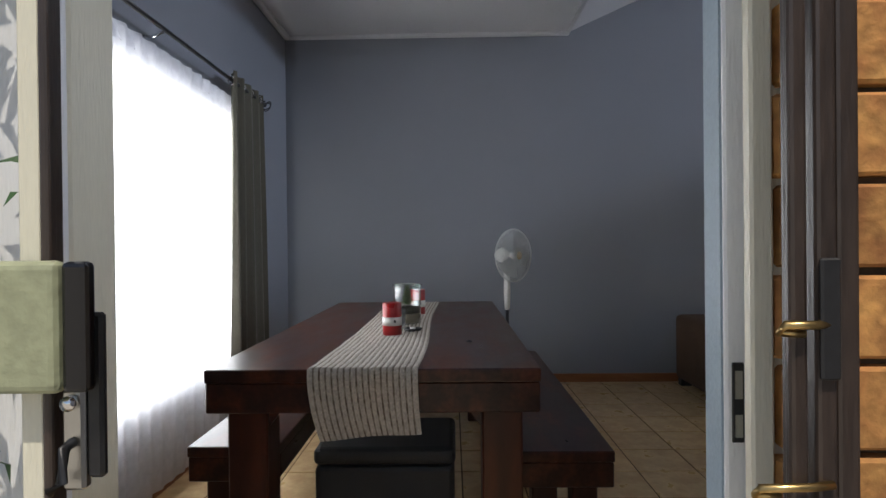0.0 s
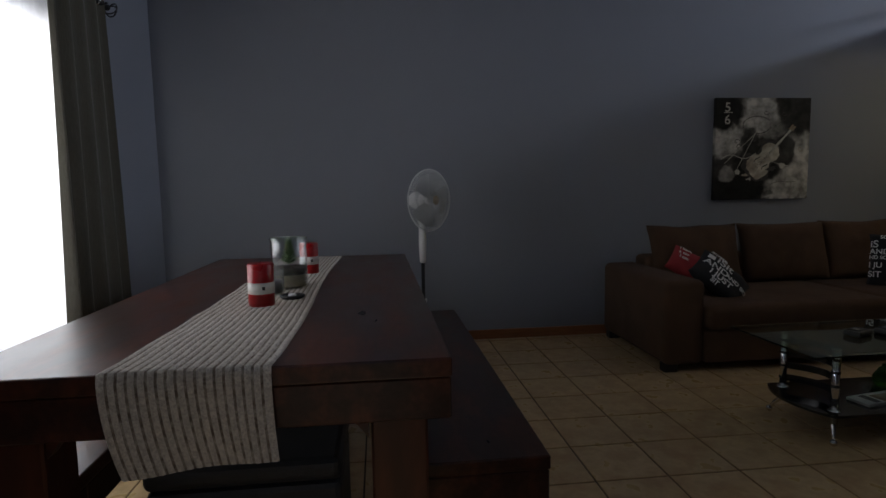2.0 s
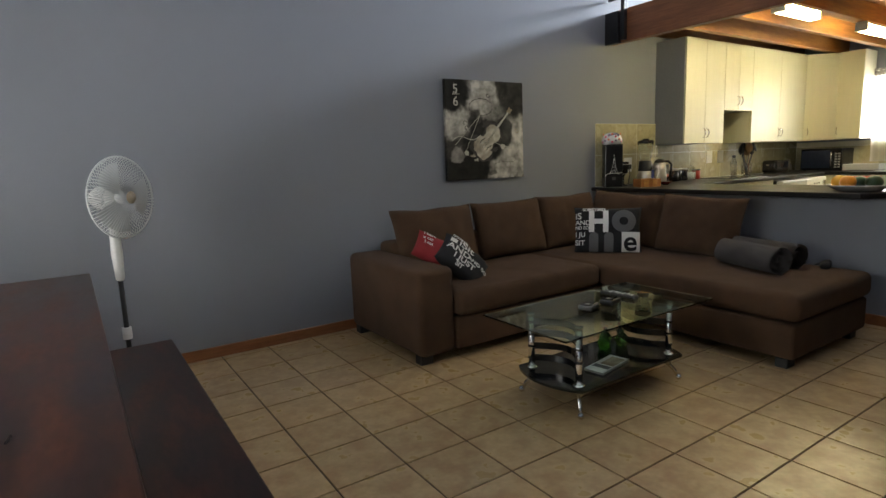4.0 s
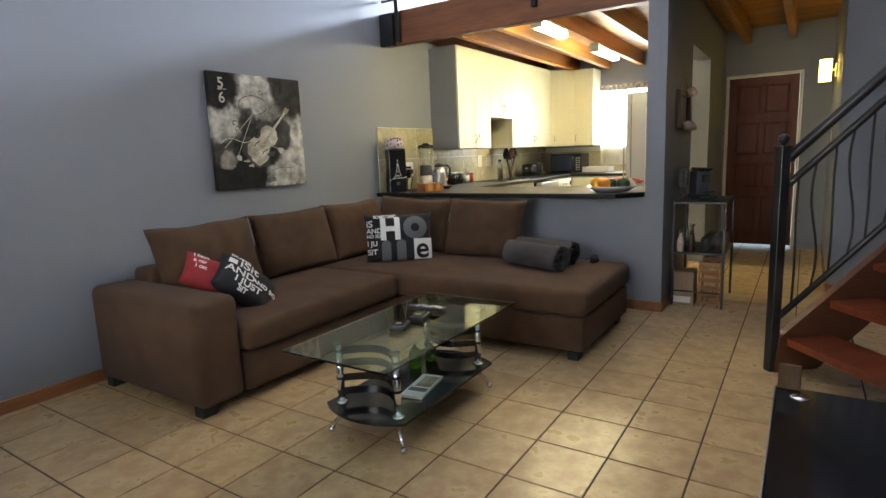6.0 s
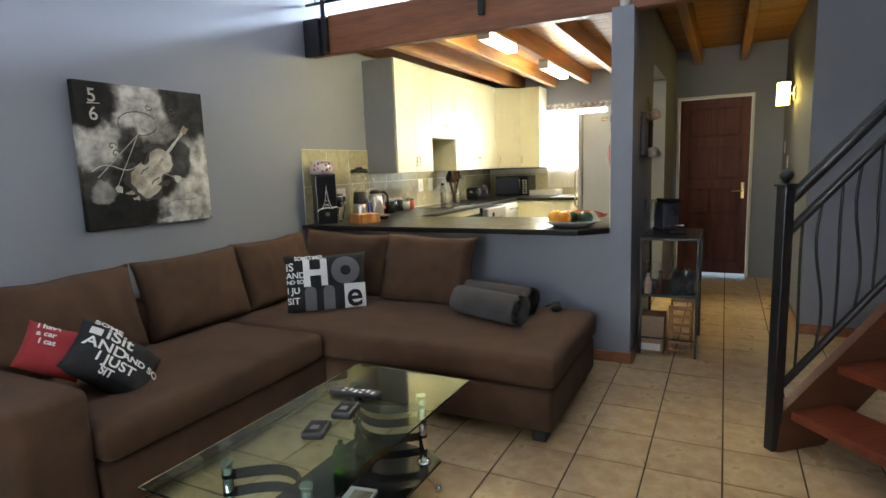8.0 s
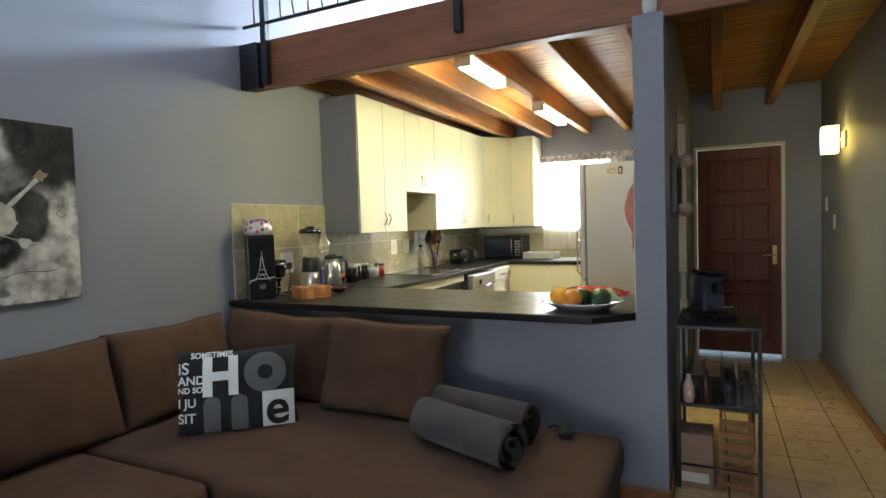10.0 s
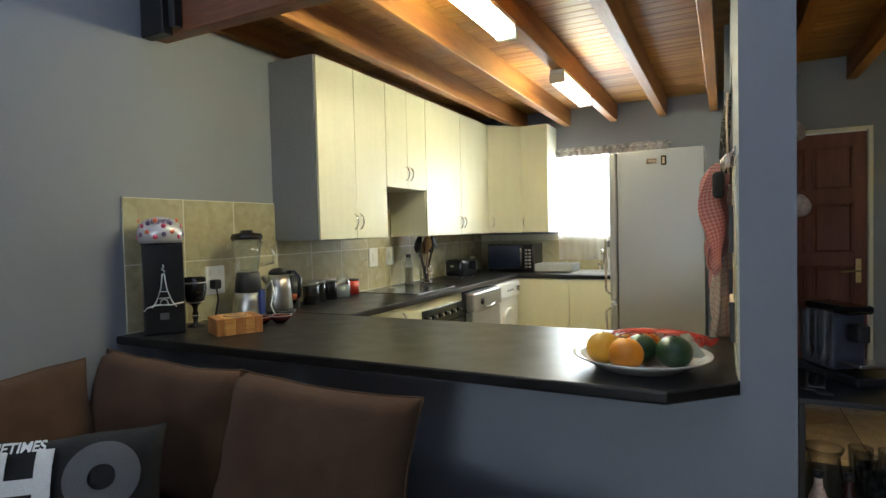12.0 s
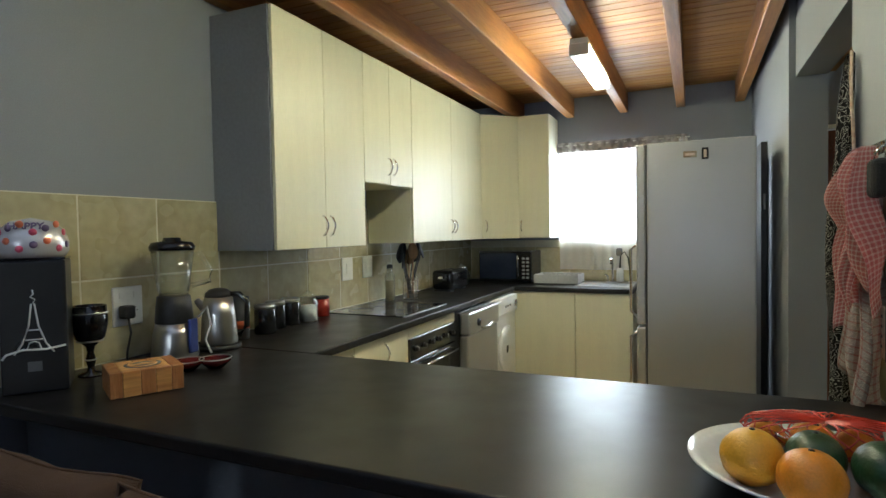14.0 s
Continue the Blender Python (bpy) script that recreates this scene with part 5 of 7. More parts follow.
def printed(parent, me, material, w, h, d, pinch, x, z, lift, name="print"):
    """Lays a flat mesh (x-y plane) onto the bulging front of a cushion of the size w by h by d."""
    bm = bmesh.new()
    bm.from_mesh(me)
    bpy.data.meshes.remove(me)
    for _ in range(2):
        es = [e for e in bm.edges if e.calc_length() > 0.035]
        if es:
            bmesh.ops.subdivide_edges(bm, edges=es, cuts=1)
            bmesh.ops.triangulate(bm, faces=bm.faces[:])
    for v in bm.verts:
        px, pz = v.co.x + x, v.co.y + z
        u, t = max(-1, min(1, 2 * px / w)), max(-1, min(1, 2 * pz / h))
        f = (max(0, 1 - abs(u) ** 2.6) * max(0, 1 - abs(t) ** 2.6)) ** pinch
        v.co = (px, -f * d / 2 - lift - v.co.z, pz)
    part(name, bm, material, parent)


def plate(w, h):
    bm = bmesh.new()
    bmesh.ops.create_grid(bm, x_segments=8, y_segments=18, size=0.5)
    bmesh.ops.scale(bm, vec=(w, h, 1), verts=bm.verts[:])
    bmesh.ops.translate(bm, vec=(w / 2, h / 2, 0), verts=bm.verts[:])
    me = bpy.data.meshes.new("plate")
    bm.to_mesh(me)
    bm.free()
    return me


def arch(w, h):
    """A plate with a round top."""
    me = plate(w, h)
    for v in me.vertices:
        rise = v.co.y - (h - w / 2)
        if rise > 0:
            lim = math.sqrt(max(0.0, (w / 2) ** 2 - rise ** 2))
            v.co.x = w / 2 + (v.co.x - w / 2) * lim / (w / 2)
    return me


def cushion(label, m, w, h, d, material, grp="scatter cushions"):
    c = thing("scatter_cushion", label, "cushion", group=grp)
    c.matrix_world = m
    part("cover", puff(w, h, d, n=20, pinch=0.42, seed=0.3), material, c, smooth=True)
    return c


W_, H_, D_ = 0.55, 0.40, 0.15
cm = cushion("black cushion printed with large white and grey word HOME", pose(4.45, 4.236, 0.612, -12, 0.4, -47.7), W_, H_, D_, CBLACK)
A_ = (W_, H_, D_, 0.42)
printed(cm, plate(0.145, 0.165), CWHITE, *A_, 0.108, -0.178, 0.010, "white_patch")
for txt, size, x, z, m, lf, bold in (("H", 0.235, -0.160, -0.005, CWHITE, 0.014, 0.010), ("O", 0.205, 0.040, 0.008, CGREY, 0.014, 0.020), ("e", 0.23, 0.120, -0.165, CBLACK, 0.017, 0.004)):
    printed(cm, letters(txt, size, 0.0004, bold), m, *A_, x, z, lf, "printed_letter")
for x0 in (-0.150, -0.030):
    printed(cm, arch(0.074, 0.165), CGREY, *A_, x0, -0.178, 0.0132, "grey_patch")
printed(cm, letters("SOMETIMES", 0.036, 0.0004, 0.001), CWHITE, *A_, -0.205, 0.163, 0.013, "printed_word")
for txt, size, z in (("iS", 0.075, 0.095), ("AND", 0.055, 0.045), ("ND SO", 0.036, 0.008), ("I JU", 0.055, -0.055), ("SIT", 0.060, -0.125)):
    printed(cm, letters(txt, size, 0.0004, 0.001), CWHITE, *A_, -0.262, z, 0.013, "printed_word")
W2, H2, D2 = 0.40, 0.34, 0.13
c2 = cushion("black cushion printed with lines of white words", pose(2.974, 4.28, 0.540, -40, 0, 20) @ pose(0, 0, 0, 0, 62, 0), W2, H2, D2, CBLACK)
A2 = (W2, H2, D2, 0.42)
for txt, size, x, z in (("SOME", 0.050, -0.16, 0.105), ("iSit", 0.105, -0.10, 0.030), ("AND", 0.085, -0.17, -0.045), ("AND SO", 0.050, 0.00, -0.035), ("I JUST", 0.070, -0.10, -0.105), ("SIT", 0.045, -0.06, -0.150)):
    printed(c2, letters(txt, size, 0.0004, 0.0015), CWHITE, *A2, x, z, 0.013, "printed_word")
printed(c2, plate(0.05, 0.05), CWHITE, *A2, -0.165, 0.03, 0.0125, "white_patch")
c3 = cushion("red cushion printed with white words, behind the black one", pose(2.80, 4.41, 0.635, -40, 0, 4) @ pose(0, 0, 0, 0, 42, 0), 0.25, 0.25, 0.10, CRED)
for txt, size, x, z in (("I have", 0.037, -0.095, 0.06), ("a car", 0.037, -0.09, 0.02), ("I cat", 0.037, -0.075, -0.02)):
    printed(c3, letters(txt, size, 0.0004, 0.001), CWHITE, 0.25, 0.25, 0.10, 0.42, x, z, 0.012, "printed_word")

# rolled towels
TOWEL = mat("grey_terry_towel", (0.125, 0.108, 0.108), 0.98, var=0.2, grain=300, big=9, bump=0.12, sheen=0.3)


def rolled_towel(x, y, rz, L, r):
    t = thing("rolled_towel", "rolled grey terry towel lying on the chaise", "towel", (x, y, SZ + r), rz, "rolled towels")
    bm = bmesh.new()
    n = 46
    rings = []
    for k in range(n + 1):
        a = -0.5 * math.pi + 2 * math.pi * 1.0 * k / 16
        rr = r * (0.18 + 0.82 * min(1.0, k / (n - 16)))
        rr = min(rr, r)
        e = 0.006 * math.sin(k * 1.3)
        rings.append([(-L / 2 + e, rr * math.cos(a), rr * math.sin(a)), (0, rr * math.cos(a), rr * math.sin(a) * 1.0), (L / 2 + e, rr * math.cos(a), rr * math.sin(a))])
    vs = [[bm.verts.new(p) for p in q] for q in rings]
    for a, b in zip(vs, vs[1:]):
        for j in range(2):
            f = bm.faces.new((a[j], a[j + 1], b[j + 1], b[j]))
            f.smooth = True
    bmesh.ops.solidify(bm, geom=bm.faces[:], thickness=0.012)
    part("cloth", bm, TOWEL, t, smooth=True)


rolled_towel(4.56, 3.10, 70, 0.50, 0.088)
rolled_towel(4.80, 3.12, 76, 0.50, 0.084)

po = thing("pouch", "small soft black pouch lying on the chaise", "pouch", (4.88, 2.77, SZ + 0.001), 20)
part("body", puff(0.13, 0.07, 0.05, n=10, pinch=0.4, seed=3), CBLACK, po, smooth=True).matrix_local = pose(0, 0, 0.026, 90, 0, 0)
part("strap", pipe([(0.05, 0.0, 0.03), (0.085, 0.02, 0.012), (0.10, 0.045, 0.006), (0.075, 0.06, 0.006)], 0.005, 6), CBLACK, po)

# ---- on and under the coffee table ----
rm = thing("remote_control", "long black remote control on the glass table", "remote control", (3.27, 3.17, 0.4465), 97)
part("body", box(-0.11, 0.11, -0.024, 0.024, 0, 0.02, 0.006, 2), BLACKMATT, rm)
for k in range(6):
    for j in range(3):
        part("button", box(-0.09 + k * 0.026, -0.076 + k * 0.026, -0.016 + j * 0.012, -0.008 + j * 0.012, 0.0203, 0.0225), WHITE if (k + j) % 3 else CGREY, rm)
for x, y, rz in ((2.94, 3.10, 20), (3.11, 3.10, 15)):
    ph = thing("game_controller", "small black and grey device on the glass table", "device", (x, y, 0.4465), rz, "devices on the glass table")
    part("body", box(-0.055, 0.055, -0.04, 0.04, 0, 0.028, 0.009, 2), BLACKMATT, ph)
    part("face", box(-0.045, 0.035, -0.03, 0.03, 0.0285, 0.031, 0.001), BLACKGLOSS, ph)
    part("label", box(-0.030, 0.00, -0.014, 0.014, 0.0312, 0.032), CGREY, ph)
mg = thing("magazine", "white printed magazine on the black shelf", "magazine", (2.98, 3.01, 0.1475), 100)
part("pages", box(-0.055, 0.055, -0.13, 0.13, 0, 0.012, 0.001), PAPER, mg)
part("cover", box(-0.055, 0.055, -0.13, 0.13, 0.0123, 0.0135), WHITE, mg)
part("picture", box(-0.048, 0.03, -0.11, 0.02, 0.0137, 0.0142), PBROWN, mg)
part("picture", box(-0.048, 0.045, 0.035, 0.075, 0.0137, 0.0142), CGREY, mg)
GREENG = glass("green_bottle_glass", (0.25, 0.62, 0.16), 0.05)
for k, (x, y) in enumerate(((3.24, 3.24), (3.30, 3.17), (3.17, 3.19))):
    ap = solid("glass_ornament", turned([(0, 0), (0.022, 0.0), (0.034, 0.02), (0.036, 0.045), (0.024, 0.07), (0.010, 0.08), (0.010, 0.095), (0, 0.095)], centre=(x, y, 0.1472), seg=16), GREENG, "green glass ornament on the black shelf", "ornament", group="green ornaments")

# ---- television and its stand ----
tv = thing("tv_stand", "black glass television stand with a silver badge", "tv stand", (2.5, 1.25, 0))
part("top", local(box(2.05, 2.98, 1.00, 1.54, 0.44, 0.455, 0.004), tv), BLACKGLOSS, tv, "glossy black glass top")
part("shelf", local(box(2.08, 2.95, 1.03, 1.50, 0.22, 0.232, 0.003), tv), BLACKGLOSS, tv)
part("bottom", local(box(2.06, 2.97, 1.02, 1.53, 0.03, 0.06, 0.004), tv), BLACKMATT, tv)
for x in (2.06, 2.94):
    part("side", local(box(x, x + 0.03, 1.03, 1.52, 0.0605, 0.4395, 0.004), tv), BLACKMATT, tv)
for x, y in ((2.1, 1.05), (2.92, 1.05), (2.1, 1.5), (2.92, 1.5)):
    part("foot", local(turned([(0.022, 0), (0.025, 0.0295)], centre=(x, y, 0), seg=12), tv), STEEL, tv)
part("glass_tab", local(box(2.952, 2.966, 1.47, 1.535, 0.4555, 0.54, 0.002), tv), mat("amber_acrylic", (0.07, 0.042, 0.018), 0.2, var=0.15), tv, "amber acrylic end stop")
part("edge_strip", local(box(2.05, 2.98, 1.5405, 1.5445, 0.440, 0.455, 0.001), tv), STEEL, tv)
part("badge", local(turned([(0.030, 0), (0.026, 0.004), (0, 0.006)], centre=(2.90, 1.47, 0.4555), seg=18), tv), CHROME, tv, "round silver badge")
tl = thing("television", "flat black television on the glass stand", "television", (2.3, 1.18, 0.456), -4)
part("panel", box(-0.55, 0.42, -0.02, 0.02, 0.06, 0.70, 0.006, 2), BLACKMATT, tl)
part("screen", box(-0.53, 0.40, 0.0205, 0.022, 0.085, 0.68), BLACKGLOSS, tl, "glossy dark screen")
part("neck", box(-0.10, 0.0, -0.02, 0.02, 0.015, 0.0595), BLACKMATT, tl)
part("base", box(-0.25, 0.14, -0.10, 0.12, 0.0, 0.0145, 0.005), BLACKGLOSS, tl)

# ---- kitchen appliances ----
ov = thing("built_in_oven", "black built-in oven with a knob panel under the hob", "oven", (7.15, 4.6, 0))
part("filler", local(box(6.603, 6.83, 4.378, 4.396, 0.10, 0.885, 0.001), ov), CABINET, ov, "cream filler panel")
part("rail", local(box(6.8315, 7.472, 4.378, 4.396, 0.822, 0.885, 0.001), ov), CABINET, ov, "cream top rail")
part("control_panel", local(box(6.832, 7.47, 4.366, 4.40, 0.70, 0.82, 0.003), ov), BLACKGLOSS, ov)
for k in range(6):
    kn = part("knob", local(turned([(0.014, 0), (0.013, 0.018), (0, 0.019)], centre=(6.90 + k * 0.10, 4.3655, 0.76), seg=14, m=pose(0, 0, 0, 90, 0, 0)), ov), BLACKMATT, ov)
    part("pointer", local(box(6.899 + k * 0.10, 6.901 + k * 0.10, 4.345, 4.3463, 0.762, 0.773), ov), WHITE, kn)
od = part("door", local(box(6.835, 7.467, 4.366, 4.40, 0.12, 0.695, 0.003), ov), BLACKGLOSS, ov, "black glass oven door")
part("handle", local(pipe([(6.88, 4.366, 0.655), (6.88, 4.335, 0.655), (7.42, 4.335, 0.655), (7.42, 4.366, 0.655)], 0.007), ov), CHROME, od)
part("carcass", local(box(6.835, 7.467, 4.402, 4.95, 0.05, 0.82), ov), BLACKMATT, ov)
hb = thing("hob", "black glass ceramic hob set in the worktop", "hob", (7.2, 4.68, WZ))
part("glass", local(box(6.90, 7.48, 4.44, 4.94, WZ + 0.0005, WZ + 0.006, 0.002), hb), BLACKGLOSS, hb)
for x, y, r in ((7.05, 4.56, 0.09), (7.32, 4.56, 0.075), (7.05, 4.81, 0.075), (7.32, 4.81, 0.09)):
    part("ring", local(pipe([(x + r * math.cos(a), y + r * math.sin(a), WZ + 0.0064) for a in [2 * math.pi * k / 32 for k in range(32)]], 0.0012, 4, True), hb), CGREY, hb)
for yy in (4.437, 4.9415):
    part("trim", local(box(6.898, 7.482, yy, yy + 0.0025, WZ + 0.0005, WZ + 0.0068), hb), STEEL, hb)
SILVER = mat("silver_appliance_paint", (0.42, 0.42, 0.43), 0.30, 0.7, var=0.05, grain=200, big=3, bump=0.004)
dw = thing("dishwasher", "silver dishwasher under the worktop", "dishwasher", (7.8, 4.6, 0))
part("body", local(box(7.50, 8.10, 4.36, 4.95, 0.10, 0.87, 0.004), dw), BLACKMATT, dw)
part("plinth", local(box(7.505, 8.095, 4.42, 4.95, 0.0, 0.099), dw), BLACKMATT, dw)
part("door", local(box(7.503, 8.097, 4.30, 4.359, 0.12, 0.72, 0.012, 3), dw), SILVER, dw)
cp = part("control_panel", local(box(7.503, 8.097, 4.285, 4.359, 0.724, 0.868, 0.016, 3), dw), SILVER, dw)
part("dial", local(turned([(0.026, 0), (0.024, 0.012), (0, 0.014)], centre=(7.66, 4.2845, 0.79), seg=18, m=pose(0, 0, 0, 90, 0, 0)), dw), BLACKMATT, cp)
part("grip", local(pipe([(7.70 + 0.03 * k, 4.283, 0.735 + 0.004 * (k - 4) ** 2 * 0.25) for k in range(9)], 0.008, 8), dw), CHROME, cp)
wm = thing("washing_machine", "white front-loading washing machine", "washing machine", (8.4, 4.6, 0))
part("body", local(box(8.115, 8.695, 4.345, 4.95, 0.02, 0.875, 0.008, 2), wm), WHITE, wm)
wp = part("control_panel", local(box(8.118, 8.692, 4.325, 4.3445, 0.735, 0.87, 0.006, 2), wm), WHITE, wm)
part("drawer", local(box(8.13, 8.28, 4.318, 4.3245, 0.75, 0.855, 0.003), wm), WHITE, wp)
for k in range(3):
    part("button", local(box(8.36 + k * 0.06, 8.39 + k * 0.06, 4.320, 4.3248, 0.79, 0.805, 0.001), wm), CGREY, wp)
part("dial", local(turned([(0.03, 0), (0.027, 0.02), (0, 0.021)], centre=(8.62, 4.3245, 0.80), seg=18, m=pose(0, 0, 0, 90, 0, 0)), wm), CHROME, wp)
R90 = pose(0, 0, 0, 90, 0, 0)
dor = part("door_ring", local(turned([(0.13, 0), (0.175, 0.002), (0.185, 0.018), (0.165, 0.032), (0.125, 0.024)], centre=(8.40, 4.3445, 0.46), seg=36, m=R90), wm), WHITE, wm)
part("door_glass", local(turned([(0.128, 0.0), (0.10, 0.018), (0, 0.026)], centre=(8.40, 4.3440, 0.46), seg=30, m=R90), wm), BLACKGLOSS, dor, "dark round door glass")
for sx in (8.16, 8.65):
    for sy in (4.4, 4.9):
        part("foot", local(turned([(0.02, 0), (0.02, 0.0195)], centre=(sx, sy, 0), seg=10), wm), BLACKMATT, wm)
mw = thing("microwave", "black microwave oven with dark blue glass on the worktop", "microwave", (9.12, 4.53, WZ))
part("body", local(box(9.02, 9.34, 4.285, 4.775, WZ + 0.012, WZ + 0.285, 0.005, 2), mw), BLACKGLOSS, mw)
md = part("door", local(box(9.0, 9.0195, 4.39, 4.773, WZ + 0.014, WZ + 0.283, 0.004, 2), mw), BLACKGLOSS, mw)
part("window", local(box(8.9965, 8.9998, 4.42, 4.765, WZ + 0.035, WZ + 0.265), mw), mat("dark_blue_glass", (0.012, 0.017, 0.035), 0.12, var=0.1, bump=0), md, "dark blue glass window")
part("handle", local(pipe([(9.0, 4.405, WZ + 0.05), (8.975, 4.405, WZ + 0.06), (8.975, 4.405, WZ + 0.24), (9.0, 4.405, WZ + 0.25)], 0.007), mw), CHROME, md)
pn = part("keypad", local(box(9.0, 9.0195, 4.287, 4.3885, WZ + 0.014, WZ + 0.283, 0.004, 2), mw), BLACKGLOSS, mw)
for r in range(6):
    for c in range(2):
        part("button", local(box(8.9965, 8.9998, 4.305 + c * 0.038, 4.330 + c * 0.038, WZ + 0.04 + r * 0.034, WZ + 0.058 + r * 0.034), mw), STEEL, pn)
for sx in (9.06, 9.30):
    for sy in (4.32, 4.74):
        part("foot", local(turned([(0.012, 0), (0.012, 0.0118)], centre=(sx, sy, WZ + 0.0003), seg=8), mw), BLACKMATT, mw)
sk = thing("kitchen_sink", "stainless steel sink with swan-neck tap", "sink", (9.05, 3.62, WZ))
part("rim", local(box(8.82, 9.27, 3.42, 3.88, WZ + 0.0005, WZ + 0.006, 0.002), sk), STEEL, sk)
# flat plate for the bowl; the shade of its hollow is in the darker steel
part("bowl", local(box(8.87, 9.18, 3.47, 3.83, WZ + 0.0062, WZ + 0.0075), sk), mat("sink_steel_shade", (0.30, 0.30, 0.30), 0.35, 1.0, bump=0), sk)
tp = part("tap", local(pipe([(9.22, 3.62, WZ + 0.006), (9.22, 3.62, WZ + 0.16), (9.205, 3.62, WZ + 0.20), (9.16, 3.62, WZ + 0.225), (9.11, 3.62, WZ + 0.205), (9.10, 3.62, WZ + 0.17)], 0.010, 10), sk), CHROME, sk)
part("lever", local(pipe([(9.22, 3.66, WZ + 0.01), (9.22, 3.66, WZ + 0.06), (9.19, 3.68, WZ + 0.075)], 0.009, 8), sk), CHROME, tp)
wf = thing("water_filter", "small white tap filter with a curved black hose", "water filter", (9.24, 3.56, WZ))
part("body", turned([(0.03, 0.006), (0.03, 0.10), (0.024, 0.125), (0.0, 0.13)], seg=16), WHITE, wf)
part("hose", pipe([(0, 0, 0.13), (0, -0.005, 0.24), (-0.01, -0.04, 0.27), (-0.02, -0.07, 0.22), (-0.02, -0.085, 0.10)], 0.006, 8), BLACKMATT, wf)
part("head", box(-0.03, 0.02, -0.02, 0.03, 0.235, 0.30, 0.008), CGREY, wf)
rk = thing("dish_rack", "pale grey plastic dish rack with a tray", "dish rack", (9.06, 4.05, WZ))
part("tray", box(-0.15, 0.15, -0.19, 0.19, 0.0005, 0.012, 0.004), CGREY, rk)
for a in ((-0.15, -0.142, -0.19, 0.19), (0.142, 0.15, -0.19, 0.19), (-0.1415, 0.1415, -0.19, -0.182), (-0.1415, 0.1415, 0.182, 0.19)):
    part("side", box(a[0], a[1], a[2], a[3], 0.0125, 0.085, 0.003), mat("pale_grey_plastic", (0.42, 0.43, 0.43), 0.45) if a[0] < -0.149 else bpy.data.materials["pale_grey_plastic"], rk)
for k in range(9):
    part("divider", pipe([(-0.13, -0.16 + 0.04 * k, 0.013), (-0.06, -0.16 + 0.04 * k, 0.075), (0.06, -0.16 + 0.04 * k, 0.075), (0.13, -0.16 + 0.04 * k, 0.013)], 0.0025, 6), STEEL, rk)

# ---- along the splashback ----
ut = thing("utensil_holder", "wire utensil holder full of dark and wooden spoons", "utensil holder", (7.68, 4.80, WZ + 0.001))
for z in (0.005, 0.035, 0.065, 0.095, 0.125, 0.15):
    part("wire_ring", pipe([(0.052 * math.cos(a), 0.052 * math.sin(a), z) for a in [2 * math.pi * k / 24 for k in range(24)]], 0.0028, 6, True), CHROME, ut)
for k in range(10):
    a = 2 * math.pi * k / 10
    part("wire", pipe([(0.052 * math.cos(a), 0.052 * math.sin(a), 0.003), (0.052 * math.cos(a), 0.052 * math.sin(a), 0.152)], 0.0018, 5), CHROME, ut)
part("base", turned([(0.05, 0.0), (0.05, 0.003)], seg=20), CHROME, ut)
random.seed(3)
SPOON = wood("spoon_wood", (0.30, 0.17, 0.075), (0.20, 0.11, 0.05), 0.6, 2)
for k in range(12):
    a = k * 0.75
    top = (0.085 * math.cos(a) * random.uniform(0.5, 1.1), 0.075 * math.sin(a), random.uniform(0.27, 0.35))
    mm = SPOON if k % 4 == 1 else BLACKMATT
    u = part("spoon", pipe([(0.02 * math.cos(a + 2), 0.02 * math.sin(a + 2), 0.006), top], 0.005, 6), mm, ut)
    bm = bmesh.new()
    bmesh.ops.create_uvsphere(bm, u_segments=10, v_segments=7, radius=1.0)
    bmesh.ops.transform(bm, matrix=Matrix.Translation(top) @ pose(0, 0, 0, random.uniform(-20, 20), random.uniform(-20, 20), random.uniform(0, 90)) @ Matrix.Diagonal((0.044, 0.010, 0.060, 1)), verts=bm.verts[:])
    part("spoon_bowl", bm, mm, u, smooth=True)
pb = thing("glass_flask", "tall glass storage flask with pale contents", "flask", (7.53, 4.88, WZ + 0.001))
part("glass", turned([(0, 0), (0.034, 0), (0.036, 0.005), (0.036, 0.17), (0.022, 0.20), (0.020, 0.225), (0.017, 0.225), (0.018, 0.20), (0.032, 0.168), (0.032, 0.008), (0, 0.007)], seg=20), CLEAR, pb)
part("contents", turned([(0, 0.0085), (0.031, 0.0085), (0.031, 0.14), (0, 0.14)], seg=16), SAND, pb)
part("stopper", turned([(0.021, 0.2255), (0.021, 0.25), (0, 0.252)], seg=14), BLACKMATT, pb)
ts = thing("toaster", "black two-slot toaster with chrome trim", "toaster", (8.34, 4.78, WZ))
part("body", box(-0.17, 0.17, -0.09, 0.09, 0.012, 0.165, 0.03, 4), BLACKGLOSS, ts, smooth=True)
for y in (-0.035, 0.035):
    part("slot", box(-0.12, 0.12, y - 0.012, y + 0.012, 0.1655, 0.169, 0.001), CHROME, ts)
for x in (-0.13, 0.13):
    part("foot", box(x - 0.03, x + 0.03, -0.07, 0.07, 0.0005, 0.0118), BLACKMATT, ts)
part("lever", box(-0.195, -0.172, -0.02, 0.02, 0.10, 0.118, 0.003), CHROME, ts)
gp = thing("glass_pot", "glass and chrome coffee pot beside the microwave", "pot", (8.72, 4.84, WZ + 0.001))
part("bowl", turned([(0, 0), (0.06, 0), (0.078, 0.03), (0.08, 0.08), (0.06, 0.13), (0.05, 0.145), (0.047, 0.145), (0.057, 0.128), (0.076, 0.08), (0.074, 0.032), (0.056, 0.006), (0, 0.005)], seg=24), CLEAR, gp)
part("lid", turned([(0.052, 0.1455), (0.054, 0.155), (0.03, 0.17), (0.012, 0.172), (0.012, 0.185), (0, 0.187)], seg=20), CHROME, gp)
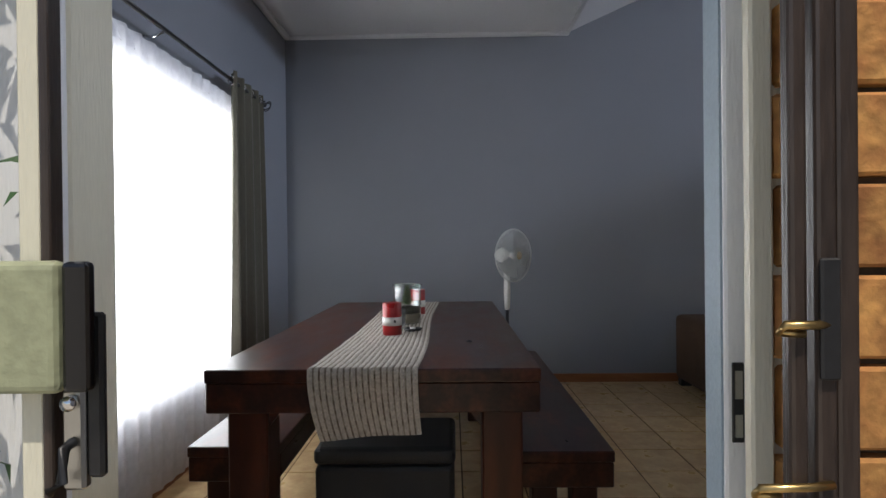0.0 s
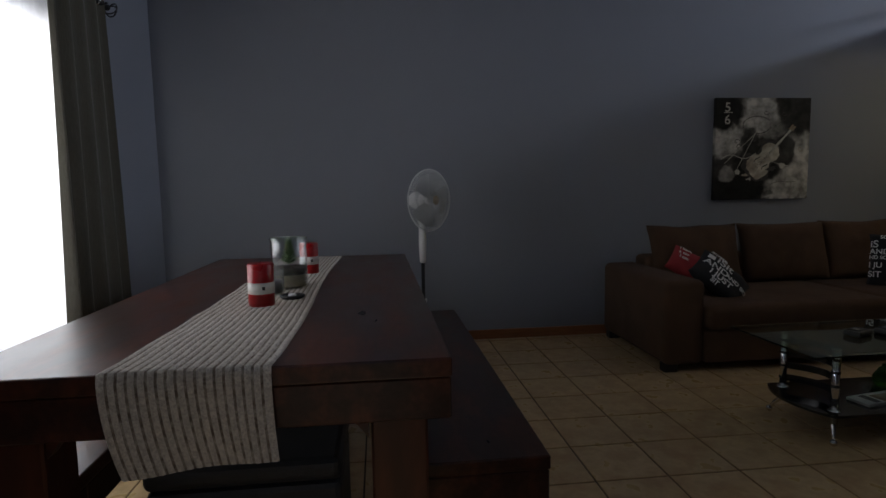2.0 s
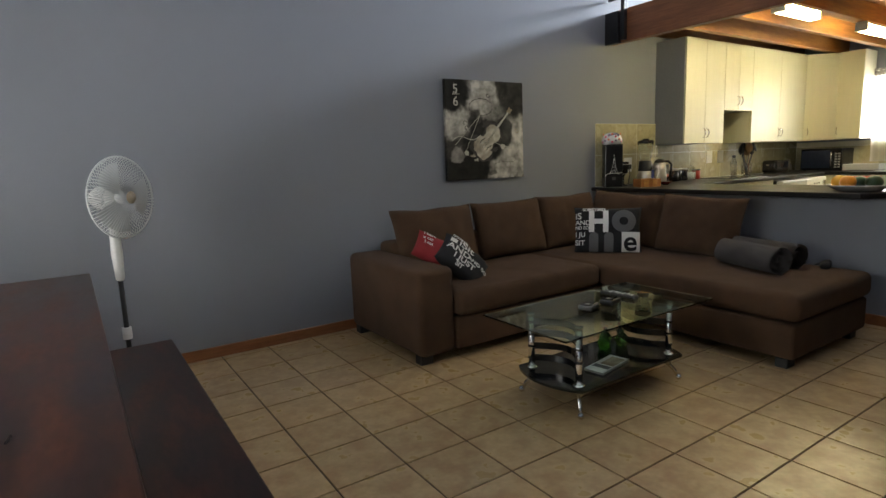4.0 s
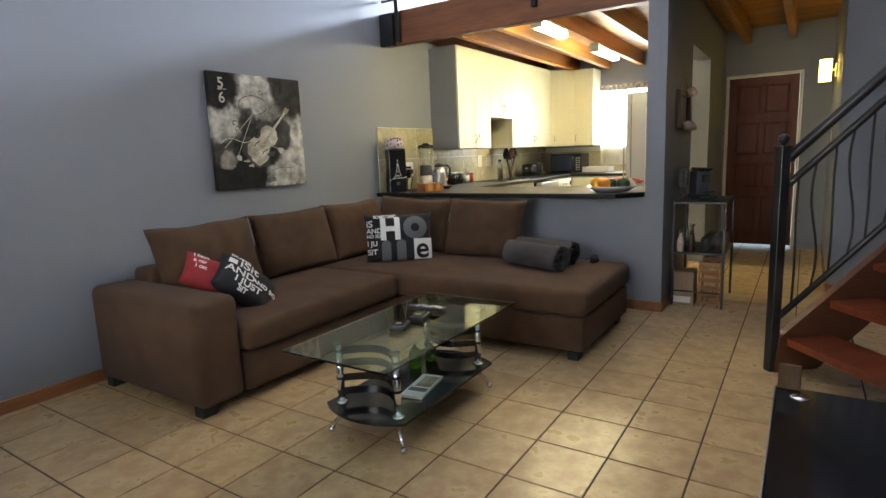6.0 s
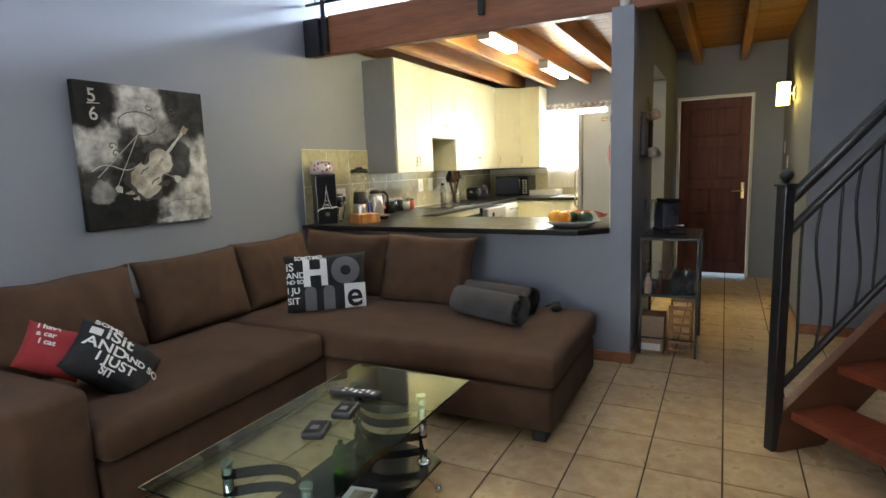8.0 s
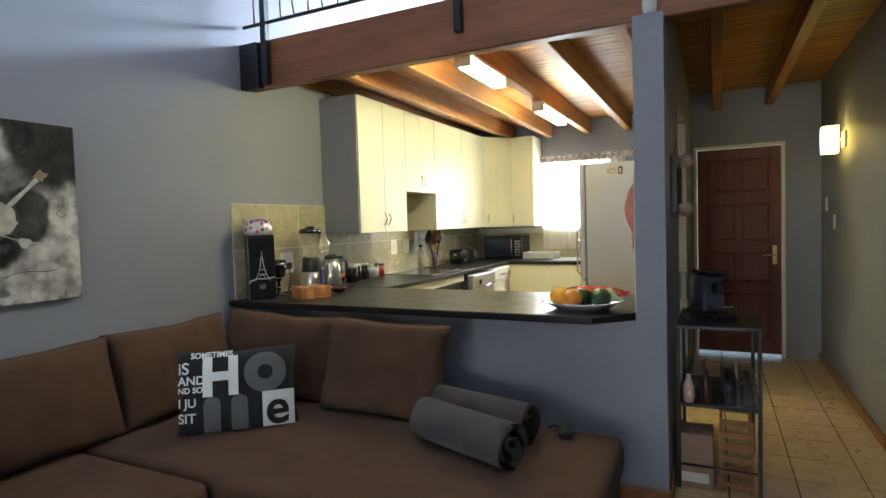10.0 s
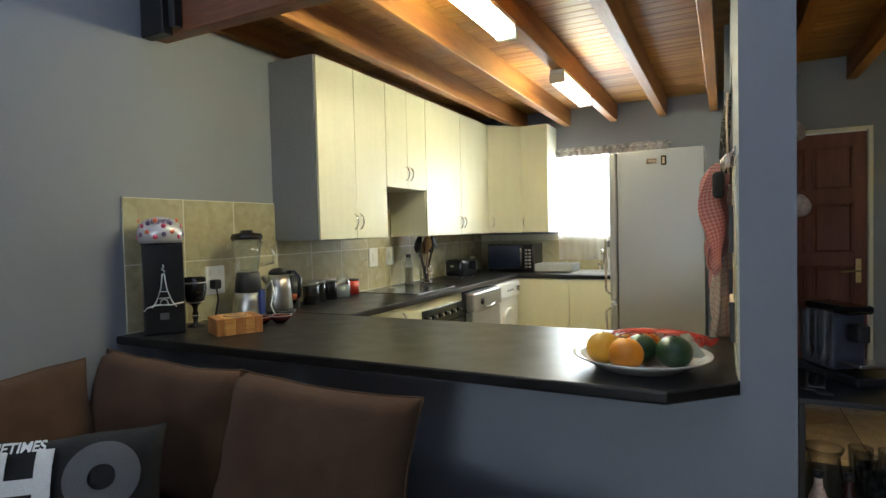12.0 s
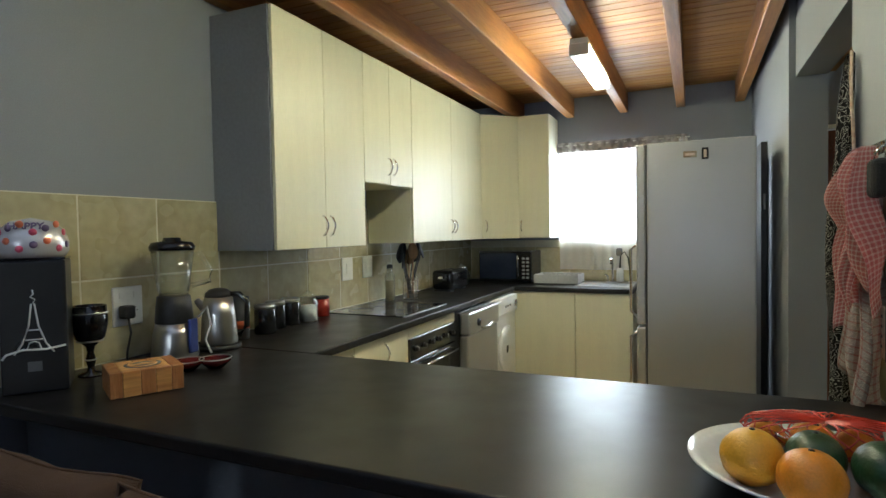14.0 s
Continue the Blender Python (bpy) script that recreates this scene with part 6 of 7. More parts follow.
part("handle", pipe([(-0.052, 0, 0.135), (-0.11, 0, 0.14), (-0.115, 0, 0.06), (-0.078, 0, 0.045)], 0.007, 8), BLACKMATT, gp)
for k, (x, y) in enumerate(((6.27, 4.85), (6.40, 4.90), (6.52, 4.905))):
    cn = thing("canister", "dark glazed storage canister with a steel lid", "canister", (x, y, WZ + 0.001), group="dark canisters")
    part("body", turned([(0, 0), (0.047, 0), (0.05, 0.004), (0.05, 0.115), (0.047, 0.118), (0, 0.118)], seg=24), BLACKGLOSS, cn)
    part("lid", turned([(0.048, 0.1185), (0.049, 0.134), (0.045, 0.138), (0, 0.139)], seg=24), STEEL, cn)
sj = thing("sugar_jar", "glass jar of white sugar with a steel clip lid", "jar", (6.63, 4.875, WZ + 0.001))
part("glass", turned([(0, 0), (0.05, 0), (0.052, 0.005), (0.052, 0.105), (0.042, 0.122), (0.042, 0.13), (0.039, 0.13), (0.039, 0.121), (0.049, 0.104), (0.049, 0.006), (0, 0.005)], seg=24), CLEAR, sj)
part("sugar", turned([(0, 0.006), (0.048, 0.006), (0.048, 0.085), (0, 0.088)], seg=20), WHITE, sj)
part("lid", turned([(0.041, 0.1303), (0.044, 0.137), (0.02, 0.155), (0.010, 0.165), (0, 0.167)], seg=20), CLEAR, sj)
tn = thing("red_tin", "small red tin with a dark lid", "tin", (6.82, 4.93, WZ + 0.001))
part("body", turned([(0, 0), (0.045, 0), (0.045, 0.098), (0, 0.098)], seg=24), mat("red_tin_paint", (0.42, 0.03, 0.015), 0.3), tn)
part("lid", turned([(0.047, 0.0982), (0.047, 0.108), (0.043, 0.111), (0, 0.111)], seg=24), BLACKMATT, tn)

# kettle
kt = thing("kettle", "brushed steel electric kettle with black handle", "kettle", (5.93, 4.79, WZ + 0.001), -60)
part("base", turned([(0, 0), (0.085, 0), (0.088, 0.014), (0.075, 0.02), (0, 0.02)], seg=32), BLACKMATT, kt)
part("body", turned([(0.0, 0.0205), (0.072, 0.0205), (0.074, 0.03), (0.066, 0.14), (0.056, 0.215), (0.0, 0.215)], seg=36), STEEL, kt)
part("lid", turned([(0.054, 0.2155), (0.052, 0.232), (0.036, 0.246), (0.012, 0.252), (0, 0.252)], seg=28), BLACKMATT, kt)
part("spout", pipe([(-0.058, 0, 0.17), (-0.080, 0, 0.195), (-0.088, 0, 0.205)], [0.02, 0.015, 0.011], 12), STEEL, kt)
part("handle", pipe([(0.045, 0, 0.225), (0.085, 0, 0.225), (0.115, 0, 0.19), (0.112, 0, 0.09), (0.080, 0, 0.05)], 0.012, 10), BLACKGLOSS, kt)
mug = thing("mug", "black mug with an orange print beside the kettle", "mug", (6.12, 4.86, WZ + 0.001))
part("body", turned([(0, 0), (0.038, 0), (0.04, 0.004), (0.042, 0.19), (0.039, 0.19), (0.037, 0.006), (0, 0.005)], seg=20), BLACKMATT, mug)
part("print", turned([(0.0425, 0.05), (0.0428, 0.05), (0.0428, 0.085), (0.0425, 0.085)], seg=20), mat("orange_print", (0.5, 0.10, 0.03), 0.5), mug)
# blender
bl = thing("blender", "glass jug blender with black lid and steel base", "blender", (5.745, 4.83, WZ + 0.001), -30)
part("base", turned([(0, 0), (0.084, 0), (0.087, 0.01), (0.078, 0.09), (0.068, 0.135), (0, 0.135)], seg=32), STEEL, bl)
part("collar", turned([(0.068, 0.1355), (0.070, 0.14), (0.065, 0.20), (0.060, 0.238), (0.053, 0.242), (0, 0.242)], seg=32), BLACKMATT, bl)
part("jug", turned([(0.052, 0.2425), (0.058, 0.26), (0.078, 0.415), (0.075, 0.415), (0.055, 0.262), (0.05, 0.25), (0, 0.249)], seg=32), CLEAR, bl)
part("lid", turned([(0.081, 0.4155), (0.083, 0.43), (0.074, 0.447), (0.035, 0.452), (0.030, 0.465), (0, 0.466)], seg=32), BLACKGLOSS, bl)
part("handle", pipe([(0.072, 0, 0.395), (0.10, 0, 0.40), (0.14, 0, 0.33), (0.135, 0, 0.29), (0.066, 0, 0.275)], 0.010, 10), CLEAR, bl)
part("switch", box(-0.022, 0.022, -0.092, -0.078, 0.02, 0.15, 0.004, m=pose(0, 0, 0, 0, 0, 38)), mat("blue_switch_plastic", (0.03, 0.05, 0.22), 0.35), bl, "dark blue switch panel")
part("cord", pipe([(0.085, -0.02, 0.15), (0.11, -0.05, 0.19), (0.12, -0.055, 0.12), (0.10, -0.05, 0.06), (0.115, -0.08, 0.012)], 0.005, 8), WHITE, bl, "white cord")
# wooden box
EDGEWOOD = wood("pale_block_wood", (0.60, 0.32, 0.09), (0.42, 0.17, 0.045), 0.45, 0)
wb = thing("wooden_box", "small pale wooden block box with a round emblem", "box", (5.385, 4.545, WZ + 0.001), -28)
ENDGRAIN = wood("red_block_wood", (0.40, 0.17, 0.05), (0.30, 0.11, 0.03), 0.5, 2, 2.0)
for k, (xa, xb) in enumerate(((-0.10, -0.066), (-0.066, -0.018), (-0.018, 0.022), (0.022, 0.066), (0.066, 0.10))):
    part("block", box(xa + 0.0004, xb - 0.0004, -0.085, 0.085, 0.0, 0.075, 0.002), EDGEWOOD if k % 2 else ENDGRAIN, wb)
part("emblem", turned([(0.052, 0.0752), (0.052, 0.0762), (0, 0.0762)], seg=28), CGREY, wb, "dark round emblem")
part("emblem_bar", box(-0.04, 0.04, -0.012, 0.012, 0.0763, 0.0768), EDGEWOOD, wb)
part("emblem_ring", pipe([(0.040 * math.cos(a), 0.040 * math.sin(a), 0.0765) for a in [2 * math.pi * k / 28 for k in range(28)]], 0.0022, 6, True), EDGEWOOD, wb)
for k, (x, y) in enumerate(((5.60, 4.60), (5.665, 4.535))):
    bw = thing("small_bowl", "small dark red bowl with a steel rim", "bowl", (x, y, WZ + 0.001), group="small bowls")
    part("bowl", turned([(0, 0), (0.025, 0), (0.05, 0.022), (0.056, 0.034), (0.052, 0.034), (0.046, 0.022), (0, 0.008)], seg=24), mat("dark_red_glaze", (0.10, 0.012, 0.012), 0.2) if k == 0 else bpy.data.materials["dark_red_glaze"], bw)
    part("rim", pipe([(0.054 * math.cos(a), 0.054 * math.sin(a), 0.0355) for a in [2 * math.pi * j / 24 for j in range(24)]], 0.002, 6, True), STEEL, bw)
# goblet
gob = solid("goblet", turned([(0, 0), (0.04, 0), (0.04, 0.006), (0.012, 0.016), (0.010, 0.03), (0.016, 0.055), (0.010, 0.08), (0.014, 0.10), (0.045, 0.13), (0.056, 0.18), (0.053, 0.24), (0.049, 0.24), (0.05, 0.18), (0.03, 0.13), (0, 0.125)], centre=(5.43, 4.86, WZ + 0.001), seg=28), BLACKGLOSS, "black glazed ceramic goblet with pale bands", "goblet")
for z, q in ((0.215, 0.0555), (0.120, 0.0385), (0.055, 0.0165)):
    part("band", pipe([(5.43 + q * math.cos(a), 4.86 + q * math.sin(a), WZ + 0.001 + z) for a in [2 * math.pi * k / 28 for k in range(28)]], 0.0026, 6, True), STEEL, gob, "pale metal band")
# paris canister
pc = thing("tall_canister", "tall black box canister with a white tower drawing", "canister", (5.27, 4.865, WZ + 0.001), -38)
part("body", box(-0.085, 0.085, -0.075, 0.075, 0, 0.405, 0.006, 2), mat("black_lacquered_tin", (0.007, 0.007, 0.008), 0.3, var=0.2, grain=60, big=9, bump=0.004), pc)
part("rim", box(-0.087, 0.087, -0.077, 0.077, 0.4055, 0.412, 0.003), BLACKGLOSS, pc)
CHALK = mat("white_line_paint", (0.72, 0.72, 0.70), 0.6, var=0.05)


def line(pts, r=0.0022):
    part("drawn_line", pipe([(x, -0.0765, 0.064 + z * 0.84) for x, z in pts], r, 5), CHALK, pc)


line([(0.0, 0.30), (0.002, 0.285), (-0.006, 0.275), (0.006, 0.265), (0.0, 0.25)])
line([(-0.004, 0.25), (-0.012, 0.17), (-0.030, 0.105), (-0.05, 0.07)], 0.0028)
line([(0.004, 0.25), (0.012, 0.17), (0.030, 0.105), (0.05, 0.07)], 0.0028)
line([(-0.014, 0.155), (0.014, 0.155)])
line([(-0.022, 0.12), (0.022, 0.12)])
line([(-0.018, 0.085), (-0.012, 0.108), (0.0, 0.114), (0.012, 0.108), (0.018, 0.085)])
line([(-0.08, 0.055), (-0.07, 0.072), (-0.03, 0.085), (0.03, 0.082), (0.08, 0.092)], 0.0035)
part("label", box(-0.018, 0.018, -0.0772, -0.0762, 0.068, 0.098), CGREY, pc)
BAL = mat("white_foil_balloon", (0.62, 0.60, 0.60), 0.22, 0.3, var=0.05, grain=14, big=4, bump=0.02)
bal = thing("foil_balloon", "white foil balloon with pink dots and letters HAPPY", "balloon", (5.265, 4.87, WZ + 0.4135), -38)
part("body", turned([(0.0, 0.0), (0.086, 0.001), (0.097, 0.018), (0.098, 0.05), (0.086, 0.085), (0.055, 0.112), (0.0, 0.124)], seg=28), BAL, bal)
DOTS = [mat("pink_dot", (0.55, 0.06, 0.12), 0.4), mat("violet_dot", (0.12, 0.08, 0.16), 0.4), mat("orange_dot", (0.6, 0.14, 0.06), 0.4)]
for k in range(16):
    a = -math.pi / 2 + (k % 8 - 3.5) * 0.36
    z = 0.028 + 0.05 * (k // 8) + 0.012 * ((k * 7) % 3)
    rr = 0.0985 if z < 0.075 else 0.090
    part("dot", turned([(0.011, 0), (0.010, 0.002), (0, 0.0025)], centre=(rr * math.cos(a), rr * math.sin(a), z), seg=12, m=pose(0, 0, 0, 90, 0, math.degrees(a) + 90)), DOTS[k % 3], bal)
me = letters("HAPPY", 0.030, 0.0008, 0.001)
me.materials.append(DOTS[1])
ob = new("printed_word", me)
ob.parent = bal
ob.matrix_local = pose(-0.048, -0.086, 0.088, 62, 0, 0)
# sockets
for x, z, w, h, dbl in ((5.662, 1.13, 0.125, 0.15, True), (7.17, 1.17, 0.12, 0.145, False), (7.41, 1.17, 0.12, 0.145, False)):
    so = thing("wall_socket", "white wall socket plate on the tiled splashback", "socket", (x, YB - 0.0125, z), group="wall sockets")
    part("plate", box(-w / 2, w / 2, -0.008, 0.0, -h / 2, h / 2, 0.003), WHITE, so)
    if dbl:
        for sx in (-0.03, 0.03):
            part("rocker", box(sx - 0.008, sx + 0.008, -0.0115, -0.0082, 0.03, 0.055, 0.001), WHITE, so)
            for q in (-0.008, 0.0, 0.008):
                part("pin_hole", turned([(0.003, 0), (0, 0.0004)], centre=(sx + q, -0.0083, -0.02 + (0.012 if q == 0 else 0)), seg=8, m=R90), BLACKMATT, so)
    else:
        part("rocker", box(-0.015, 0.015, -0.0115, -0.0082, -0.03, 0.03, 0.001), WHITE, so)
pl = thing("mains_plug", "black plug with a hanging cord in the socket", "plug", (5.64, YB - 0.021, 1.11))
part("plug", box(-0.022, 0.022, -0.045, 0.0, -0.025, 0.025, 0.008, 2), BLACKMATT, pl)
part("cord", pipe([(0, -0.03, -0.025), (0.0, -0.04, -0.08), (-0.01, -0.03, -0.15), (-0.005, -0.02, -0.183)], 0.004, 8), BLACKMATT, pl)

# ---- fruit plate ----
fp = solid("fruit_plate", turned([(0, 0.002), (0.10, 0.0), (0.13, 0.004), (0.182, 0.032), (0.205, 0.043), (0.205, 0.047), (0.180, 0.038), (0.125, 0.012), (0, 0.010)], centre=(5.37, 2.787, WZ + 0.0005), seg=48), mat("white_glazed_china", (0.70, 0.69, 0.66), 0.12, var=0.03, bump=0), "large white china plate of fruit on the counter", "plate")
ORANGE = mat("orange_peel", (0.74, 0.36, 0.02), 0.40, var=0.08, grain=220, big=12, bump=0.018)
ORANGE2 = mat("deep_orange_peel", (0.72, 0.25, 0.012), 0.40, var=0.08, grain=220, big=12, bump=0.018)
AVO = mat("dark_green_avocado_skin", (0.010, 0.036, 0.012), 0.34, var=0.22, grain=140, big=14, bump=0.022, second=(0.020, 0.055, 0.018))


def fruit(name, label, cat, x, y, z, r, material, sc=(1, 1, 0.95), grp=""):
    bm = bmesh.new()
    bmesh.ops.create_uvsphere(bm, u_segments=26, v_segments=16, radius=r)
    for v in bm.verts:
        q = v.co.normalized()
        v.co *= 1 + 0.02 * noise.noise(q * 2.3 + Vector((x * 9, y * 9, 0))) - 0.04 * max(0, q.z - 0.93) * 10 * 0.3
    bmesh.ops.transform(bm, matrix=Matrix.Translation((x, y, z)) @ Matrix.Diagonal((*sc, 1)), verts=bm.verts[:])
    t = thing(name, label, cat, (x, y, z - r), group=grp)
    part("skin", local(bm, t), material, t, smooth=True)
    part("stem_end", local(turned([(0.005, 0), (0.004, 0.002), (0, 0.002)], centre=(x, y, z + r * sc[2] * 0.985), seg=8), t), BLACKMATT, t)


fruit("orange", "ripe yellow-orange orange on the plate", "orange", 5.305, 2.887, WZ + 0.066, 0.052, ORANGE, grp="fruit on the plate")
fruit("orange", "ripe deep orange fruit at the plate's front", "orange", 5.235, 2.810, WZ + 0.067, 0.050, ORANGE2, grp="fruit on the plate")
fruit("avocado", "dark green avocado with a glossy skin", "avocado", 5.358, 2.784, WZ + 0.060, 0.047, AVO, (1.25, 1, 0.95), grp="fruit on the plate")
fruit("avocado", "dark green avocado with a pale stem scar", "avocado", 5.325, 2.686, WZ + 0.063, 0.050, AVO, (1.2, 1.05, 0.95), grp="fruit on the plate")
for k, (x, y, r) in enumerate(((5.46, 2.85, 0.036), (5.49, 2.77, 0.036), (5.43, 2.77, 0.036), (5.47, 2.70, 0.034))):
    fruit("tangerine", "small tangerine in a red net bag", "tangerine", x, y, WZ + 0.05 + 0.012 * (k == 2), r, ORANGE2, grp="tangerines in the net")
NET = mat("red_net_plastic", (0.50, 0.035, 0.015), 0.4, var=0.1, bump=0)
nb = thing("net_bag", "red net bag round the tangerines with a paper tag", "bag", (5.46, 2.75, WZ + 0.05))
random.seed(12)
bm = bmesh.new()
for k in range(22):
    a = 2 * math.pi * k / 22
    for s in (-1, 1):
        pts = []
        for j in range(9):
            ph = math.pi * j / 8
            aa = a + s * 0.9 * j / 8
            pts.append((0.105 * math.sin(ph) * math.cos(aa) * 0.75 + 0.0, 0.145 * math.sin(ph) * math.sin(aa), -0.008 - 0.035 * math.cos(ph) + 0.036 * (1 + math.sin(ph)) * 0.5))
        tube(bm, pts, 0.0016, 4)
part("net", bm, NET, nb)
bm = bmesh.new()
for k in range(14):
    v = [bm.verts.new((0.02 + 0.012 * (k % 7) + random.uniform(-0.01, 0.01), -0.17 + 0.02 * (k // 7) + random.uniform(-0.02, 0.05), 0.005 + random.uniform(-0.01, 0.035))) for _ in range(3)]
    bm.faces.new(v)
bmesh.ops.solidify(bm, geom=bm.faces[:], thickness=0.001)
part("gathered_end", bm, NET, nb)
bm = bmesh.new()
v = [bm.verts.new(p) for p in ((-0.10, -0.085, -0.01), (-0.05, -0.15, -0.015), (-0.04, -0.10, 0.055), (-0.05, -0.075, 0.052))]
bm.faces.new(v)
bmesh.ops.solidify(bm, geom=bm.faces[:], thickness=0.001)
part("paper_tag", bm, mat("pale_green_tag", (0.55, 0.60, 0.52), 0.6), nb, "pale paper tag")
pw = thing("plastic_wrap", "crumpled clear plastic wrap on the plate", "wrap", (5.395, 2.86, WZ + 0.05))
bm = bmesh.new()
bmesh.ops.create_icosphere(bm, subdivisions=3, radius=0.05)
for v in bm.verts:
    v.co *= 1 + 0.5 * noise.noise(v.co * 45)
    v.co.z *= 0.7
part("film", bm, glass("clear_film", (0.95, 0.97, 0.97), 0.1, 1.15), pw)

# ---- kitchen side of the pier: tiles, rail, towel, apron ----
hr = thing("hook_rail", "chrome hook rail on the kitchen wall", "hook rail", (5.9, KY, 1.60))
part("bar", local(box(5.63, 6.17, KY + 0.001, KY + 0.006, 1.585, 1.62, 0.002), hr), CHROME, hr)
for k in range(6):
    x = 5.67 + k * 0.092
    part("hook", local(pipe([(x, KY + 0.006, 1.60), (x, KY + 0.03, 1.595), (x, KY + 0.045, 1.575), (x, KY + 0.045, 1.560), (x, KY + 0.035, 1.552)], 0.004, 7), hr), CHROME, hr)
    part("disc", local(turned([(0.015, 0), (0.014, 0.003), (0, 0.004)], centre=(x, KY + 0.0065, 1.603), seg=14, m=pose(0, 0, 0, -90, 0, 0)), hr), CHROME, hr)


def checked(name, ground, line, pitch, width):
    """Woven cotton with a check of crossing lines, pitch metres apart."""
    m = mat(name, ground, 0.92, var=0.12, grain=180, big=30, bump=0.05)
    n, l = m.node_tree.nodes, m.node_tree.links
    b = n["Principled BSDF"]
    base = b.inputs["Base Color"].links[0].from_socket
    co, sep = n.new("ShaderNodeUVMap"), n.new("ShaderNodeSeparateXYZ")
    l.new(co.outputs[0], sep.inputs[0])
    hits = []
    for k in (0, 1):
        mod, less = n.new("ShaderNodeMath"), n.new("ShaderNodeMath")
        mod.operation, less.operation = "FLOORED_MODULO", "LESS_THAN"
        mod.inputs[1].default_value, less.inputs[1].default_value = pitch, pitch * width
        l.new(sep.outputs[k], mod.inputs[0])
        l.new(mod.outputs[0], less.inputs[0])
        hits.append(less.outputs[0])
    add, mx = n.new("ShaderNodeMath"), n.new("ShaderNodeMix")
    add.operation, add.use_clamp = "MULTIPLY_ADD", True
    mx.data_type = "RGBA"
    half = n.new("ShaderNodeMath")
    half.operation = "MULTIPLY"
    half.inputs[1].default_value = 0.5
    l.new(hits[0], half.inputs[0])
    add.inputs[1].default_value = 0.5
    l.new(hits[1], add.inputs[0])
    l.new(half.outputs[0], add.inputs[2])
    mx.inputs[7].default_value = (*line, 1)
    l.new(add.outputs[0], mx.inputs[0])
    l.new(base, mx.inputs[6])
    l.new(mx.outputs[2], b.inputs["Base Color"])
    return m


def scroll_print(name, dark, pale):
    """Dark cotton with fine pale winding lines."""
    m = mat(name, dark, 0.9, var=0.2, grain=120, big=30, bump=0.03)
    n, l = m.node_tree.nodes, m.node_tree.links
    b = n["Principled BSDF"]
    base = b.inputs["Base Color"].links[0].from_socket
    co, no, w = n.new("ShaderNodeUVMap"), n.new("ShaderNodeTexNoise"), n.new("ShaderNodeMath")
    no.inputs["Scale"].default_value, no.inputs["Detail"].default_value = 26.0, 1.0
    w.operation = "PINGPONG"
    w.inputs[1].default_value = 0.05
    r = n.new("ShaderNodeMapRange")
    r.inputs[1].default_value, r.inputs[2].default_value = 0.036, 0.042
    mx = n.new("ShaderNodeMix")
    mx.data_type = "RGBA"
    mx.inputs[7].default_value = (*pale, 1)
    l.new(co.outputs[0], no.inputs["Vector"])
    l.new(no.outputs[0], w.inputs[0])
    l.new(w.outputs[0], r.inputs[0])
    l.new(r.outputs[0], mx.inputs[0])
    l.new(base, mx.inputs[6])
    l.new(mx.outputs[2], b.inputs["Base Color"])
    return m


PINK = checked("pink_check_cotton", (0.56, 0.20, 0.20), (0.68, 0.54, 0.50), 0.011, 0.34)
CREAMCHECK = checked("cream_check_towel", (0.60, 0.52, 0.44), (0.48, 0.20, 0.17), 0.022, 0.22)
CREAMC = mat("cream_check_cotton", (0.56, 0.46, 0.36), 0.9, var=0.14, grain=110, big=60, bump=0.05, second=(0.45, 0.30, 0.24))


def hanging(name, x, y, z, drop, wid, dep, seed, material, parent, tilt=0.0, waist=0.10):
    """Cloth hung from one point: it widens downwards in folds; tilt drops the hem towards one side."""
    bm = bmesh.new()
    uvl = bm.loops.layers.uv.new("UVMap")
    rows, place_of = [], {}
    nu, nv = 36, 26
    for j in range(nv + 1):
        v = j / nv
        row = []
        for i in range(nu + 1):
            u = i / nu - 0.5
            spread = waist + (1 - waist) * min(1, v * 1.7) ** 0.75
            fold = 0.5 + 0.5 * math.sin(u * 13 + seed + 1.2 * v + 0.8 * math.sin(5 * u + seed))
            xx = x + u * wid * spread + 0.012 * math.sin(7 * v + seed)
            yy = y + dep * (0.15 + 0.85 * v ** 0.7) * fold * (0.55 + 0.45 * math.sin(2.2 * v + seed)) + 0.008 * math.sin(11 * v + 6 * u)
            zz = z - drop * v * (1 - tilt * u) - 0.05 * abs(u) * 2 * v * (0.4 + seed * 0.2) - 0.012 * math.sin(9 * u + seed) * v
            p = bm.verts.new((xx, yy, zz))
            place_of[p] = (u * wid * 1.6, v * drop * 1.05)
            row.append(p)
        rows.append(row)
    for a, b in zip(rows, rows[1:]):
        for i in range(nu):
            f = bm.faces.new((a[i], a[i + 1], b[i + 1], b[i]))
            f.smooth = True
            for lp in f.loops:
                lp[uvl].uv = place_of[lp.vert]
    bmesh.ops.solidify(bm, geom=bm.faces[:], thickness=0.003)
    return part(name, local(bm, parent), material, parent, smooth=True)


dt = thing("dish_towel", "pink and cream checked dish towels hanging on the rail", "towel", (6.0, KY + 0.05, 1.1))
hanging("pink_cloth", 5.98, KY + 0.040, 1.60, 0.32, 0.30, 0.20, 2.0, PINK, dt, 0.5)
hanging("pink_cloth", 6.03, KY + 0.020, 1.56, 0.40, 0.19, 0.12, 0.9, PINK, dt, -0.3)
hanging("cream_cloth", 6.02, KY + 0.012, 1.52, 0.60, 0.16, 0.09, 0.4, CREAMCHECK, dt, 0.3)
om = thing("oven_glove", "small dark oven glove with keys on the rail", "glove", (5.86, KY + 0.05, 1.5))
part("glove", local(box(5.83, 5.90, KY + 0.035, KY + 0.075, 1.46, 1.555, 0.015, 3), om), CBLACK, om)
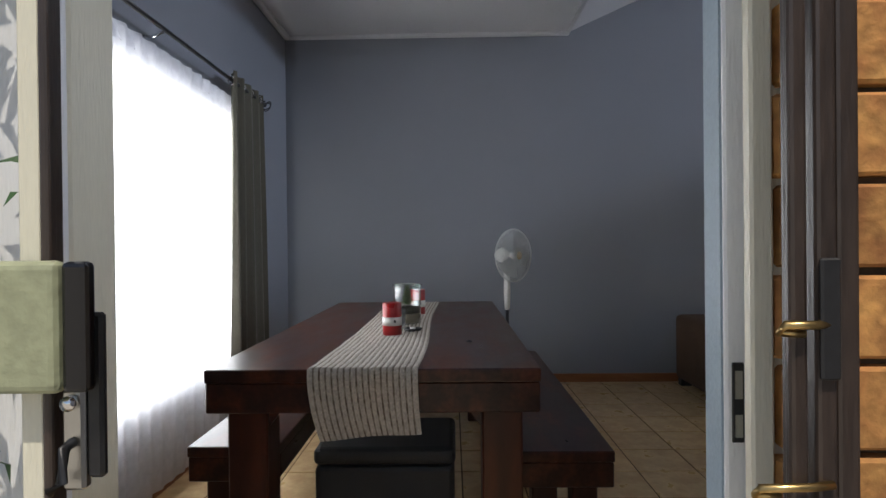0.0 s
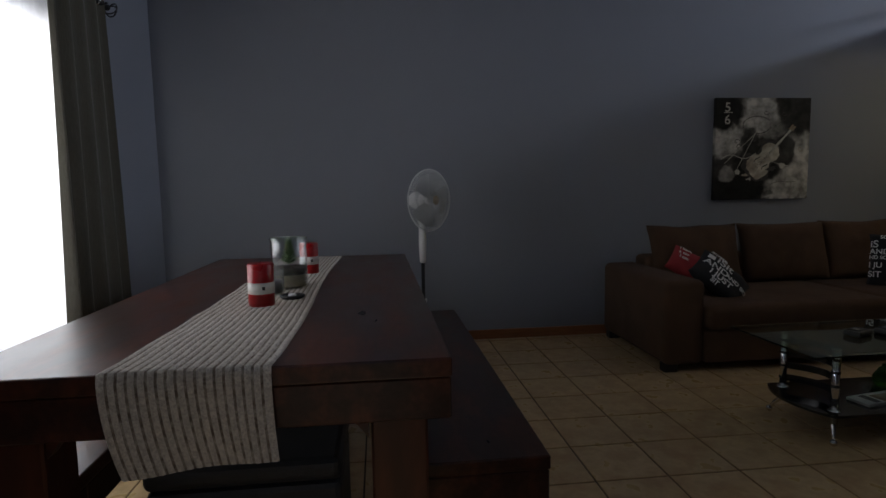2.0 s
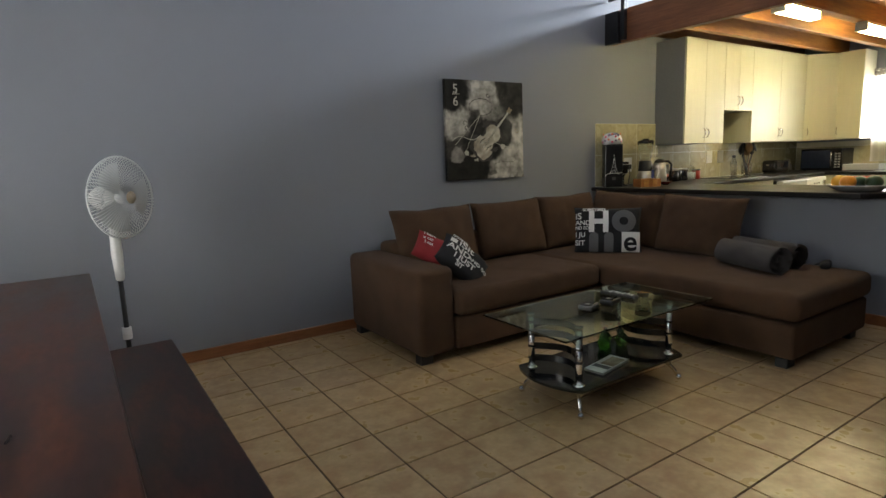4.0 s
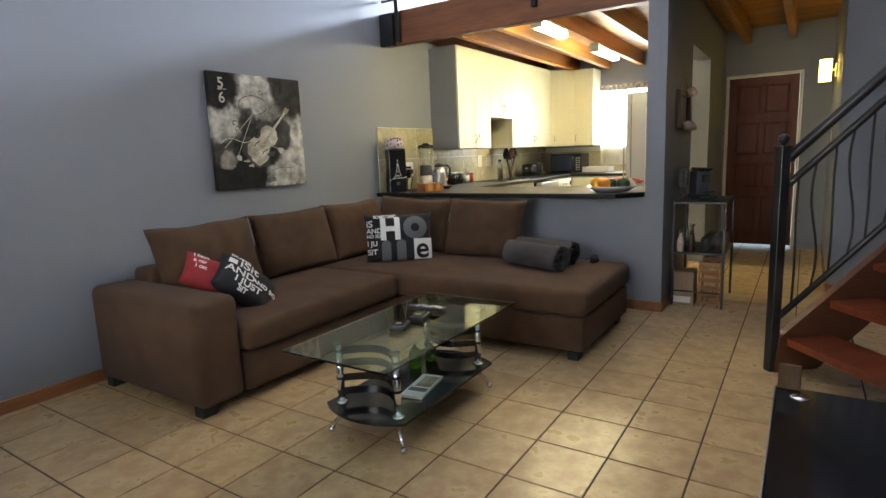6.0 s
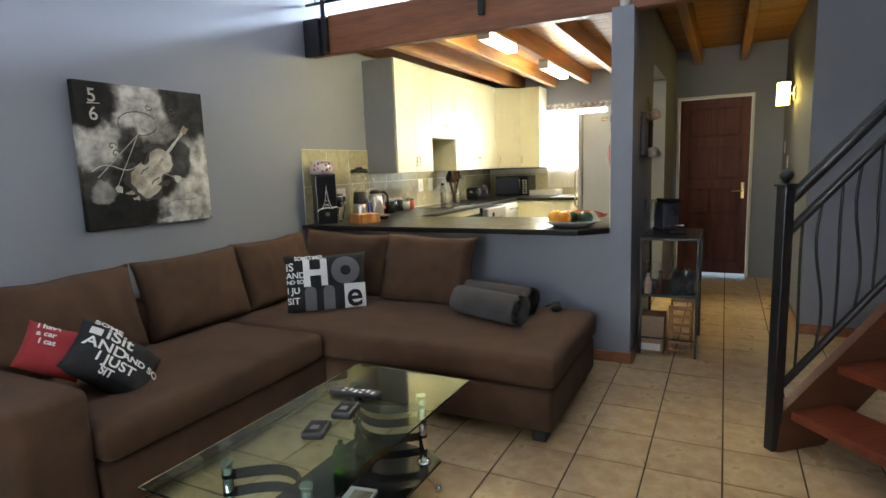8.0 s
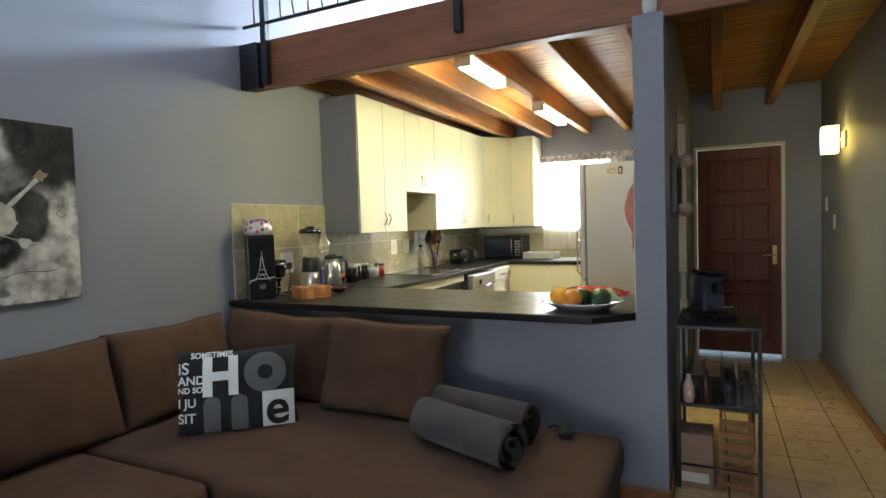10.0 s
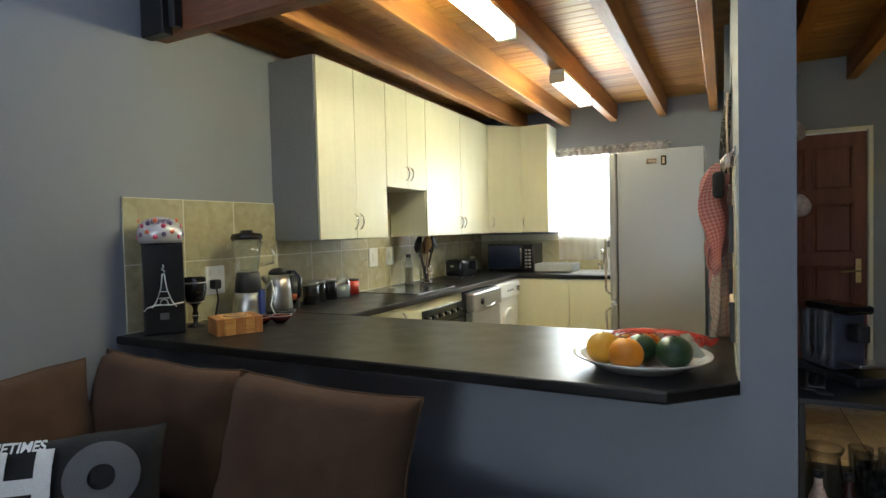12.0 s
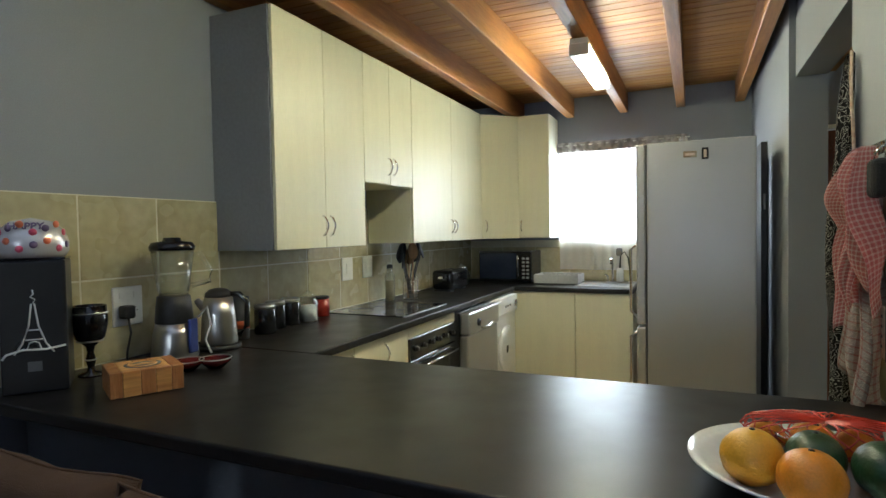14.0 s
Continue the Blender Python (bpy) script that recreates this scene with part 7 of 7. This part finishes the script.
part("keys", local(pipe([(5.92, KY + 0.05, 1.55), (5.925, KY + 0.055, 1.49), (5.915, KY + 0.06, 1.45), (5.93, KY + 0.058, 1.44)], 0.006, 6), om), BRASS, om)
APR = scroll_print("black_white_scroll_cotton", (0.012, 0.012, 0.014), (0.50, 0.48, 0.43))
apn = thing("apron", "black apron with white scroll print hanging by the passage", "apron", (6.3, KY + 0.03, 1.2))
hanging("bib", 6.32, KY + 0.012, 1.93, 1.28, 0.20, 0.085, 1.3, APR, apn, 0.0, 0.22)
part("strap", local(pipe([(6.29, KY + 0.02, 1.93), (6.27, KY + 0.025, 1.80), (6.25, KY + 0.018, 1.55)], 0.005, 6), apn), CREAMC, apn, "cream cotton strap")
for x0, x1, z0, z1 in ((5.64, 5.875, 1.27, 1.42), (5.515, 5.78, 0.995, 1.115), (5.93, 6.16, 1.05, 1.185)):
    sg = thing("wall_plaque", "small cream plaque with lines of faint writing", "plaque", ((x0 + x1) / 2, KY + 0.009, z0), group="wall plaques")
    part("board", local(box(x0, x1, KY + 0.0095, KY + 0.022, z0, z1, 0.002), sg), CREAMC, sg)
    part("edge", local(box(x0 - 0.004, x0 - 0.0002, KY + 0.0095, KY + 0.024, z0 - 0.003, z1 + 0.003), sg), BLACKMATT, sg)
    for k in range(4):
        part("writing_bar", local(box(x0 + 0.03, x1 - 0.03, KY + 0.0222, KY + 0.0228, z1 - 0.03 - k * 0.026, z1 - 0.022 - k * 0.026), sg), CGREY, sg)
pd = thing("passage_door", "dark door leaf folded back against the kitchen wall", "door", (8.5, KY + 0.05, 0))
part("leaf", local(box(8.27, 9.0, KY + 0.035, KY + 0.07, 0.02, 1.93, 0.002), pd), mat("dark_brown_door_paint", (0.022, 0.019, 0.020), 0.5), pd)
part("hinge", local(pipe([(8.262, KY + 0.05, 1.5), (8.262, KY + 0.05, 1.6)], 0.006, 8), pd), STEEL, pd)
for nm, y0, y1, z0, z1, m in (("yellow", 2.96, 3.03, 1.79, 1.825, PBROWN), ("dark", 2.90, 2.935, 1.775, 1.84, CBLACK)):
    mgt = thing("fridge_magnet", "small souvenir magnet on the fridge side", "magnet", (7.648, (y0 + y1) / 2, z0), group="fridge magnets")
    part("plate", local(box(7.643, 7.6497, y0, y1, z0, z1, 0.003), mgt), m, mgt)
    part("relief", local(box(7.641, 7.6428, y0 + 0.01, y1 - 0.01, z0 + 0.01, z1 - 0.012, 0.001), mgt), CREAMC, mgt)

# ---- hall: trolley with drinks things ----
tr = thing("serving_trolley", "dark metal serving trolley with two shelves", "trolley", (5.82, 2.17, 0))
TX0, TX1, TY0, TY1 = 5.53, 6.12, 1.975, 2.355
for x in (TX0, TX1 - 0.018):
    for y in (TY0, TY1 - 0.018):
        part("post", local(box(x, x + 0.018, y, y + 0.018, 0.0, 0.815, 0.002), tr), BLACKMETAL, tr)
part("top_shelf", local(box(TX0 + 0.001, TX1 - 0.001, TY0 + 0.001, TY1 - 0.001, 0.8155, 0.833, 0.002), tr), BLACKMATT, tr, "dark top shelf")
part("edge_trim", local(box(TX0 - 0.003, TX0 + 0.0005, TY0 + 0.001, TY1 - 0.001, 0.818, 0.831), tr), BLACKMETAL, tr)
part("shelf", local(box(TX0 + 0.019, TX1 - 0.019, TY0 + 0.002, TY1 - 0.002, 0.415, 0.435, 0.002), tr), BLACKMATT, tr)
for z in (0.12,):
    part("rail", local(pipe([(TX0 + 0.009, TY0 + 0.02, z), (TX0 + 0.009, TY1 - 0.02, z)], 0.006, 8), tr), BLACKMETAL, tr)
cfm = thing("coffee_machine", "dark capsule coffee machine on the trolley", "coffee machine", (5.87, 2.205, 0.8335), -60)
part("body", box(-0.06, 0.06, -0.05, 0.10, 0.03, 0.22, 0.012, 3), mat("dark_blue_grey_plastic", (0.05, 0.055, 0.075), 0.35), cfm)
part("base", box(-0.065, 0.065, -0.16, 0.13, 0.0, 0.0295, 0.008, 2), BLACKMATT, cfm)
part("top", box(-0.05, 0.05, -0.10, 0.10, 0.2205, 0.25, 0.012, 3), BLACKGLOSS, cfm)
part("spout", box(-0.022, 0.022, -0.115, -0.0605, 0.13, 0.19, 0.008, 2), BLACKMATT, cfm)
part("cup_tray", box(-0.05, 0.05, -0.155, -0.065, 0.055, 0.07, 0.004), CHROME, cfm)
for x, y, h in ((5.60, 2.28, 0.26), (5.64, 2.32, 0.26), (5.68, 2.29, 0.25)):
    fl = solid("champagne_flute", turned([(0, 0), (0.024, 0), (0.022, 0.004), (0.004, 0.01), (0.004, 0.09), (0.020, 0.13), (0.022, h), (0.020, h), (0.018, 0.13), (0, 0.105)], centre=(x, y, 0.8335), seg=18), CLEAR, "tall clear champagne flute on the trolley", "glass", group="flutes on the trolley")
for k in range(12):
    x, y = 5.59 + 0.083 * (k % 6), 2.03 + 0.088 * (k // 6)
    solid("tumbler", turned([(0, 0), (0.03, 0), (0.035, 0.005), (0.038, 0.11), (0.0355, 0.11), (0.032, 0.008), (0, 0.007)], centre=(x, y, 0.4355), seg=18), CLEAR, "clear drinking tumbler on the trolley shelf", "glass", group="tumblers on the trolley")
solid("glass_jug", turned([(0, 0), (0.05, 0), (0.062, 0.06), (0.05, 0.13), (0.045, 0.17), (0.058, 0.20), (0.055, 0.20), (0.042, 0.17), (0.047, 0.13), (0.058, 0.06), (0.046, 0.006), (0, 0.006)], centre=(5.70, 2.27, 0.4355), seg=22), CLEAR, "round clear glass jug on the trolley shelf", "jug")
for x, y, m in ((5.575, 2.30, CREAMC), (5.585, 2.22, DARKWOOD_X)):
    bt = thing("bottle", "small pale sauce bottle on the trolley shelf", "bottle", (x, y, 0.4355), group="bottles on the trolley")
    part("body", turned([(0, 0), (0.024, 0), (0.026, 0.004), (0.026, 0.08), (0.012, 0.12), (0.011, 0.145), (0, 0.145)], seg=16), m, bt)
    part("cap", turned([(0.013, 0.1453), (0.013, 0.165), (0, 0.166)], seg=14), BLACKMATT, bt)
cb = thing("cardboard_box", "tan cardboard carton with a white label under the trolley", "box", (5.66, 2.27, 0))
part("carton", box(-0.09, 0.09, -0.08, 0.08, 0.0, 0.27, 0.003), mat("tan_cardboard", (0.30, 0.20, 0.13), 0.85), cb)
part("label", box(-0.0915, -0.0905, -0.06, 0.07, 0.02, 0.07), PAPER, cb)
wr = thing("wine_rack", "slatted wooden rack under the trolley", "rack", (5.66, 2.085, 0))
RACKW = wood("rack_wood", (0.32, 0.15, 0.055), (0.22, 0.09, 0.035), 0.5, 1)
for y in (-0.075, 0.06):
    for x in (-0.10, 0.09):
        part("upright", box(x, x + 0.015, y, y + 0.015, 0, 0.36, 0.002), RACKW, wr)
for k in range(6):
    z = 0.03 + k * 0.062
    for x in (-0.104, 0.105):
        part("slat", box(x, x + 0.004, -0.075, 0.075, z, z + 0.02, 0.001), RACKW, wr)
hp_ = thing("wall_ornament", "dark wooden frame ornament with pale shells in the hall", "ornament", (5.92, HY1 - 0.001, 1.40))
part("frame", box(-0.24, -0.20, -0.03, 0.0, 0, 0.30, 0.003), DARKWOOD_X, hp_)
part("frame", box(0.20, 0.24, -0.03, 0.0, 0, 0.30, 0.003), DARKWOOD_X, hp_)
part("frame", box(-0.1995, 0.1995, -0.03, 0.0, 0.0, 0.04, 0.003), DARKWOOD_X, hp_)
part("frame", box(-0.1995, 0.1995, -0.03, 0.0, 0.26, 0.30, 0.003), DARKWOOD_X, hp_)
for x, z in ((0.10, 0.30), (0.12, 0.02), (-0.05, 0.02)):
    bm = bmesh.new()
    bmesh.ops.create_icosphere(bm, subdivisions=2, radius=0.04)
    for v in bm.verts:
        v.co *= 1 + 0.3 * noise.noise(v.co * 30 + Vector((x, z, 0)))
    bmesh.ops.translate(bm, vec=(x, -0.06, z), verts=bm.verts[:])
    part("shell", bm, CREAMC, hp_, "pale shell", True)
part("cord", pipe([(-0.2, -0.015, 0.30), (0, -0.015, 0.42), (0.2, -0.015, 0.30)], 0.003, 6), STRINGER, hp_)
for nm, x, z in (("light_switch", 8.0, 1.30), ("light_switch", 8.35, 1.45)):
    ls = thing(nm, "white light switch on the hall wall", "switch", (x, HY0 + 0.0005, z), group="hall switches")
    part("plate", box(-0.035, 0.035, 0.0, 0.008, -0.06, 0.06, 0.002), WHITE, ls)
    part("rocker", box(-0.01, 0.01, 0.0082, 0.012, -0.02, 0.02, 0.001), WHITE, ls)
dh = part("door_handle", local(pipe([(HX + 0.012, 1.66, 0.99), (HX - 0.03, 1.66, 0.99), (HX - 0.035, 1.70, 0.99), (HX - 0.035, 1.77, 0.985)], 0.008, 8), dr), BRASS, dr, "brass lever handle")
part("handle_plate", local(box(HX + 0.006, HX + 0.0118, 1.642, 1.678, 0.90, 1.08, 0.002), dr), BRASS, dr)

# ---- wall tiles ----
SB = structure("splashback", box(5.17, XF - 0.004, YB - 0.0114, YB - 0.0005, WZ + 0.0005, 1.553), SPLASHGROUT, "olive beige tiled splashback with cream joints")
full = mesh_of("tile", box(-0.1578, 0.1578, -0.002, 0.002, -0.1528, 0.1528, 0.001), SPLASH)
for c in range(13):
    for r in range(2):
        ob = new("tile", full)
        ob.parent = SB
        x = 5.325 + 0.3225 * c
        ob.matrix_world = pose(x, YB - 0.0104, 1.396 - 0.3125 * r)
SB2 = structure("splashback_window", box(XF - 0.008, XF - 0.0005, 3.30, YB - 0.013, WZ + 0.0005, 1.30), SPLASHGROUT, "tiled splashback below the kitchen window")
fullx = mesh_of("tile", box(-0.002, 0.002, -0.1585, 0.1585, -0.152, 0.152, 0.0015), SPLASH)
for c in range(5):
    ob = new("tile", fullx)
    ob.parent = SB2
    ob.matrix_world = pose(XF - 0.0104, 4.82 - 0.3225 * c, 1.082)
SB3 = structure("splashback_pier", box(5.30, 6.36, KY + 0.0005, KY + 0.006, WZ + 0.0005, 1.553), SPLASHGROUT, "olive beige tiles on the pier wall")
for c in range(3):
    for r in range(2):
        ob = new("tile", full)
        ob.parent = SB3
        ob.matrix_world = pose(5.463 + 0.3225 * c + 0.03, KY + 0.0072, 1.396 - 0.3125 * r)

# ---- floor tiles ----
P = 0.312
tile = mesh_of("tile", box(-P / 2 + 0.0040, P / 2 - 0.0040, -P / 2 + 0.0040, P / 2 - 0.0040, -0.006, 0.0, 0.0012), TILE)
rest = bmesh.new()
for i in range(-8, 26):
    for j in range(-7, 17):
        x, y = 1.465 + P * (i + 0.5), 3.055 - P * (j + 0.5)
        if x > XF or (x < 1.7 and y < 0.70) or y < -2.1 or (y < 1.2 and x > SX):
            continue
        if 0.9 < x < 5.25 and 1.0 < y < 5.0:
            ob = new("tile", tile)
            ob.parent = FLOOR
            ob.matrix_world = pose(x, y, 0.0)
        else:
            bx(rest, x - P / 2 + 0.0040, x + P / 2 - 0.0040, y - P / 2 + 0.0040, y + P / 2 - 0.0040, -0.006, 0.0)
ob = part("outlying_tiles", rest, TILE, FLOOR)
tagged(ob, kind="stuff")
